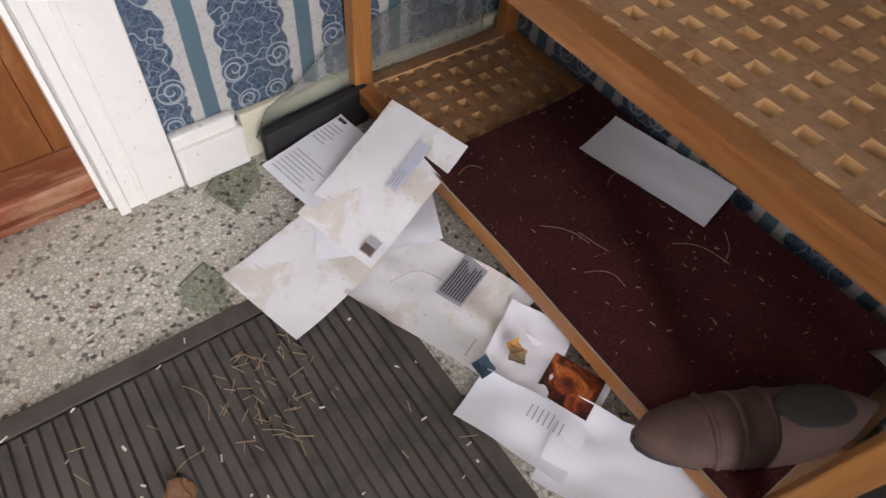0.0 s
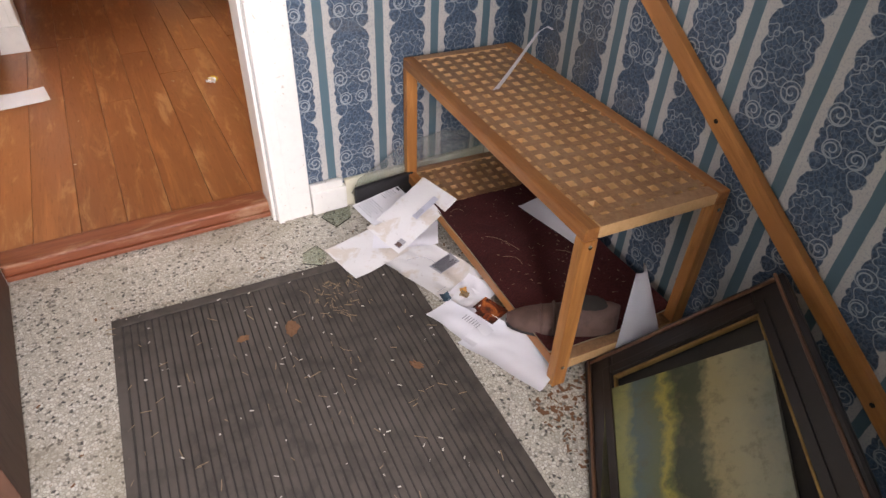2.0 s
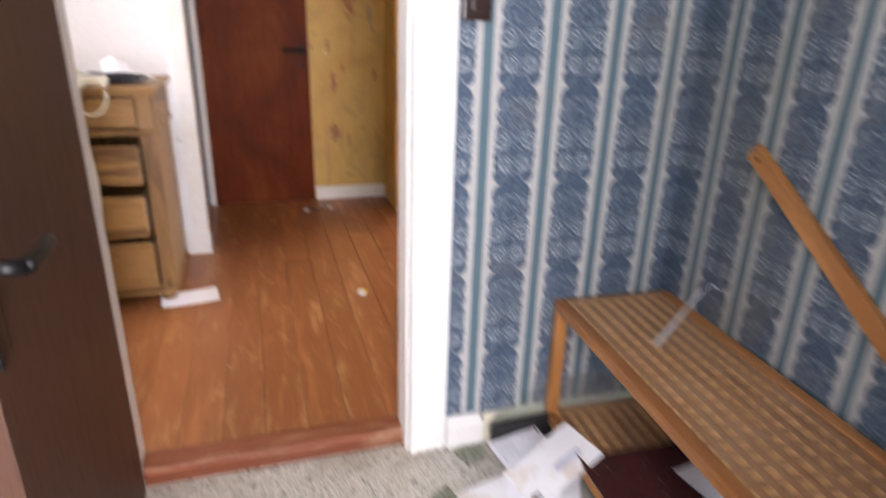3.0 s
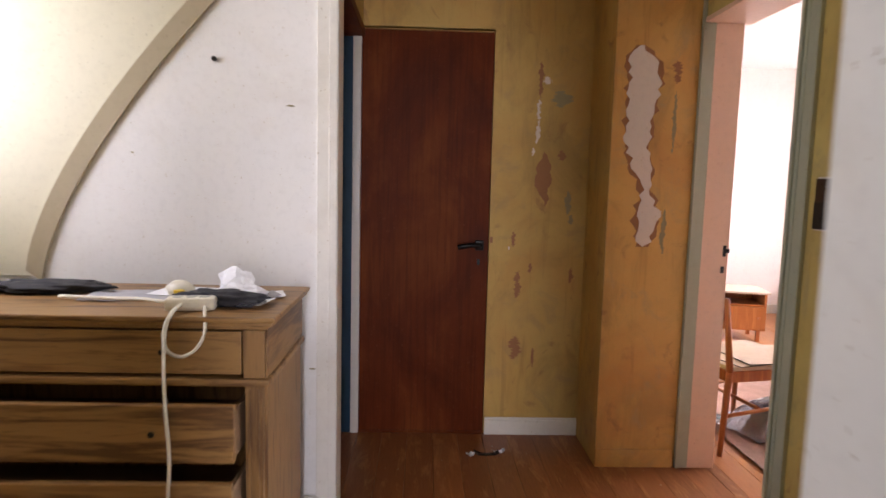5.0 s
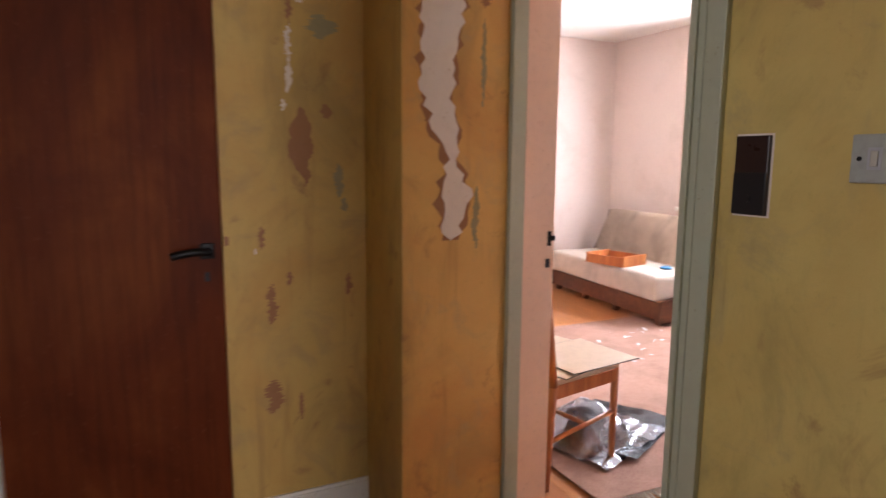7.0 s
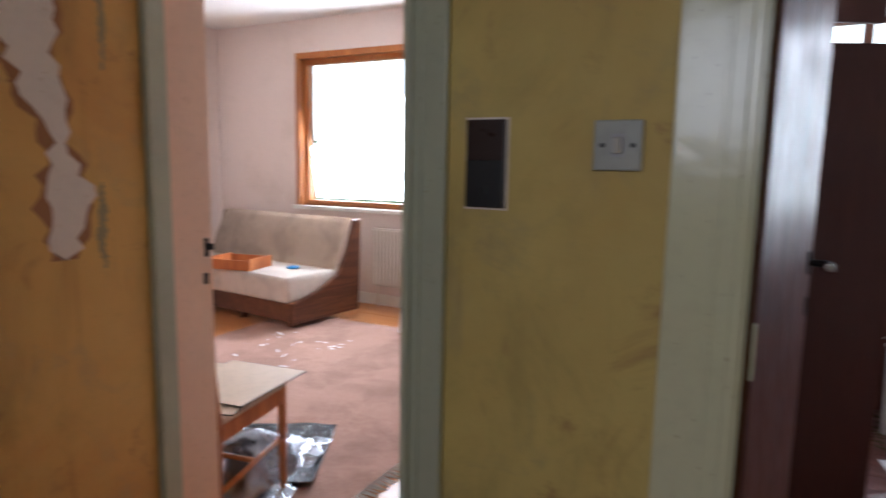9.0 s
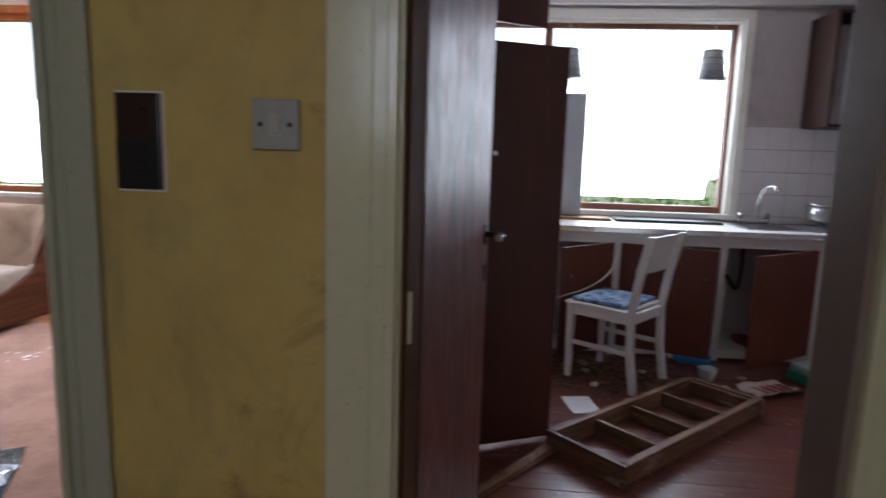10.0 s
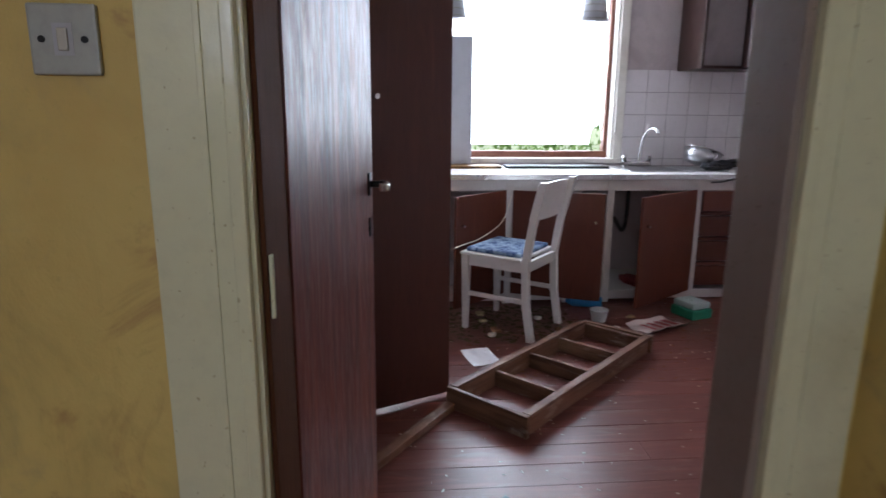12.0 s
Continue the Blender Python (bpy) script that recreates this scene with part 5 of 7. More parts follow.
torn_column(pillar, M_SCUFF, 0.022, 21, 0.017, 0.0009, -0.36)
torn_column(pillar, M_PLASTER, 0.0, 22, 0.016, 0.0012, -0.3612)
for a in ((M_PLASTER, 0.235, 1.50, 1.60, 0.028, 31, 0.004), (M_PLASTER, 0.235, 1.60, 1.72, 0.020, 32, 0.006), (M_SCUFF, 0.275, 1.19, 1.46, 0.085, 33, 0.004), (M_SCUFF, 0.24, 1.72, 1.90, 0.03, 34, 0.006),
          (M_PLASTER, 0.275, 1.79, 1.83, 0.045, 35, 0.008), (M_SCUFF, 0.36, 1.42, 1.47, 0.05, 36, 0.006), (M_GREYST, 0.40, 1.15, 1.27, 0.04, 37, 0.005), (M_GREYST, 0.42, 1.10, 1.15, 0.03, 38, 0.005),
          (M_SCUFF, 0.16, 0.72, 0.86, 0.04, 39, 0.008), (M_SCUFF, 0.16, 0.40, 0.52, 0.07, 40, 0.012), (M_SCUFF, 0.25, 0.36, 0.46, 0.016, 41, 0.005), (M_SCUFF, 0.13, 0.98, 1.06, 0.025, 42, 0.006),
          (M_GREYST, 0.35, 1.68, 1.76, 0.11, 43, 0.012), (M_SCUFF, 0.43, 0.80, 0.88, 0.03, 44, 0.006), (M_SCUFF, 0.22, 0.85, 0.90, 0.02, 45, 0.005), (M_PLASTER, 0.11, 0.965, 0.985, 0.012, 46, 0.002),
          (M_PLASTER, 0.215, 1.44, 1.48, 0.02, 47, 0.003)):
    patch(far_wall, a[0], a[1], -0.0005, a[2], a[3], a[4], a[5], a[6])
for a in ((M_GREYST, 0.80, 1.45, 1.72, 0.02, 51, 0.004), (M_SCUFF, 0.60, 1.4, 1.75, 0.02, 52, 0.008), (M_GREYST, 0.78, 1.0, 1.2, 0.03, 53, 0.004), (M_SCUFF, 0.80, 1.75, 1.85, 0.05, 54, 0.01)):
    patch(pillar, a[0], a[1] - 0.03, -0.3605, a[2], a[3], a[4], a[5], a[6], dep=0.0006)
for i, (x, z, l) in enumerate(((-0.80, 1.545, 0.035), (-1.35, 1.37, 0.012), (-0.72, 0.60, 0.03))):
    patch(white_wall, M_GREYST, x, -0.8705, z, z + 0.006, l, 70 + i, 0.001)
part("wall_hook", cyl(bmesh.new(), (-1.06, -0.8705, 1.70), (-1.06, -0.885, 1.70), 0.008), M_IRON, white_wall)
# blank dark plate and light switch
pl = thing("blank_plate", pose(0.878, -1.268, 1.256), "tall dark brown plate screwed to the yellow wall", "plate")
part("plate", box(-0.009, -0.0005, -0.037, 0.037, -0.077, 0.077, 0.002), M_BROWNP, pl)
part("plate_lower", box(-0.0115, -0.0092, -0.036, 0.036, -0.075, 0.006, 0.001), M_BLACKP, pl)
part("knob", cyl(bmesh.new(), (-0.0116, 0.0, -0.045), (-0.015, 0.0, -0.045), 0.007), M_BLACKP, pl)
part("backing", box(-0.0004, 0.0, -0.041, 0.041, -0.081, 0.081), M_PLASTER, pl, "pale paint edge round the plate")
ls = thing("light_switch", pose(0.878, -1.4965, 1.2885), "cracked grey square light switch on the yellow wall", "switch")
part("plate", box(-0.009, 0.0, -0.0385, 0.0385, -0.040, 0.040, 0.003), M_GREYP, ls)
part("rocker", box(-0.013, -0.0092, -0.006, 0.006, -0.013, 0.013, 0.002), M_ROCKER, ls)
part("rocker_surround", box(-0.0098, -0.0091, -0.011, 0.011, -0.018, 0.018), M_GREYINK, ls)
for y in (-0.024, 0.024):
    part("screw", cyl(bmesh.new(), (-0.009, y, 0.0), (-0.0108, y, 0.0), 0.004), M_IRON, ls)


# ---- hall things ----
def chest():
    x1, y0, W, D, H = -0.738, -1.475, 1.08, 0.47, 0.93
    ob = thing("chest_of_drawers", pose(x1 - W, y0, 0), "old pine chest of drawers with three drawers pulled out", "chest")
    bm = bx(bmesh.new(), 0.0, 0.02, 0.02, D, 0.06, H - 0.03, 0.002)
    bx(bm, W - 0.02, W, 0.02, D, 0.06, H - 0.03, 0.002)
    bx(bm, 0.02, W - 0.02, D - 0.012, D, 0.06, H - 0.03)
    bx(bm, 0.02, W - 0.02, 0.03, D - 0.013, 0.06, 0.075)
    part("carcass", bm, M_PINEV, ob, "pine side panels and back")
    # top board with stepped moulding
    part("top", box(-0.03, W + 0.03, -0.025, D + 0.01, H - 0.014, H, 0.005), M_PINE, ob, "worn pine top board")
    part("top_moulding", box(-0.022, W + 0.022, -0.017, D + 0.008, H - 0.026, H - 0.0145, 0.004), M_PINE, ob)
    part("lower_moulding", box(-0.008, W + 0.008, -0.004, D + 0.005, H - 0.036, H - 0.0265, 0.003), M_PINE, ob)
    # wider frieze with corner blocks
    part("frieze_side", box(W + 0.0005, W + 0.006, 0.0, D, 0.7625, H - 0.037, 0.002), M_PINEY, ob)
    bm = bx(bmesh.new(), -0.006, W + 0.014, -0.016, D, 0.742, 0.762, 0.006)
    part("frieze_moulding", bm, M_PINE, ob)
    for x in (0.0, W - 0.058):
        bm = bx(bmesh.new(), x, x + 0.058, -0.004, 0.03, 0.7625, H - 0.037, 0.003)
        part("corner_block", bm, M_PINEV, ob)
        bm = bx(bmesh.new(), x + 0.004, x + 0.05, -0.002, 0.03, 0.06, 0.7415, 0.003)
        bx(bm, x + 0.012, x + 0.02, -0.008, -0.0025, 0.07, 0.732, 0.002)
        bx(bm, x + 0.034, x + 0.042, -0.008, -0.0025, 0.07, 0.732, 0.002)
        part("stile", bm, M_PINEV, ob, "reeded pine stile")
    bm = bx(bmesh.new(), -0.01, W + 0.01, -0.012, D, 0.045, 0.062, 0.004)
    part("base_moulding", bm, M_PINE, ob)
    for x in (0.04, W - 0.04):
        for y in (0.05, D - 0.05):
            part("foot", blob_mesh(0.036, 0.036, 0.026, 2, 0.0, 2), M_PINEV, ob, "turned bun foot", True).location = (x, y, 0)
    zs = ((0.772, 0.888, 0.0), (0.560, 0.712, 0.075), (0.345, 0.515, 0.10), (0.095, 0.305, 0.055))
    for z0, z1, out in zs:
        dr = part("drawer", box(0.062, W - 0.062, -out - 0.004, -out + 0.018, z0, z1, 0.003), M_PINE, ob, "figured pine drawer front")
        bm = bx(bmesh.new(), 0.066, 0.08, -out + 0.0185, D - 0.05 - out, z0 + 0.006, z1 - 0.02)
        bx(bm, W - 0.08, W - 0.066, -out + 0.0185, D - 0.05 - out, z0 + 0.006, z1 - 0.02)
        bx(bm, 0.08, W - 0.08, -out + 0.0185, D - 0.05 - out, z0 + 0.006, z0 + 0.016)
        part("drawer_box", bm, M_DRAWIN, dr)
        for x in (0.27, W - 0.27):
            part("keyhole", cyl(bmesh.new(), (x, -out - 0.0035, (z0 + z1) / 2), (x, -out - 0.0065, (z0 + z1) / 2), 0.008), M_IRON, dr)
        if out > 0:
            for q in range(6):
                z = z0 + 0.012 + (z1 - z0 - 0.03) * q / 5
                part("dovetail", box(W - 0.066, W - 0.0645, -out + 0.001, -out + 0.016, z, z + 0.012), M_DRAWIN, dr)
    return ob


chest()
CT = 0.931
# power strip, cable and things on the chest
ps = thing("power_strip", Matrix.Translation((-0.955, -1.405, CT)) @ pose(0, 0, 0, 0, 0, 8), "ivory extension block with its cable hanging down", "extension cord")
part("block", box(-0.065, 0.065, -0.03, 0.03, 0, 0.035, 0.010), M_WHITEP, ps)
for x in (-0.035, 0.0, 0.035):
    part("socket", cyl(bmesh.new(), (x, 0, 0.0345), (x, 0, 0.0365), 0.014, None, 16), M_GREYP, ps)
part("cable", tube(bmesh.new(), [(-0.03, -0.03, 0.012), (-0.035, -0.085, 0.004), (-0.045, -0.112, -0.04), (-0.035, -0.115, -0.085), (0.0, -0.115, -0.10), (0.035, -0.115, -0.08), (0.055, -0.112, -0.04),
                                 (0.05, -0.08, 0.004), (0.04, -0.03, 0.012)], 0.0045), M_WHITEP, ps, "white flex loop", True)
part("cable", tube(bmesh.new(), [(-0.02, -0.03, 0.02), (-0.03, -0.085, 0.006), (-0.042, -0.115, -0.05), (-0.03, -0.17, -0.20), (-0.02, -0.18, -0.36), (-0.035, -0.19, -0.55), (-0.06, -0.19, -0.66), (-0.055, -0.19, -0.74), (-0.03, -0.19, -0.79)], 0.0045), M_WHITEP, ps, "white hanging flex", True)
part("cable", tube(bmesh.new(), [(-0.065, 0.0, 0.02), (-0.14, 0.05, 0.02), (-0.25, 0.11, 0.012), (-0.40, 0.17, 0.008)], 0.0055), M_WHITEP, ps, "white flex", True)
gl = tagged(part("black_glove", blob_mesh(0.13, 0.055, 0.024, 7, 0.5, 4, 2.6), M_CLOTHB, None, "", True), "crumpled black glove on the chest", "glove")
gl.matrix_world = Matrix.Translation((-0.895, -1.33, CT)) @ pose(0, 0, 0, 0, 0, -14)
gl = tagged(part("black_cloth", blob_mesh(0.17, 0.07, 0.02, 17, 0.5, 4, 3.0), M_CLOTHB, None, "", True), "crumpled black cloth on the chest", "cloth")
gl.matrix_world = Matrix.Translation((-1.47, -1.17, CT)) @ pose(0, 0, 0, 0, 0, 5)
cap = tagged(part("yellow_cap", cyl(bmesh.new(), (0, 0, 0.0), (0, 0, 0.035), 0.017, 0.015, 16), M_YELLOWP), "yellow plastic cap beside the glove", "cap")
cap.matrix_world = Matrix.Translation((-1.025, -1.31, CT))
pk = tagged(part("crumpled_pack", blob_mesh(0.055, 0.04, 0.05, 9, 0.5, 3, 1.8), M_PAPER), "crumpled white paper pack with dark rim", "pack")
pk.matrix_world = Matrix.Translation((-0.905, -1.19, CT)) @ pose(0, 0, 0, 0, 14, 0)
pk = tagged(part("crumpled_tissue", blob_mesh(0.065, 0.035, 0.026, 13, 0.6, 3, 2.2), M_PAPER), "crumpled white tissue on the chest", "tissue")
pk.matrix_world = Matrix.Translation((-0.87, -1.24, CT))
pk = tagged(part("plastic_lump", blob_mesh(0.042, 0.034, 0.027, 23, 0.2, 3, 2.2), M_WHITEP, None, "", True), "yellowed round plastic lump", "lump")
pk.matrix_world = Matrix.Translation((-1.06, -1.21, CT))
for i, (x, y, w, h, a, mt) in enumerate(((-1.17, -1.22, 0.30, 0.18, 6, M_GREYINK), (-1.02, -1.16, 0.26, 0.16, -8, M_PAPER), (-0.82, -1.20, 0.14, 0.10, 18, M_PAPER), (-0.84, -1.22, 0.15, 0.09, 30, M_GREYINK), (-0.9, -1.31, 0.28, 0.12, -10, M_PAPER))):
    ob = tagged(part("loose_paper", sheet(w, h, 8, 6, 0.003, 80 + i), mt), "loose printed sheet on the chest", "paper", "papers on the chest")
    ob.matrix_world = Matrix.Translation((x, y, CT + 0.001 + 0.0015 * i)) @ pose(0, 0, 0, 0, 0, a)

# white sheet on the hall boards, scraps
ob = tagged(part("paper_sheet", sheet(0.24, 0.15, 8, 6, 0.003, 91), M_PAPER), "white folded sheet on the hall boards", "paper")
ob.matrix_world = Matrix.Translation((-0.69, -1.455, 0.001)) @ pose(0, 0, 0, 0, 0, 8)
for i, (x, y, mt, w) in enumerate(((0.0, -0.255, M_BLACKP, 0.12), (0.06, -0.235, M_PAPER, 0.06), (-0.08, -0.27, M_PAPER, 0.03), (0.07, -1.58, M_YELLOWP, 0.03), (0.06, -1.60, M_PAPER, 0.035))):
    ob = tagged(part("wrapper_scrap", sheet(w, 0.035, 6, 4, 0.012, 100 + i), mt), "crumpled wrapper scrap on the hall boards", "scrap", "scraps in the hall")
    ob.matrix_world = Matrix.Translation((x, y, 0.001)) @ pose(0, 0, 0, 0, 0, 15 * i)

# pendant lamp of pale overlapping leaves
lp = thing("pendant_lamp", pose(0.12, -1.3, 0), "pale plastic leaf-shade pendant lamp hanging from the ceiling", "lamp")
part("cord", cyl(bmesh.new(), (0, 0, 2.22), (0, 0, CEIL), 0.004), M_WHITEP, lp)
part("canopy", cyl(bmesh.new(), (0, 0, CEIL - 0.04), (0, 0, CEIL), 0.045, 0.05, 20), M_WHITEP, lp)
leaf_me = None
for tier, (r, z, n, tilt) in enumerate(((0.07, 1.90, 8, 65), (0.12, 1.94, 12, 48), (0.165, 2.0, 15, 30), (0.185, 2.07, 16, 12), (0.165, 2.14, 14, -8))):
    for i in range(n):
        if leaf_me is None:
            bm = bmesh.new()
            g = [[bm.verts.new((x * (1 - 0.35 * q) , -0.012 * (1 - (x / 0.035) ** 2) * 1.0, -0.1 * q + 0.01 * (1 - abs(x) / 0.035) * (-q))) for x in (-0.035, -0.018, 0, 0.018, 0.035)] for q in (0, 0.5, 1.0)]
            for a, b in zip(g, g[1:]):
                for q in range(4):
                    bm.faces.new((a[q], a[q + 1], b[q + 1], b[q]))
            bmesh.ops.solidify(bm, geom=bm.faces[:], thickness=0.001)
            ob = part("shade_leaf", bm, M_LAMPP, lp, "", True)
            leaf_me = ob.data
        else:
            ob = new("shade_leaf", leaf_me)
            ob.parent = lp
        a = 360 * (i + 0.5 * (tier % 2)) / n
        ob.matrix_local = pose(0, 0, 0, 0, 0, a) @ Matrix.Translation((0, -r, z + 0.03)) @ pose(0, 0, 0, tilt, 0, 0)


# ---- living room things ----
def sofa():
    m = Matrix.Translation((3.31, 1.365, 0)) @ pose(0, 0, 0, 0, 0, -5)
    ob = thing("sofa", m, "beige buttoned sofa bed with dark wooden end panels", "sofa")
    L, D = 1.68, 0.80
    bm = bmesh.new()
    pts = [(0.0, 0.045), (0.02, 0.20), (0.30, 0.27), (0.50, 0.36), (0.62, 0.56), (0.70, 0.79), (0.77, 0.80), (0.76, 0.5), (0.74, 0.04)]
    f = bm.faces.new([bm.verts.new((x, 0.0, z)) for x, z in pts])
    r = bmesh.ops.extrude_face_region(bm, geom=[f])
    bmesh.ops.translate(bm, vec=(0, 0.035, 0), verts=[v for v in r["geom"] if isinstance(v, bmesh.types.BMVert)])
    end = part("end_panel", bm, M_SOFAW, ob, "dark wooden end panel")
    e2 = new("end_panel", end.data)
    e2.parent = ob
    e2.location = (0, L - 0.035, 0)
    part("base_rail", box(0.03, 0.055, 0.036, L - 0.036, 0.05, 0.19, 0.003), M_SOFAW, ob)
    for y in (0.06, 0.62, 1.1, L - 0.1):
        part("foot", box(0.05, 0.10, y, y + 0.05, 0.0, 0.049, 0.003), M_SOFAW, ob)
    bm = bx(bmesh.new(), -0.02, 0.60, 0.04, L - 0.04, 0.20, 0.40, 0.035)
    part("seat_cushion", bm, carpet("seat_cloth", (0.54, 0.47, 0.40), (0.66, 0.59, 0.51), 220), ob, "pale seat cushion covered with a cloth", True)
    bm = bmesh.new()
    nx, nz = 34, 10
    g = []
    for i in range(nx + 1):
        y = 0.04 + (L - 0.08) * i / nx
        row = []
        for j in range(nz + 1):
            t = j / nz
            tuft = 0.034 * abs(math.sin(math.pi * i / nx * 7)) ** 0.5 * abs(math.sin(math.pi * t * 2.0 + 0.3)) ** 0.5
            row.append(bm.verts.new((0.50 + 0.20 * t - tuft - 0.02 * math.sin(math.pi * t), y, 0.37 + 0.44 * t)))
        g.append(row)
    for a, b in zip(g, g[1:]):
        for j in range(nz):
            bm.faces.new((a[j], a[j + 1], b[j + 1], b[j]))
    bmesh.ops.solidify(bm, geom=bm.faces[:], thickness=-0.07)
    part("back_cushion", bm, M_SOFA, ob, "buttoned beige backrest", True)
    for i in range(7):
        for z in (0.16, 0.31):
            y = 0.04 + (L - 0.08) * (i + 0.0) / 7
            if i:
                part("button", cyl(bmesh.new(), (0.492 + 0.45 * z, y, 0.37 + z), (0.484 + 0.45 * z, y, 0.37 + z), 0.010), M_SOFA, ob)
    return ob


sofa()
dt = thing("open_wooden_box", Matrix.Translation((3.47, 2.07, 0.403)) @ pose(0, 0, 0, 0, 0, 12), "loose orange wooden drawer lying on the sofa", "drawer")
for nm, b in (("front", (-0.16, 0.16, -0.2, -0.18, 0, 0.09)), ("back", (-0.16, 0.16, 0.18, 0.2, 0, 0.09)), ("side", (-0.16, -0.145, -0.179, 0.179, 0, 0.08)), ("side", (0.145, 0.16, -0.179, 0.179, 0, 0.08)), ("bottom", (-0.144, 0.144, -0.179, 0.179, 0.004, 0.012))):
    part(nm, box(*b, 0.002), M_TEAK, dt)
ob = tagged(part("blue_lid", blob_mesh(0.05, 0.05, 0.014, 3, 0.15, 3), M_BLUEP, None, "", True), "blue plastic lid on the sofa seat", "lid")
ob.matrix_world = Matrix.Translation((3.66, 1.67, 0.401))

# teak chair without its upholstery, pale boards on the seat
def teak_chair():
    m = Matrix.Translation((1.125, -0.265, 0)) @ pose(0, 0, 0, 0, 0, 11)
    ob = thing("teak_chair", m, "teak dining chair with pale boards laid on its seat", "chair")
    W, D = 0.44, 0.43
    for y in (0.0, W - 0.03):
        bm = cyl(bmesh.new(), (0.02, y + 0.015, 0.0), (0.045, y + 0.015, 0.42), 0.013, 0.017)
        cyl(bm, (0.045, y + 0.015, 0.42), (0.0, y + 0.015, 0.78), 0.017, 0.013)
        part("back_leg", bm, M_TEAK, ob, "", True)
        part("front_leg", cyl(bmesh.new(), (D - 0.015, y + 0.015, 0), (D - 0.015, y + 0.015, 0.43), 0.012, 0.017), M_TEAK, ob, "", True)
        part("side_rail", box(0.05, D - 0.02, y + 0.004, y + 0.026, 0.37, 0.425, 0.004), M_TEAK, ob)
        part("stretcher", cyl(bmesh.new(), (0.04, y + 0.015, 0.20), (D - 0.015, y + 0.015, 0.235), 0.0095), M_TEAK, ob, "", True)
    part("front_rail", box(D - 0.03, D - 0.008, 0.03, W - 0.03, 0.37, 0.425, 0.004), M_TEAK, ob)
    part("back_rail", box(0.034, 0.056, 0.03, W - 0.03, 0.37, 0.425, 0.004), M_TEAK, ob)
    part("cross_stretcher", cyl(bmesh.new(), (0.24, 0.02, 0.22), (0.24, W - 0.02, 0.22), 0.009), M_TEAK, ob, "", True)
    part("seat_frame", box(0.04, D, 0.005, W - 0.005, 0.4255, 0.448, 0.006), M_CARD, ob, "bare pale seat board")
    part("top_rail", box(-0.012, 0.014, 0.03, W - 0.03, 0.66, 0.76, 0.006), M_TEAK, ob)
    return ob


teak_chair()
for i, (x, y, a, w, h) in enumerate(((1.365, 0.01, 18, 0.46, 0.42), (1.425, -0.05, 8, 0.38, 0.34))):
    ob = thing("hardboard_sheet", Matrix.Translation((x, y, 0.449 + 0.008 * i)) @ pose(0, 0, 0, 0, 0, a), "pale dark-edged hardboard sheet on the teak chair", "board", "boards on the chair")
    part("board", box(-w / 2, w / 2, -h / 2, h / 2, 0.0005, 0.004, 0.001), M_CARD, ob)
    part("board_edge", box(-w / 2 - 0.003, w / 2 + 0.003, -h / 2 - 0.003, h / 2 + 0.003, 0.0, 0.0035, 0.001), M_BLACKP, ob, "dark edge strip")

# crumpled foil and black plastic sheet under the chair
bm = bmesh.new()
n = 40
g = []
for i in range(n + 1):
    row = []
    for j in range(n + 1):
        u, v = i / n - 0.5, j / n - 0.5
        h = 0.02 + 0.16 * max(0, 1 - (2.4 * math.hypot(u + 0.1, v)) ** 2) + 0.035 * abs(noise.noise(Vector((u * 4, v * 4, 2)))) + 0.006 * noise.noise(Vector((u * 12, v * 12, 6)))
        row.append(bm.verts.new((u * 0.56, v * 0.50, h - 0.015)))
    g.append(row)
for a, b in zip(g, g[1:]):
    for j in range(n):
        bm.faces.new((a[j], a[j + 1], b[j + 1], b[j]))
bmesh.ops.solidify(bm, geom=bm.faces[:], thickness=0.001)
fo = tagged(part("foil_bag", bm, M_FOIL, None, "", True), "crumpled silver foil bag under the teak chair", "bag")
fo.matrix_world = Matrix.Translation((1.62, 0.08, 0.012)) @ pose(0, 0, 0, 0, 0, 20)
k = Nt('crinkled_black_plastic')
k.bump(k.noise(k.pos, 13, 4, 0.6, 1.2), 0.05, 1.0)
M_CRINKLE = k.done((0.012, 0.013, 0.018), 0.2)
bs = tagged(part("black_plastic_sheet", sheet(0.55, 0.42, 30, 24, 0.012, 6, 0.001), M_CRINKLE), "shiny grey-black plastic sheet on the rug", "plastic sheet")
bs.matrix_world = Matrix.Translation((1.75, 0.07, 0.013)) @ pose(0, 0, 0, 0, 0, 28)

# rug with fringe
rg = thing("rug", pose(0, 0, 0), "faded pinkish rug with pale fringe and bare patches", "rug")
bm = sheet(2.5, 2.15, 40, 34, 0.005, 12, 0.006)
r_ob = part("rug_body", bm, M_RUG, rg)
r_ob.location = (2.52, 0.655, 0.001)
bm = bmesh.new()
rnd = random.Random(5)
for i in range(160):
    x = 1.28 + 2.48 * i / 160
    cyl(bm, (x, -0.42, 0.006), (x + rnd.uniform(-0.012, 0.012), -0.48 - rnd.uniform(0, 0.015), 0.003), 0.004, 0.003, 5)
tagged(part("fringe", bm, M_SHEET, rg, "pale knotted fringe"), "", "", "", "stuff")
litter("rug_scrap_litter", 26, (2.55, 3.3, 0.75, 1.4), 0.014, M_PAPER, 0.07, "torn white scraps on the rug", 31)

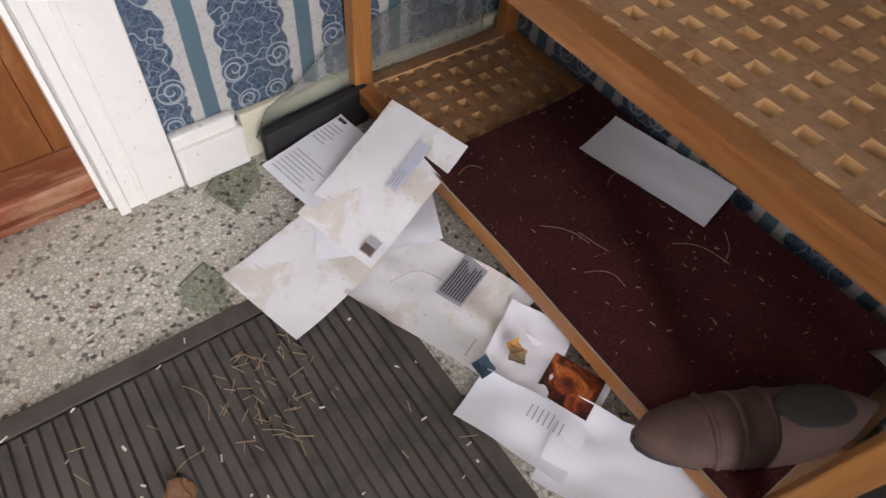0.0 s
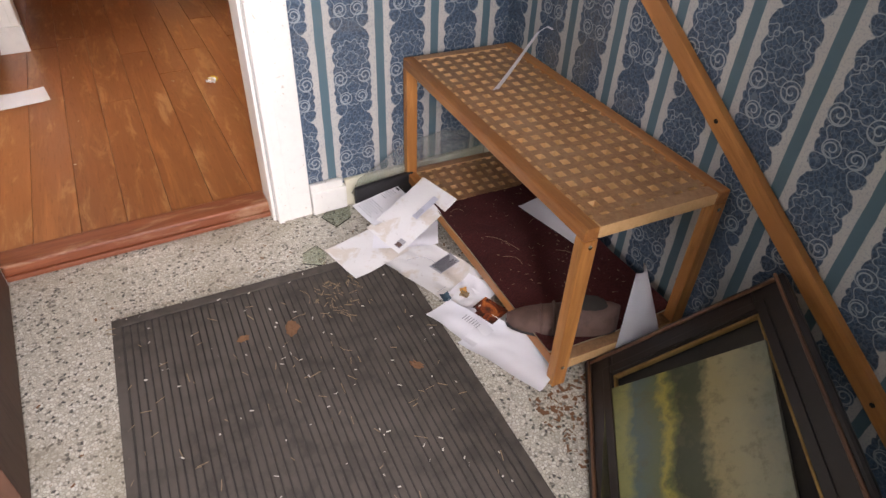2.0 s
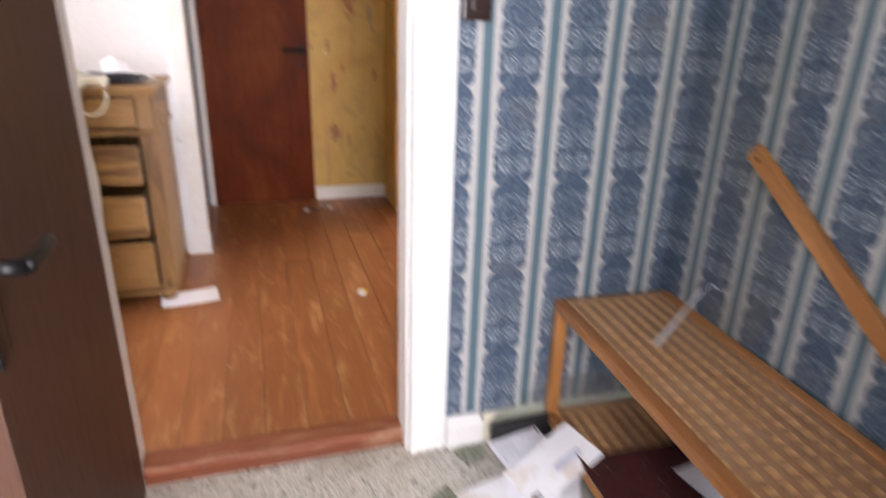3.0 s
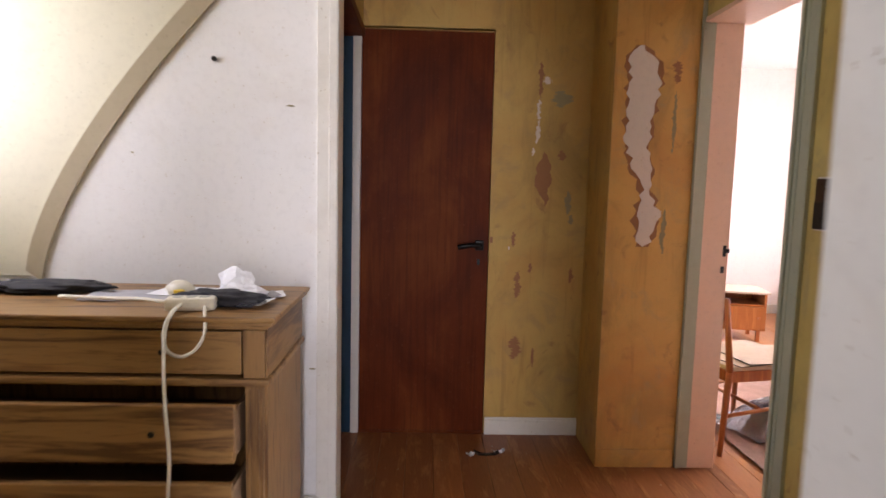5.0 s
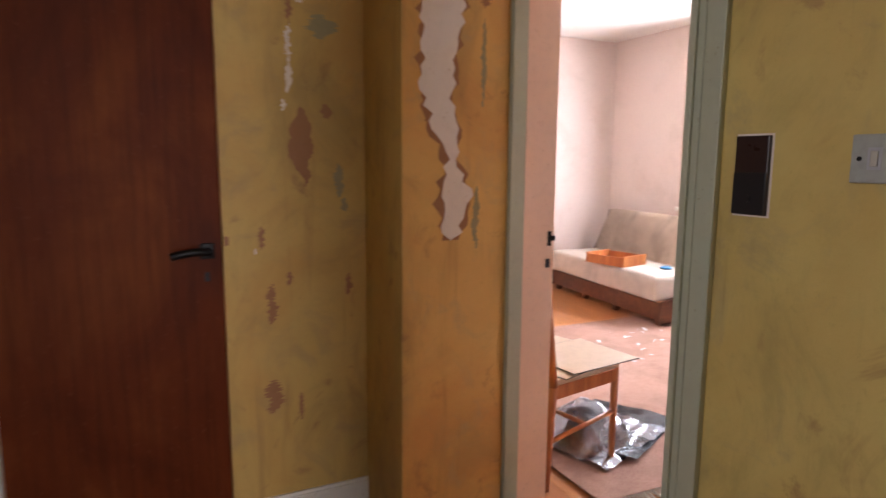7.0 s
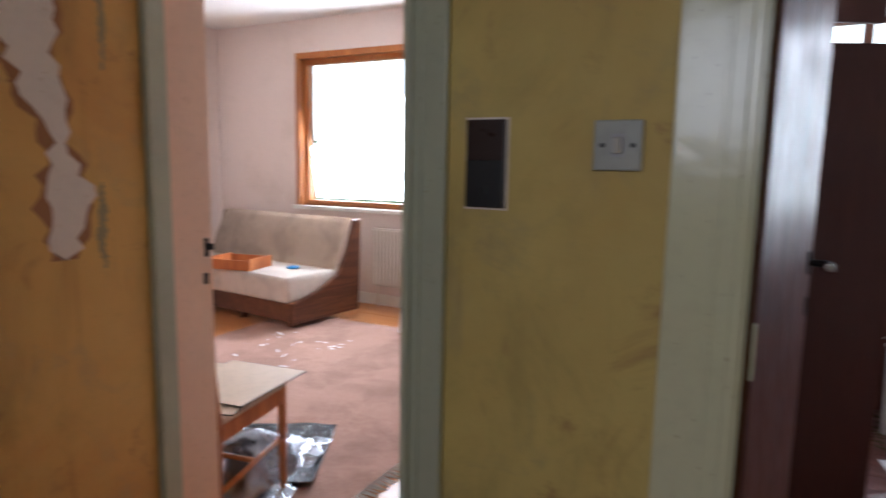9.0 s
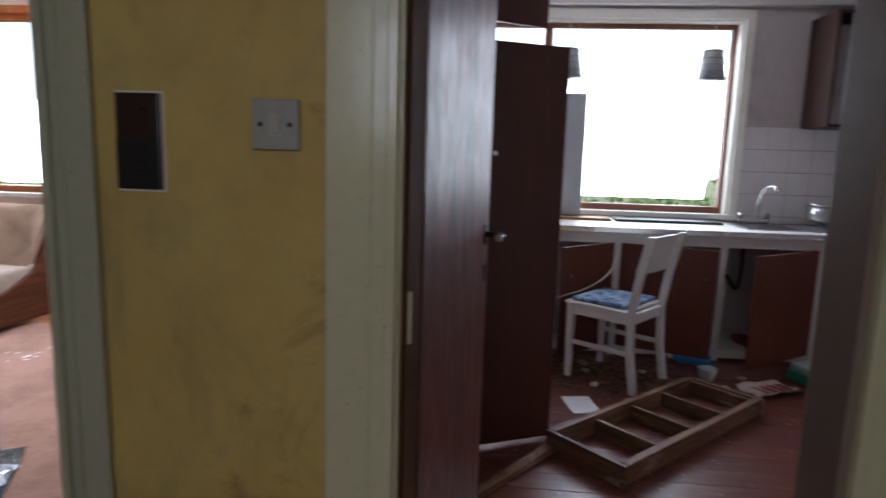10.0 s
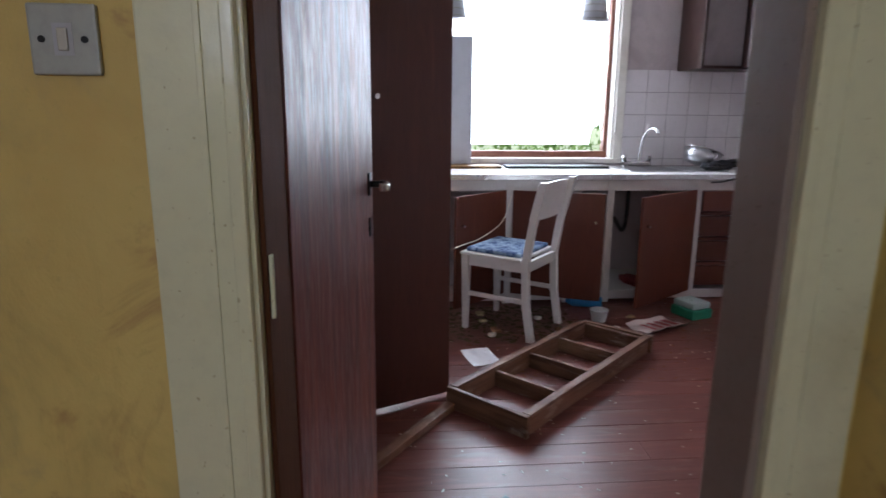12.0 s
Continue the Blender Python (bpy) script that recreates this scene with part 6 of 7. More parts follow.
# radiator below the living room window
rd = thing("radiator", pose(4.30, 0.4, 0), "cream ribbed radiator below the window", "radiator")
part("radiator_body", box(0.02, 0.06, 0.0, 0.95, 0.19, 0.70, 0.006), M_RAD, rd)
for i in range(26):
    part("rib", box(0.0, 0.0198, 0.012 + i * 0.036, 0.034 + i * 0.036, 0.20, 0.69, 0.006), M_RAD, rd)
part("pipe", cyl(bmesh.new(), (0.04, 0.90, 0.0), (0.04, 0.90, 0.19), 0.010), M_RAD, rd)
structure("baseboard_living", box(4.384, 4.3995, -1.41, 3.28, 0, 0.10, 0.003), M_CASE_W, "white baseboard")
structure("baseboard_living_far", box(1.1, 4.384, 3.264, 3.2795, 0, 0.10, 0.003), M_CASE_W, "white baseboard")

# bedside cabinet by the far wall
bc = thing("bedside_cabinet", Matrix.Translation((2.21, 2.08, 0)) @ pose(0, 0, 0, 0, 0, -12), "orange pine bedside cabinet with a pale top", "cabinet")
bm = bx(bmesh.new(), 0, 0.02, 0, 0.36, 0.1, 0.42, 0.002)
bx(bm, 0.40, 0.42, 0, 0.36, 0.1, 0.42, 0.002)
bx(bm, 0.02, 0.40, 0.34, 0.36, 0.1, 0.42)
bx(bm, 0.02, 0.40, 0.01, 0.34, 0.1, 0.115)
bx(bm, 0.02, 0.40, 0.01, 0.34, 0.31, 0.322)
part("body", bm, M_WINW, bc)
part("door", box(0.02, 0.40, -0.012, 0.006, 0.116, 0.305, 0.003), M_WINW, bc, "orange pine door")
part("knob", cyl(bmesh.new(), (0.36, -0.0125, 0.21), (0.36, -0.035, 0.21), 0.012), M_TEAK, bc)
part("top", box(-0.02, 0.44, -0.025, 0.37, 0.4205, 0.44, 0.004), M_CARD, bc, "pale top")
for x in (0.03, 0.36):
    for y in (0.03, 0.30):
        part("leg", box(x, x + 0.03, y, y + 0.03, 0, 0.0995, 0.002), M_TEAK, bc)
# framed board standing below the window side wall
wb = thing("leaning_board", Matrix.Translation((3.70, 0.50, 0.004)) @ pose(0, 0, 0, 0, 14, 10), "white-edged dark board leaning on the radiator", "board")
part("board", box(0.0, 0.012, -0.22, 0.14, 0, 0.30, 0.002), M_BLACKP, wb)
part("edge", box(-0.004, 0.016, 0.1405, 0.165, 0, 0.30, 0.002), M_PAPER, wb, "white edge strip")


# ---- kitchen things ----
CX, CZ = 3.82, 0.833
wk = thing("worktop", pose(0, 0, 0), "long white kitchen worktop with an inset sink", "worktop")
part("top_board", box(CX - 0.02, 4.399, -4.44, -1.52, CZ - 0.03, CZ, 0.004), M_WORKTOP, wk)
part("front_lip", box(CX - 0.024, CX - 0.0205, -4.44, -1.52, CZ - 0.034, CZ - 0.002, 0.001), M_METAL, wk, "thin metal edge")
sk = thing("sink", pose(4.12, -3.72, CZ), "steel sink with draining board", "sink")
bm = bx(bmesh.new(), -0.19, 0.19, -0.36, 0.30, 0.001, 0.006, 0.002)
part("rim", bm, M_STEEL, sk)
bm = bx(bmesh.new(), -0.16, 0.16, -0.06, 0.27, 0.0062, 0.0075, 0.001)
part("bowl", bm, plain("sink_shadow_steel", (0.16, 0.16, 0.16), 0.35, 1.0), sk)
for i in range(6):
    part("drain_rib", box(-0.14, 0.14, -0.33 + i * 0.04, -0.32 + i * 0.04, 0.0062, 0.009, 0.001), M_STEEL, sk)
tp = thing("mixer_tap", pose(4.30, -3.60, CZ + 0.006), "chrome mixer tap with swan neck", "tap")
part("body", box(-0.022, 0.022, -0.10, 0.10, 0.0, 0.035, 0.010), M_METAL, tp)
part("spout", tube(bmesh.new(), [(0, -0.02, 0.03), (0, -0.025, 0.12), (-0.01, -0.035, 0.20), (-0.05, -0.06, 0.255), (-0.10, -0.08, 0.26), (-0.13, -0.09, 0.23)], 0.0105), M_METAL, tp, "curved chrome spout", True)
for y in (-0.09, 0.09):
    part("tap_knob", cyl(bmesh.new(), (0, y, 0.035), (0, y, 0.075), 0.018, 0.015, 10), M_METAL, tp, "", True)
pn = thing("saucepan", pose(4.14, -3.98, CZ + 0.040, 18, 0, 20), "battered pale enamel pan tipped in the sink", "pan")
bm = cyl(bmesh.new(), (0, 0, 0), (0, 0, 0.085), 0.105, 0.125, 24)
part("bowl", bm, M_STEEL, pn, "", True)
part("rim", tube(bmesh.new(), [(0.127 * math.cos(a), 0.127 * math.sin(a), 0.087) for a in [2 * math.pi * q / 12 for q in range(13)]], 0.005), M_METAL, pn)
part("inside", cyl(bmesh.new(), (0, 0, 0.0855), (0, 0, 0.0865), 0.118, None, 24), M_GREYP, pn)
for i, (x, y, mt) in enumerate(((4.20, -4.16, M_CLOTHB), (4.00, -4.02, M_CLOTHB), (4.22, -4.30, M_IRON))):
    ob = tagged(part("sink_clutter", blob_mesh(0.07, 0.09, 0.03, 30 + i, 0.5, 3, 2.5), mt), "crumpled kitchen rubbish beside the sink", "rubbish", "rubbish by the sink")
    ob.matrix_world = Matrix.Translation((x, y, CZ + 0.008))
# flat boards on the worktop by the window
for i, (y0, y1, mt) in enumerate(((-2.62, -2.1, M_PINE), (-3.36, -2.66, M_BLACKP))):
    ob = tagged(part("worktop_board", box(4.16, 4.34, y0, y1, CZ + 0.001, CZ + 0.018, 0.003), mt), "flat board lying on the worktop", "board", "boards on the worktop")

cab = thing("base_cabinet", pose(0, 0, 0), "white framed base cabinets with dark red doors hanging open", "cabinet")
posts = (-1.53, -2.609, -3.261, -3.833, -4.42)
for i, y in enumerate(posts):
    part("post", box(CX, CX + 0.03, y - 0.022, y + 0.022, 0.0, CZ - 0.031, 0.002), M_CABW, cab)
    part("divider", box(CX + 0.031, 4.38, y - 0.009, y + 0.009, 0.06, CZ - 0.031), M_CABW, cab)
for a, b in zip(posts, posts[1:]):
    part("top_rail", box(CX + 0.001, CX + 0.028, b + 0.0225, a - 0.0225, CZ - 0.105, CZ - 0.031, 0.002), M_CABW, cab)
    part("bottom_rail", box(CX + 0.001, CX + 0.028, b + 0.0225, a - 0.0225, 0.02, 0.075, 0.002), M_CABW, cab)
    part("cabinet_floor", box(CX + 0.029, 4.38, b + 0.0095, a - 0.0095, 0.06, 0.072), M_CABW, cab)
part("cabinet_back", box(4.381, 4.395, -4.42, -1.53, 0.02, CZ - 0.031), M_GREYW, cab)


def cab_door(y_h, x_f, y_f, z0=0.075, z1=0.735):
    w = math.hypot(x_f - (CX - 0.01), y_f - y_h)
    a = math.degrees(math.atan2(y_f - y_h, x_f - (CX - 0.01)))
    d = part("door", box(0, w, -0.009, 0.009, z0, z1, 0.002), M_CUPB, cab, "dark red cupboard door hanging open")
    d.matrix_local = Matrix.Translation((CX - 0.01, y_h, 0)) @ pose(0, 0, 0, 0, 0, a)
    kn = part("knob", cyl(bmesh.new(), (0, -0.03, 0), (0, 0.03, 0), 0.009), M_METAL, d, "small chrome knob")
    kn.matrix_local = pose(w - 0.05, 0, z1 - 0.17)
    return d


cab_door(-2.585, 3.50, -2.24)
cab_door(-2.635, 3.60, -3.15)
cab_door(-3.81, 3.45, -3.31)
for i in range(4):
    z = 0.10 + i * 0.165
    dr = part("drawer", box(CX + 0.01 - 0.03 * (i == 3), CX + 0.03, -4.39, -3.86, z, z + 0.13, 0.003), M_CUPB, cab, "dark red drawer front")
    part("rail", box(CX + 0.002, CX + 0.028, -4.39, -3.856, z + 0.137, z + 0.158, 0.002), M_CUPB, cab)
# pipe, box and rubbish in the open cabinets
ob = tagged(part("waste_pipe", tube(bmesh.new(), [(4.15, -3.5, CZ - 0.04), (4.15, -3.5, 0.5), (4.10, -3.45, 0.42), (4.15, -3.40, 0.5), (4.2, -3.38, 0.3), (4.3, -3.38, 0.2)], 0.014), M_BLACKP, None, "", True), "black waste pipe below the sink", "pipe")
ob = tagged(part("hanging_flex", tube(bmesh.new(), [(3.86, -3.86, CZ - 0.06), (3.80, -3.95, CZ - 0.05), (3.79, -4.05, CZ - 0.03), (3.79, -4.2, CZ - 0.022), (3.8, -4.35, CZ - 0.03)], 0.005), M_BLACKP), "black flex along the worktop edge", "flex")
ob = tagged(part("red_rag", blob_mesh(0.10, 0.06, 0.03, 44, 0.5, 3, 2.4), plain("dull_red_cloth", (0.18, 0.02, 0.02), 0.8)), "red rag in the open cupboard", "rag")
ob.matrix_world = Matrix.Translation((4.0, -3.5, 0.073))
ob = tagged(part("enamel_tub", blob_mesh(0.10, 0.12, 0.10, 46, 0.1, 3, 2), M_ENAMEL), "grey tub in the open cupboard", "tub")
ob.matrix_world = Matrix.Translation((4.05, -2.25, 0.073))

# wall tiles and the grey panel by the window
tw = structure("wall_tile_backing", box(4.392, 4.3995, -4.445, KW0 - 0.062, CZ + 0.001, 1.50), M_GROUT, "square white glazed wall tiles with dark joints")
tile_me = None
for r in range(5):
    for c in range(7):
        if tile_me is None:
            tl = part("tile", box(-0.004, 0.0, -0.0755, 0.0755, -0.0755, 0.0755, 0.0015), M_TILE, tw)
            tile_me = tl.data
        else:
            tl = new("tile", tile_me)
            tl.parent = tw
        y = KW0 - 0.062 - 0.0775 - 0.154 * c
        tl.location = (4.3915, y, 1.50 - 0.077 - 0.154 * r)
        if y - 0.076 < -4.45 or r == 4:
            tl.scale = (1, 0.55 if y - 0.076 < -4.45 else 1, 0.3 if r == 4 else 1)
            tl.location = (4.3915, y + (0.034 if y - 0.076 < -4.45 else 0), 1.50 - 0.077 - 0.154 * r + (0.053 if r == 4 else 0))
gpn = thing("grey_panel", pose(0, 0, 0), "pale grey enamelled panel standing on the worktop before the window", "panel")
part("panel", box(4.30, 4.345, -2.43, -2.0, CZ + 0.019, 1.69, 0.006), M_ENAMEL, gpn)
part("panel_rim", box(4.292, 4.2995, -2.43, -2.41, CZ + 0.019, 1.69, 0.002), M_ENAMEL, gpn)

# upper cabinet by the window, door ajar
uc = thing("wall_cabinet", pose(0, 0, 0), "wooden wall cabinet with its door ajar, coloured dark for shade", "cabinet")
bm = bx(bmesh.new(), 4.06, 4.3995, -3.905, -3.885, 1.49, 2.2, 0.002)
bx(bm, 4.06, 4.3995, -4.445, -4.425, 1.49, 2.2, 0.002)
bx(bm, 4.06, 4.3995, -4.424, -3.906, 1.49, 1.51, 0.002)
bx(bm, 4.06, 4.3995, -4.424, -3.906, 2.18, 2.2, 0.002)
part("body", bm, M_SHADECAB, uc)
d = part("door", box(0, 0.26, -0.009, 0.009, 1.495, 2.195, 0.002), M_SHADECAB, uc, "wooden door with pale edge, coloured dark for shade")
d.matrix_local = Matrix.Translation((4.05, -4.16, 0)) @ pose(0, 0, 0, 0, 0, 168)
d2 = part("door_edge", box(0.2605, 0.264, -0.009, 0.009, 1.495, 2.195), M_METAL, d, "bright metal edge strip")

# tall cupboard and the cabinet above it, doors open
tc = thing("tall_cupboard", pose(0, 0, 0), "tall dark red larder cupboard with its door open", "cupboard")
bm = bx(bmesh.new(), 2.40, 2.42, -1.76, -1.491, 0.02, 1.70, 0.002)
bx(bm, 2.95, 2.97, -1.76, -1.491, 0.02, 1.70, 0.002)
bx(bm, 2.421, 2.949, -1.76, -1.491, 1.68, 1.70)
bx(bm, 2.421, 2.949, -1.76, -1.491, 0.02, 0.04)
bx(bm, 2.421, 2.949, -1.76, -1.52, 0.9, 0.92)
part("body", bm, M_LARDER, tc)
d = part("door", box(0, 0.385, -0.010, 0.010, 0.02, 1.695, 0.003), M_LARDER, tc, "dark red larder door standing open")
d.matrix_local = Matrix.Translation((2.385, -1.765, 0)) @ pose(0, 0, 0, 0, 0, -65)
part("knob", cyl(bmesh.new(), (0.06, -0.011, 1.26), (0.06, -0.03, 1.26), 0.010), M_METAL, d)
ac = thing("upper_cupboard", pose(0, 0, 0), "dark red cupboard hung above the larder", "cupboard")
bm = bx(bmesh.new(), 2.40, 2.42, -1.76, -1.491, 1.77, 2.4, 0.002)
bx(bm, 2.95, 2.97, -1.76, -1.491, 1.77, 2.4, 0.002)
bx(bm, 2.421, 2.949, -1.76, -1.491, 1.77, 1.79)
bx(bm, 2.421, 2.949, -1.76, -1.491, 2.38, 2.4)
part("body", bm, M_LARDER, ac)
d = part("door", box(0, 0.30, -0.010, 0.010, 1.775, 2.395, 0.003), M_LARDER, ac, "dark red door standing open")
d.matrix_local = Matrix.Translation((2.42, -1.765, 0)) @ pose(0, 0, 0, 0, 0, -58)

# pendant shades before the kitchen window
for i, y in enumerate((-3.14, -2.26)):
    sh = thing("kitchen_pendant_lamp", pose(4.0, y, 0), "small grey corded lampshade hanging before the window", "lamp", "kitchen pendant lamps")
    part("shade", cyl(bmesh.new(), (0, 0, 1.755), (0, 0, 1.935), 0.085, 0.058, 24), M_ENAMEL, sh, "ribbed tapered shade", True)
    for q in range(5):
        z = 1.765 + 0.04 * q
        r = 0.0865 - 0.027 * (z - 1.755) / 0.18
        part("shade_ring", tube(bmesh.new(), [(r * math.cos(a), r * math.sin(a), z) for a in [2 * math.pi * k2 / 12 for k2 in range(13)]], 0.003, 6), M_GREYP, sh)
    part("cord", cyl(bmesh.new(), (0, 0, 1.936), (0, 0, CEIL), 0.003), M_WHITEP, sh)


# white kitchen chair
def white_chair():
    m = Matrix.Translation((3.43, -2.55, 0)) @ pose(0, 0, 0, 0, 0, -38)
    ob = thing("white_chair", m, "white painted wooden kitchen chair with a blue seat pad", "chair")
    W, D = 0.41, 0.40
    for x in (-W / 2, W / 2 - 0.036):
        pts = [(x + 0.018, -D / 2 - 0.03, 0.0), (x + 0.018, -D / 2 + 0.005, 0.2), (x + 0.018, -D / 2 + 0.015, 0.42), (x + 0.018, -D / 2 - 0.015, 0.62), (x + 0.018, -D / 2 - 0.075, 0.86)]
        bm = bmesh.new()
        rows = []
        for px, py, pz in pts:
            s = 0.019
            rows.append([bm.verts.new((px + a * 0.016, py + b * s, pz)) for a, b in ((-1, -1), (1, -1), (1, 1), (-1, 1))])
        for a, b in zip(rows, rows[1:]):
            for q in range(4):
                bm.faces.new((a[q], a[(q + 1) % 4], b[(q + 1) % 4], b[q]))
        bm.faces.new(rows[0]), bm.faces.new(rows[-1])
        part("back_leg", bm, M_CHAIRW, ob)
        bm = bmesh.new()
        rows = []
        for pz, s in ((0.0, 0.013), (0.43, 0.021)):
            rows.append([bm.verts.new((x + 0.018 + a * s, D / 2 - 0.022 + b * s, pz)) for a, b in ((-1, -1), (1, -1), (1, 1), (-1, 1))])
        for q in range(4):
            bm.faces.new((rows[0][q], rows[0][(q + 1) % 4], rows[1][(q + 1) % 4], rows[1][q]))
        bm.faces.new(rows[0]), bm.faces.new(rows[1])
        part("front_leg", bm, M_CHAIRW, ob)
        part("side_rail", box(x + 0.006, x + 0.030, -D / 2 + 0.03, D / 2 - 0.045, 0.375, 0.432, 0.003), M_CHAIRW, ob)
        part("stretcher", box(x + 0.010, x + 0.026, -D / 2 + 0.012, D / 2 - 0.04, 0.20, 0.225, 0.003), M_CHAIRW, ob)
    part("front_rail", box(-W / 2 + 0.037, W / 2 - 0.037, D / 2 - 0.032, D / 2 - 0.01, 0.375, 0.432, 0.003), M_CHAIRW, ob)
    part("back_rail", box(-W / 2 + 0.035, W / 2 - 0.035, -D / 2 + 0.004, -D / 2 + 0.026, 0.375, 0.432, 0.003), M_CHAIRW, ob)
    part("seat_frame", box(-W / 2 - 0.006, W / 2 + 0.006, -D / 2 + 0.036, D / 2 + 0.008, 0.4325, 0.449, 0.005), M_CHAIRW, ob)
    part("seat_pad", box(-W / 2 + 0.02, W / 2 - 0.02, -D / 2 + 0.05, D / 2 - 0.02, 0.4495, 0.475, 0.011), M_SEATBLUE, ob, "blue and white patterned seat pad", True)
    bm = bmesh.new()
    rows = []
    for i in range(9):
        x = (i / 8 - 0.5) * (W - 0.04)
        c = 0.022 * (1 - (2 * i / 8 - 1) ** 2)
        lift = 0.012 * (1 - (2 * i / 8 - 1) ** 2)
        rows.append([bm.verts.new((x, y - c + dy, z)) for y, z, dy in ((-D / 2 - 0.02, 0.655, 0.012), (-D / 2 - 0.065, 0.845 + lift, 0.012), (-D / 2 - 0.065, 0.845 + lift, 0.028), (-D / 2 - 0.02, 0.655, 0.028))])
    for a, b in zip(rows, rows[1:]):
        for q in range(4):
            bm.faces.new((a[q], a[(q + 1) % 4], b[(q + 1) % 4], b[q]))
    bm.faces.new(rows[0]), bm.faces.new(rows[-1])
    part("backrest", bm, M_CHAIRW, ob, "broad curved back panel")
    return ob


white_chair()

# shelf carcass lying on the kitchen floor
sf = thing("shelf_unit", Matrix.Translation((2.70, -2.655, 0)) @ pose(0, 0, 0, 0, 0, -45.9), "old wooden shelf unit lying on its back on the floor", "shelf")
L, W, H = 1.12, 0.375, 0.078
for y in (-W / 2, W / 2 - 0.022):
    part("side_board", box(-L / 2, L / 2, y, y + 0.022, 0.0, H, 0.003), M_OLDW, sf)
    part("face_strip", box(-L / 2, L / 2, y - 0.012 if y < 0 else y - 0.002, y + 0.026 if y < 0 else y + 0.034, H + 0.0005, H + 0.016, 0.003), M_OLDW, sf)
for i in range(5):
    x = -L / 2 + (L - 0.02) * i / 4
    part("shelf_board", box(x, x + 0.02, -W / 2 + 0.0225, W / 2 - 0.0225, 0.001, H - (0.0 if i in (0, 4) else 0.004), 0.002), M_OLDWY, sf)
part("end_board", box(-L / 2 - 0.022, -L / 2 - 0.0005, -W / 2 - 0.012, W / 2 + 0.012, 0.0, H + 0.014, 0.003), M_OLDWY, sf)
part("end_board", box(L / 2 + 0.0005, L / 2 + 0.03, -W / 2 - 0.012, W / 2 + 0.012, 0.0, H + 0.01, 0.003), M_OLDWY, sf)
pk = tagged(part("loose_plank", box(0, 0.56, -0.022, 0.022, 0, 0.03, 0.003), M_OLDW), "weathered batten lying on the kitchen floor", "plank")
pk.matrix_world = Matrix.Translation((1.98, -1.79, 0.001)) @ pose(0, 0, 0, 0, 0, -36.5)

# rubbish on the kitchen floor
ob = tagged(part("paper_sheet", sheet(0.21, 0.15, 8, 6, 0.004, 121), M_PAPER), "dirty white sheet on the kitchen floor", "paper")
ob.matrix_world = Matrix.Translation((2.95, -2.32, 0.001)) @ pose(0, 0, 0, 0, 0, 12)
bt = thing("plastic_bottle", Matrix.Translation((3.70, -3.20, 0.035)) @ pose(0, 0, 0, 0, 90, 75), "blue plastic bottle lying on the floor", "bottle")
bm = cyl(bmesh.new(), (0, 0, 0), (0, 0, 0.18), 0.034, None, 16)
cyl(bm, (0, 0, 0.18), (0, 0, 0.225), 0.034, 0.013, 16)
part("bottle_body", bm, M_BLUEP, bt, "", True)
part("cap", cyl(bmesh.new(), (0, 0, 0.2255), (0, 0, 0.25), 0.015), M_PAPER, bt, "white screw cap")
tr = thing("flattened_carton", Matrix.Translation((3.32, -3.40, 0.003)) @ pose(0, 0, 0, 0, 4, 25), "dirty pale flattened carton with red print on the floor", "carton")
part("carton_sheet", sheet(0.2, 0.3, 10, 12, 0.02, 44, 0.002), plain("dirty_card", (0.52, 0.43, 0.39), 0.7, 0, 0.4, 14), tr)
for q in range(4):
    part("print_mark", box(-0.06, 0.05, -0.11 + q * 0.06, -0.075 + q * 0.055, 0.016, 0.0168), plain("red_print", (0.30, 0.05, 0.05), 0.6), tr)
gt = thing("plastic_tub", Matrix.Translation((3.52, -3.70, 0)) @ pose(0, 0, 0, 0, 0, 20), "green and clear plastic tub on the kitchen floor", "tub")
part("tub", box(-0.09, 0.09, -0.08, 0.08, 0, 0.06, 0.012), M_GREENP, gt)
part("lid", box(-0.08, 0.08, -0.07, 0.07, 0.0605, 0.10, 0.012), plain("milky_plastic", (0.42, 0.55, 0.52), 0.3), gt)
ob = tagged(part("clear_cup", cyl(bmesh.new(), (0, 0, 0), (0, 0, 0.07), 0.04, 0.055, 16), plain("milky_cup", (0.45, 0.48, 0.48), 0.3)), "milky plastic cup on the floor", "cup")
ob.matrix_world = Matrix.Translation((3.46, -3.10, 0.0))
litter("kitchen_litter", 300, (1.5, 3.8, -4.0, -1.9), 0.0015, M_CHIP, 0.014, "pale crumbs and plaster bits on the kitchen floor", 51)
litter("kitchen_dark_litter", 420, (2.6, 3.85, -4.0, -2.0), 0.0015, M_BARK, 0.03, "brown debris and moss on the kitchen floor", 52)
litter("kitchen_moss_litter", 380, (3.15, 3.75, -2.95, -2.15), 0.0015, plain("olive_moss", (0.075, 0.07, 0.025), 0.9, 0, 0.5, 60), 0.04, "olive-brown mossy debris under the kitchen chair", 53, 0.8)
rnd = random.Random(77)
for i in range(9):
    ob = tagged(part("plaster_lump", blob_mesh(rnd.uniform(0.015, 0.04), rnd.uniform(0.015, 0.03), 0.012, 130 + i, 0.5, 2), (M_BARK, M_CHIP, M_GREYST)[i % 3]), "small lump of debris on the kitchen floor", "debris", "debris lumps")
    ob.matrix_world = Matrix.Translation((rnd.uniform(3.2, 3.75), rnd.uniform(-3.6, -2.2), 0.0))

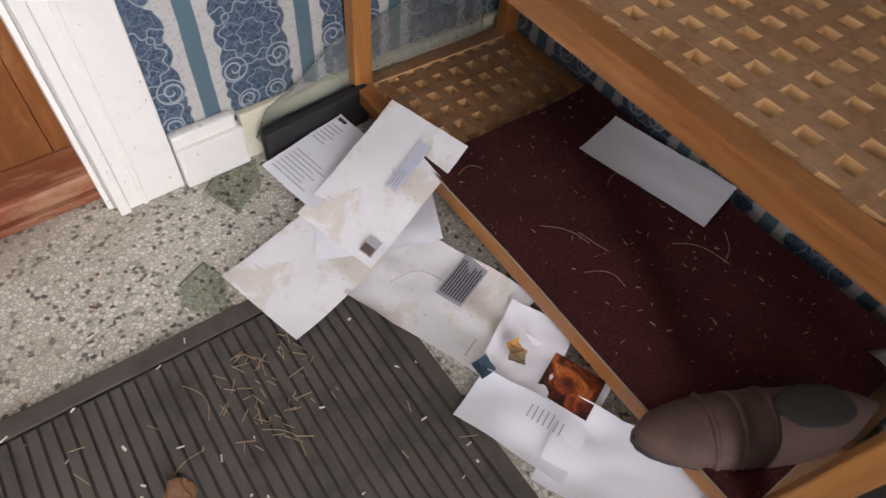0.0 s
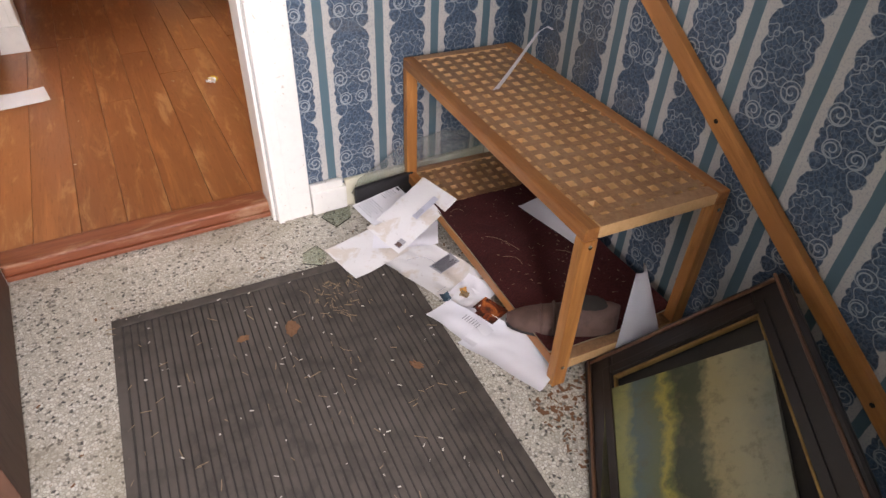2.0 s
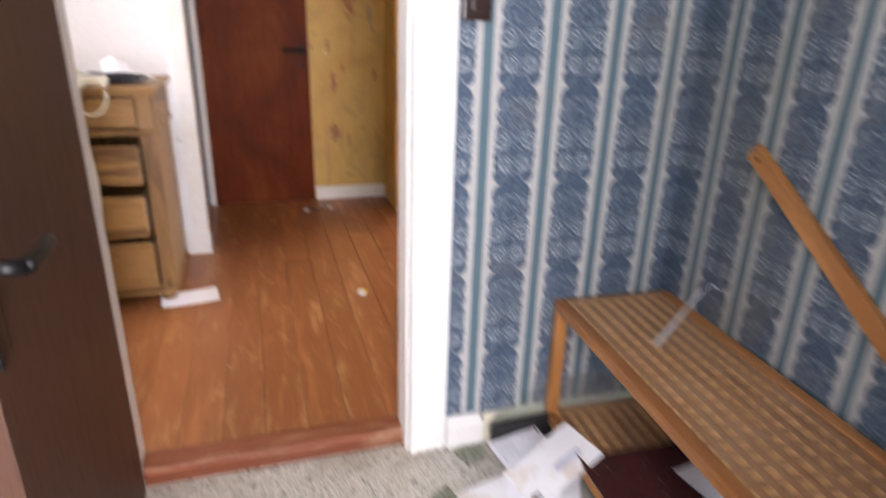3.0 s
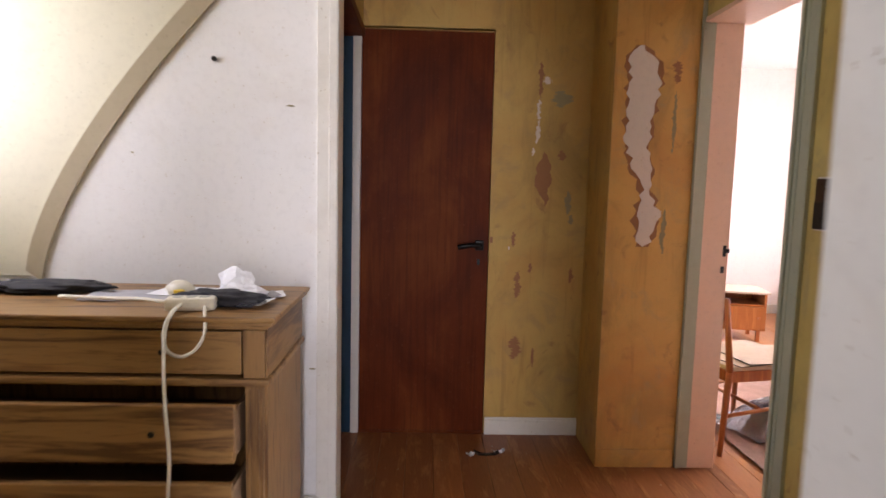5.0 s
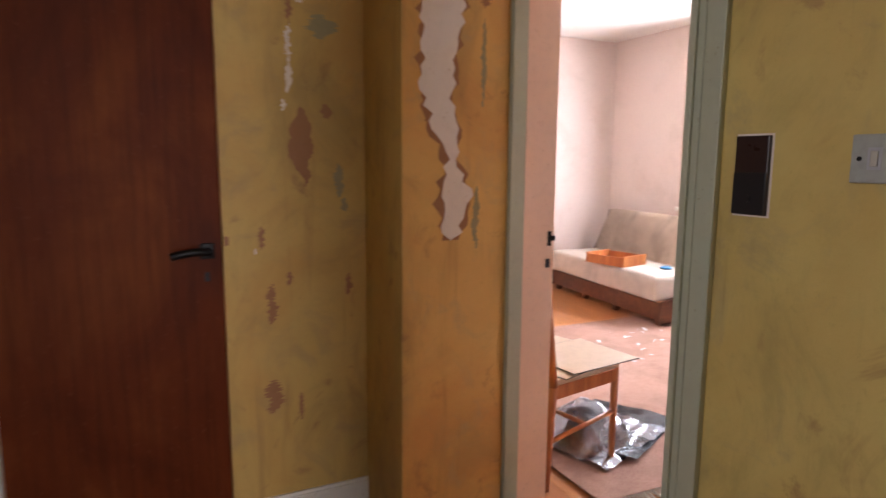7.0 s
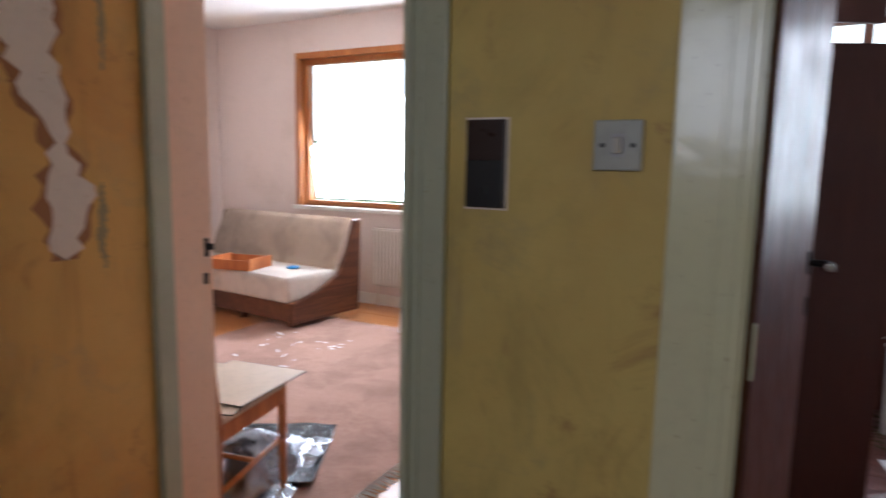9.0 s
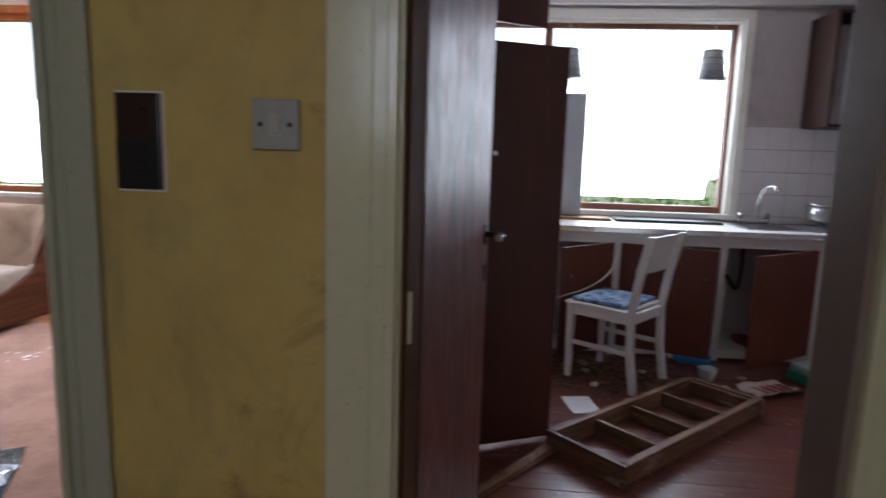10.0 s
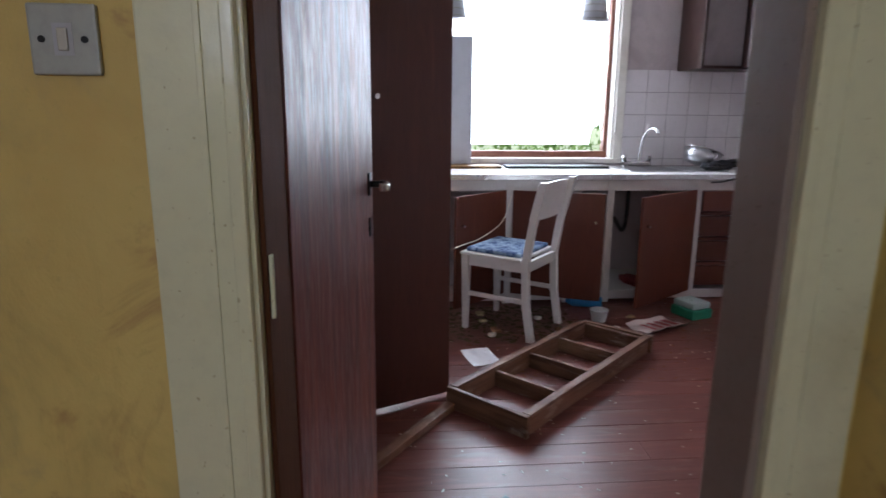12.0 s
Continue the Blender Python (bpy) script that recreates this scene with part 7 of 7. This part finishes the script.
# toy pistol of dark plastic
tg = thing("toy_pistol", Matrix.Translation((1.725, -2.142, 0.012)) @ pose(0, 0, 0, 0, 0, -58), "dark broken toy pistol on the kitchen floor", "toy")
part("barrel", box(-0.02, 0.11, -0.010, 0.010, -0.010, 0.010, 0.003), M_BLACKP, tg)
part("body", box(-0.09, -0.0205, -0.018, 0.018, -0.012, 0.012, 0.004), M_BLACKP, tg)
bm = box(-0.09, -0.05, -0.075, -0.0185, -0.011, 0.011, 0.004)
part("grip", bm, M_BLACKP, tg)
part("guard", tube(bmesh.new(), [(-0.05, -0.02, 0), (-0.04, -0.042, 0), (-0.02, -0.04, 0), (-0.015, -0.018, 0)], 0.004), M_METAL, tg)

# string hanging over the chair
ob = tagged(part("white_string", tube(bmesh.new(), [(3.80, -2.62, 0.70), (3.70, -2.55, 0.56), (3.55, -2.40, 0.49), (3.45, -2.28, 0.47), (3.40, -2.15, 0.44), (3.42, -1.95, 0.42)], 0.003), M_WHITEP), "thin white cord trailing over the chair", "cord")

# ---- outdoors ----
structure("ground", box(-60, 90, -80, 80, -0.75, -0.45), M_GRASS, "grass ground round the house")
k = Nt("bright_overcast")
em = k.n("ShaderNodeEmission")
em.inputs[0].default_value, em.inputs[1].default_value = (0.97, 1.0, 1.0, 1), 3.2
k.t.links.new(em.outputs[0], k.t.nodes["Material Output"].inputs[0])
structure("backdrop", box(60, 60.2, -70, 70, -0.4, 45), k.mat, "bright overcast distance beyond the garden")


def shrub(x, y, h, seed):
    rnd = random.Random(seed)
    ob = thing("garden_shrub", pose(x, y, -0.45), "sunlit green garden shrub outside the window", "shrub", "shrubs outside")
    bm = bmesh.new()
    tips = []
    for i in range(7):
        a, r = rnd.uniform(0, 6.28), rnd.uniform(0.15, 0.7)
        tip = Vector((r * math.cos(a), r * math.sin(a), h * rnd.uniform(0.55, 0.95)))
        cyl(bm, (0.05 * math.cos(a), 0.05 * math.sin(a), 0), tip, 0.022, 0.007, 6)
        tips.append(tip)
    part("stems", bm, M_BARK, ob)
    verts, faces = [], []
    for _ in range(900):
        c = rnd.choice(tips) + Vector((rnd.gauss(0, 0.22), rnd.gauss(0, 0.28), rnd.gauss(0, 0.24)))
        e = Euler((rnd.uniform(0, 6.28), rnd.uniform(0, 6.28), rnd.uniform(0, 6.28))).to_matrix()
        s = rnd.uniform(0.03, 0.06)
        n0 = len(verts)
        verts += [tuple(c + e @ Vector(q) * s) for q in ((-1, 0, 0), (0, -0.45, 0.1), (1, 0, 0), (0, 0.45, 0.1))]
        faces.append((n0, n0 + 1, n0 + 2, n0 + 3))
    me = bpy.data.meshes.new("crown")
    me.from_pydata(verts, [], faces)
    me.materials.append(M_LEAFG)
    cr = new("crown", me)
    cr.parent = ob
    tagged(cr, "loose crown of small leaves", "", "", "stuff")


for i, (x, y, h) in enumerate(((8.2, -4.3, 1.55), (8.6, -5.6, 1.4), (7.9, -3.3, 1.6), (8.8, -2.2, 1.55), (8.0, -6.6, 1.6), (8.4, 3.6, 1.5), (8.0, 5.0, 1.9), (8.8, 2.4, 1.3), (8.3, 6.3, 1.5), (7.8, -1.0, 1.2))):
    shrub(x, y, h * (0.86 if y < 0 else 1.0), 200 + i)

boards(bpy.data.objects["floor_hall"], -2.05, 1.08, -2.53, -0.0005, 0.128, M_PLANK, 3)
boards(bpy.data.objects["floor_kitchen"], 0.99, 4.4, -4.45, -1.49, 0.125, M_KPLANK, 5)
boards(bpy.data.objects["floor_living"], 1.08, 4.4, -1.41, 3.28, 0.125, M_LPLANK, 7)
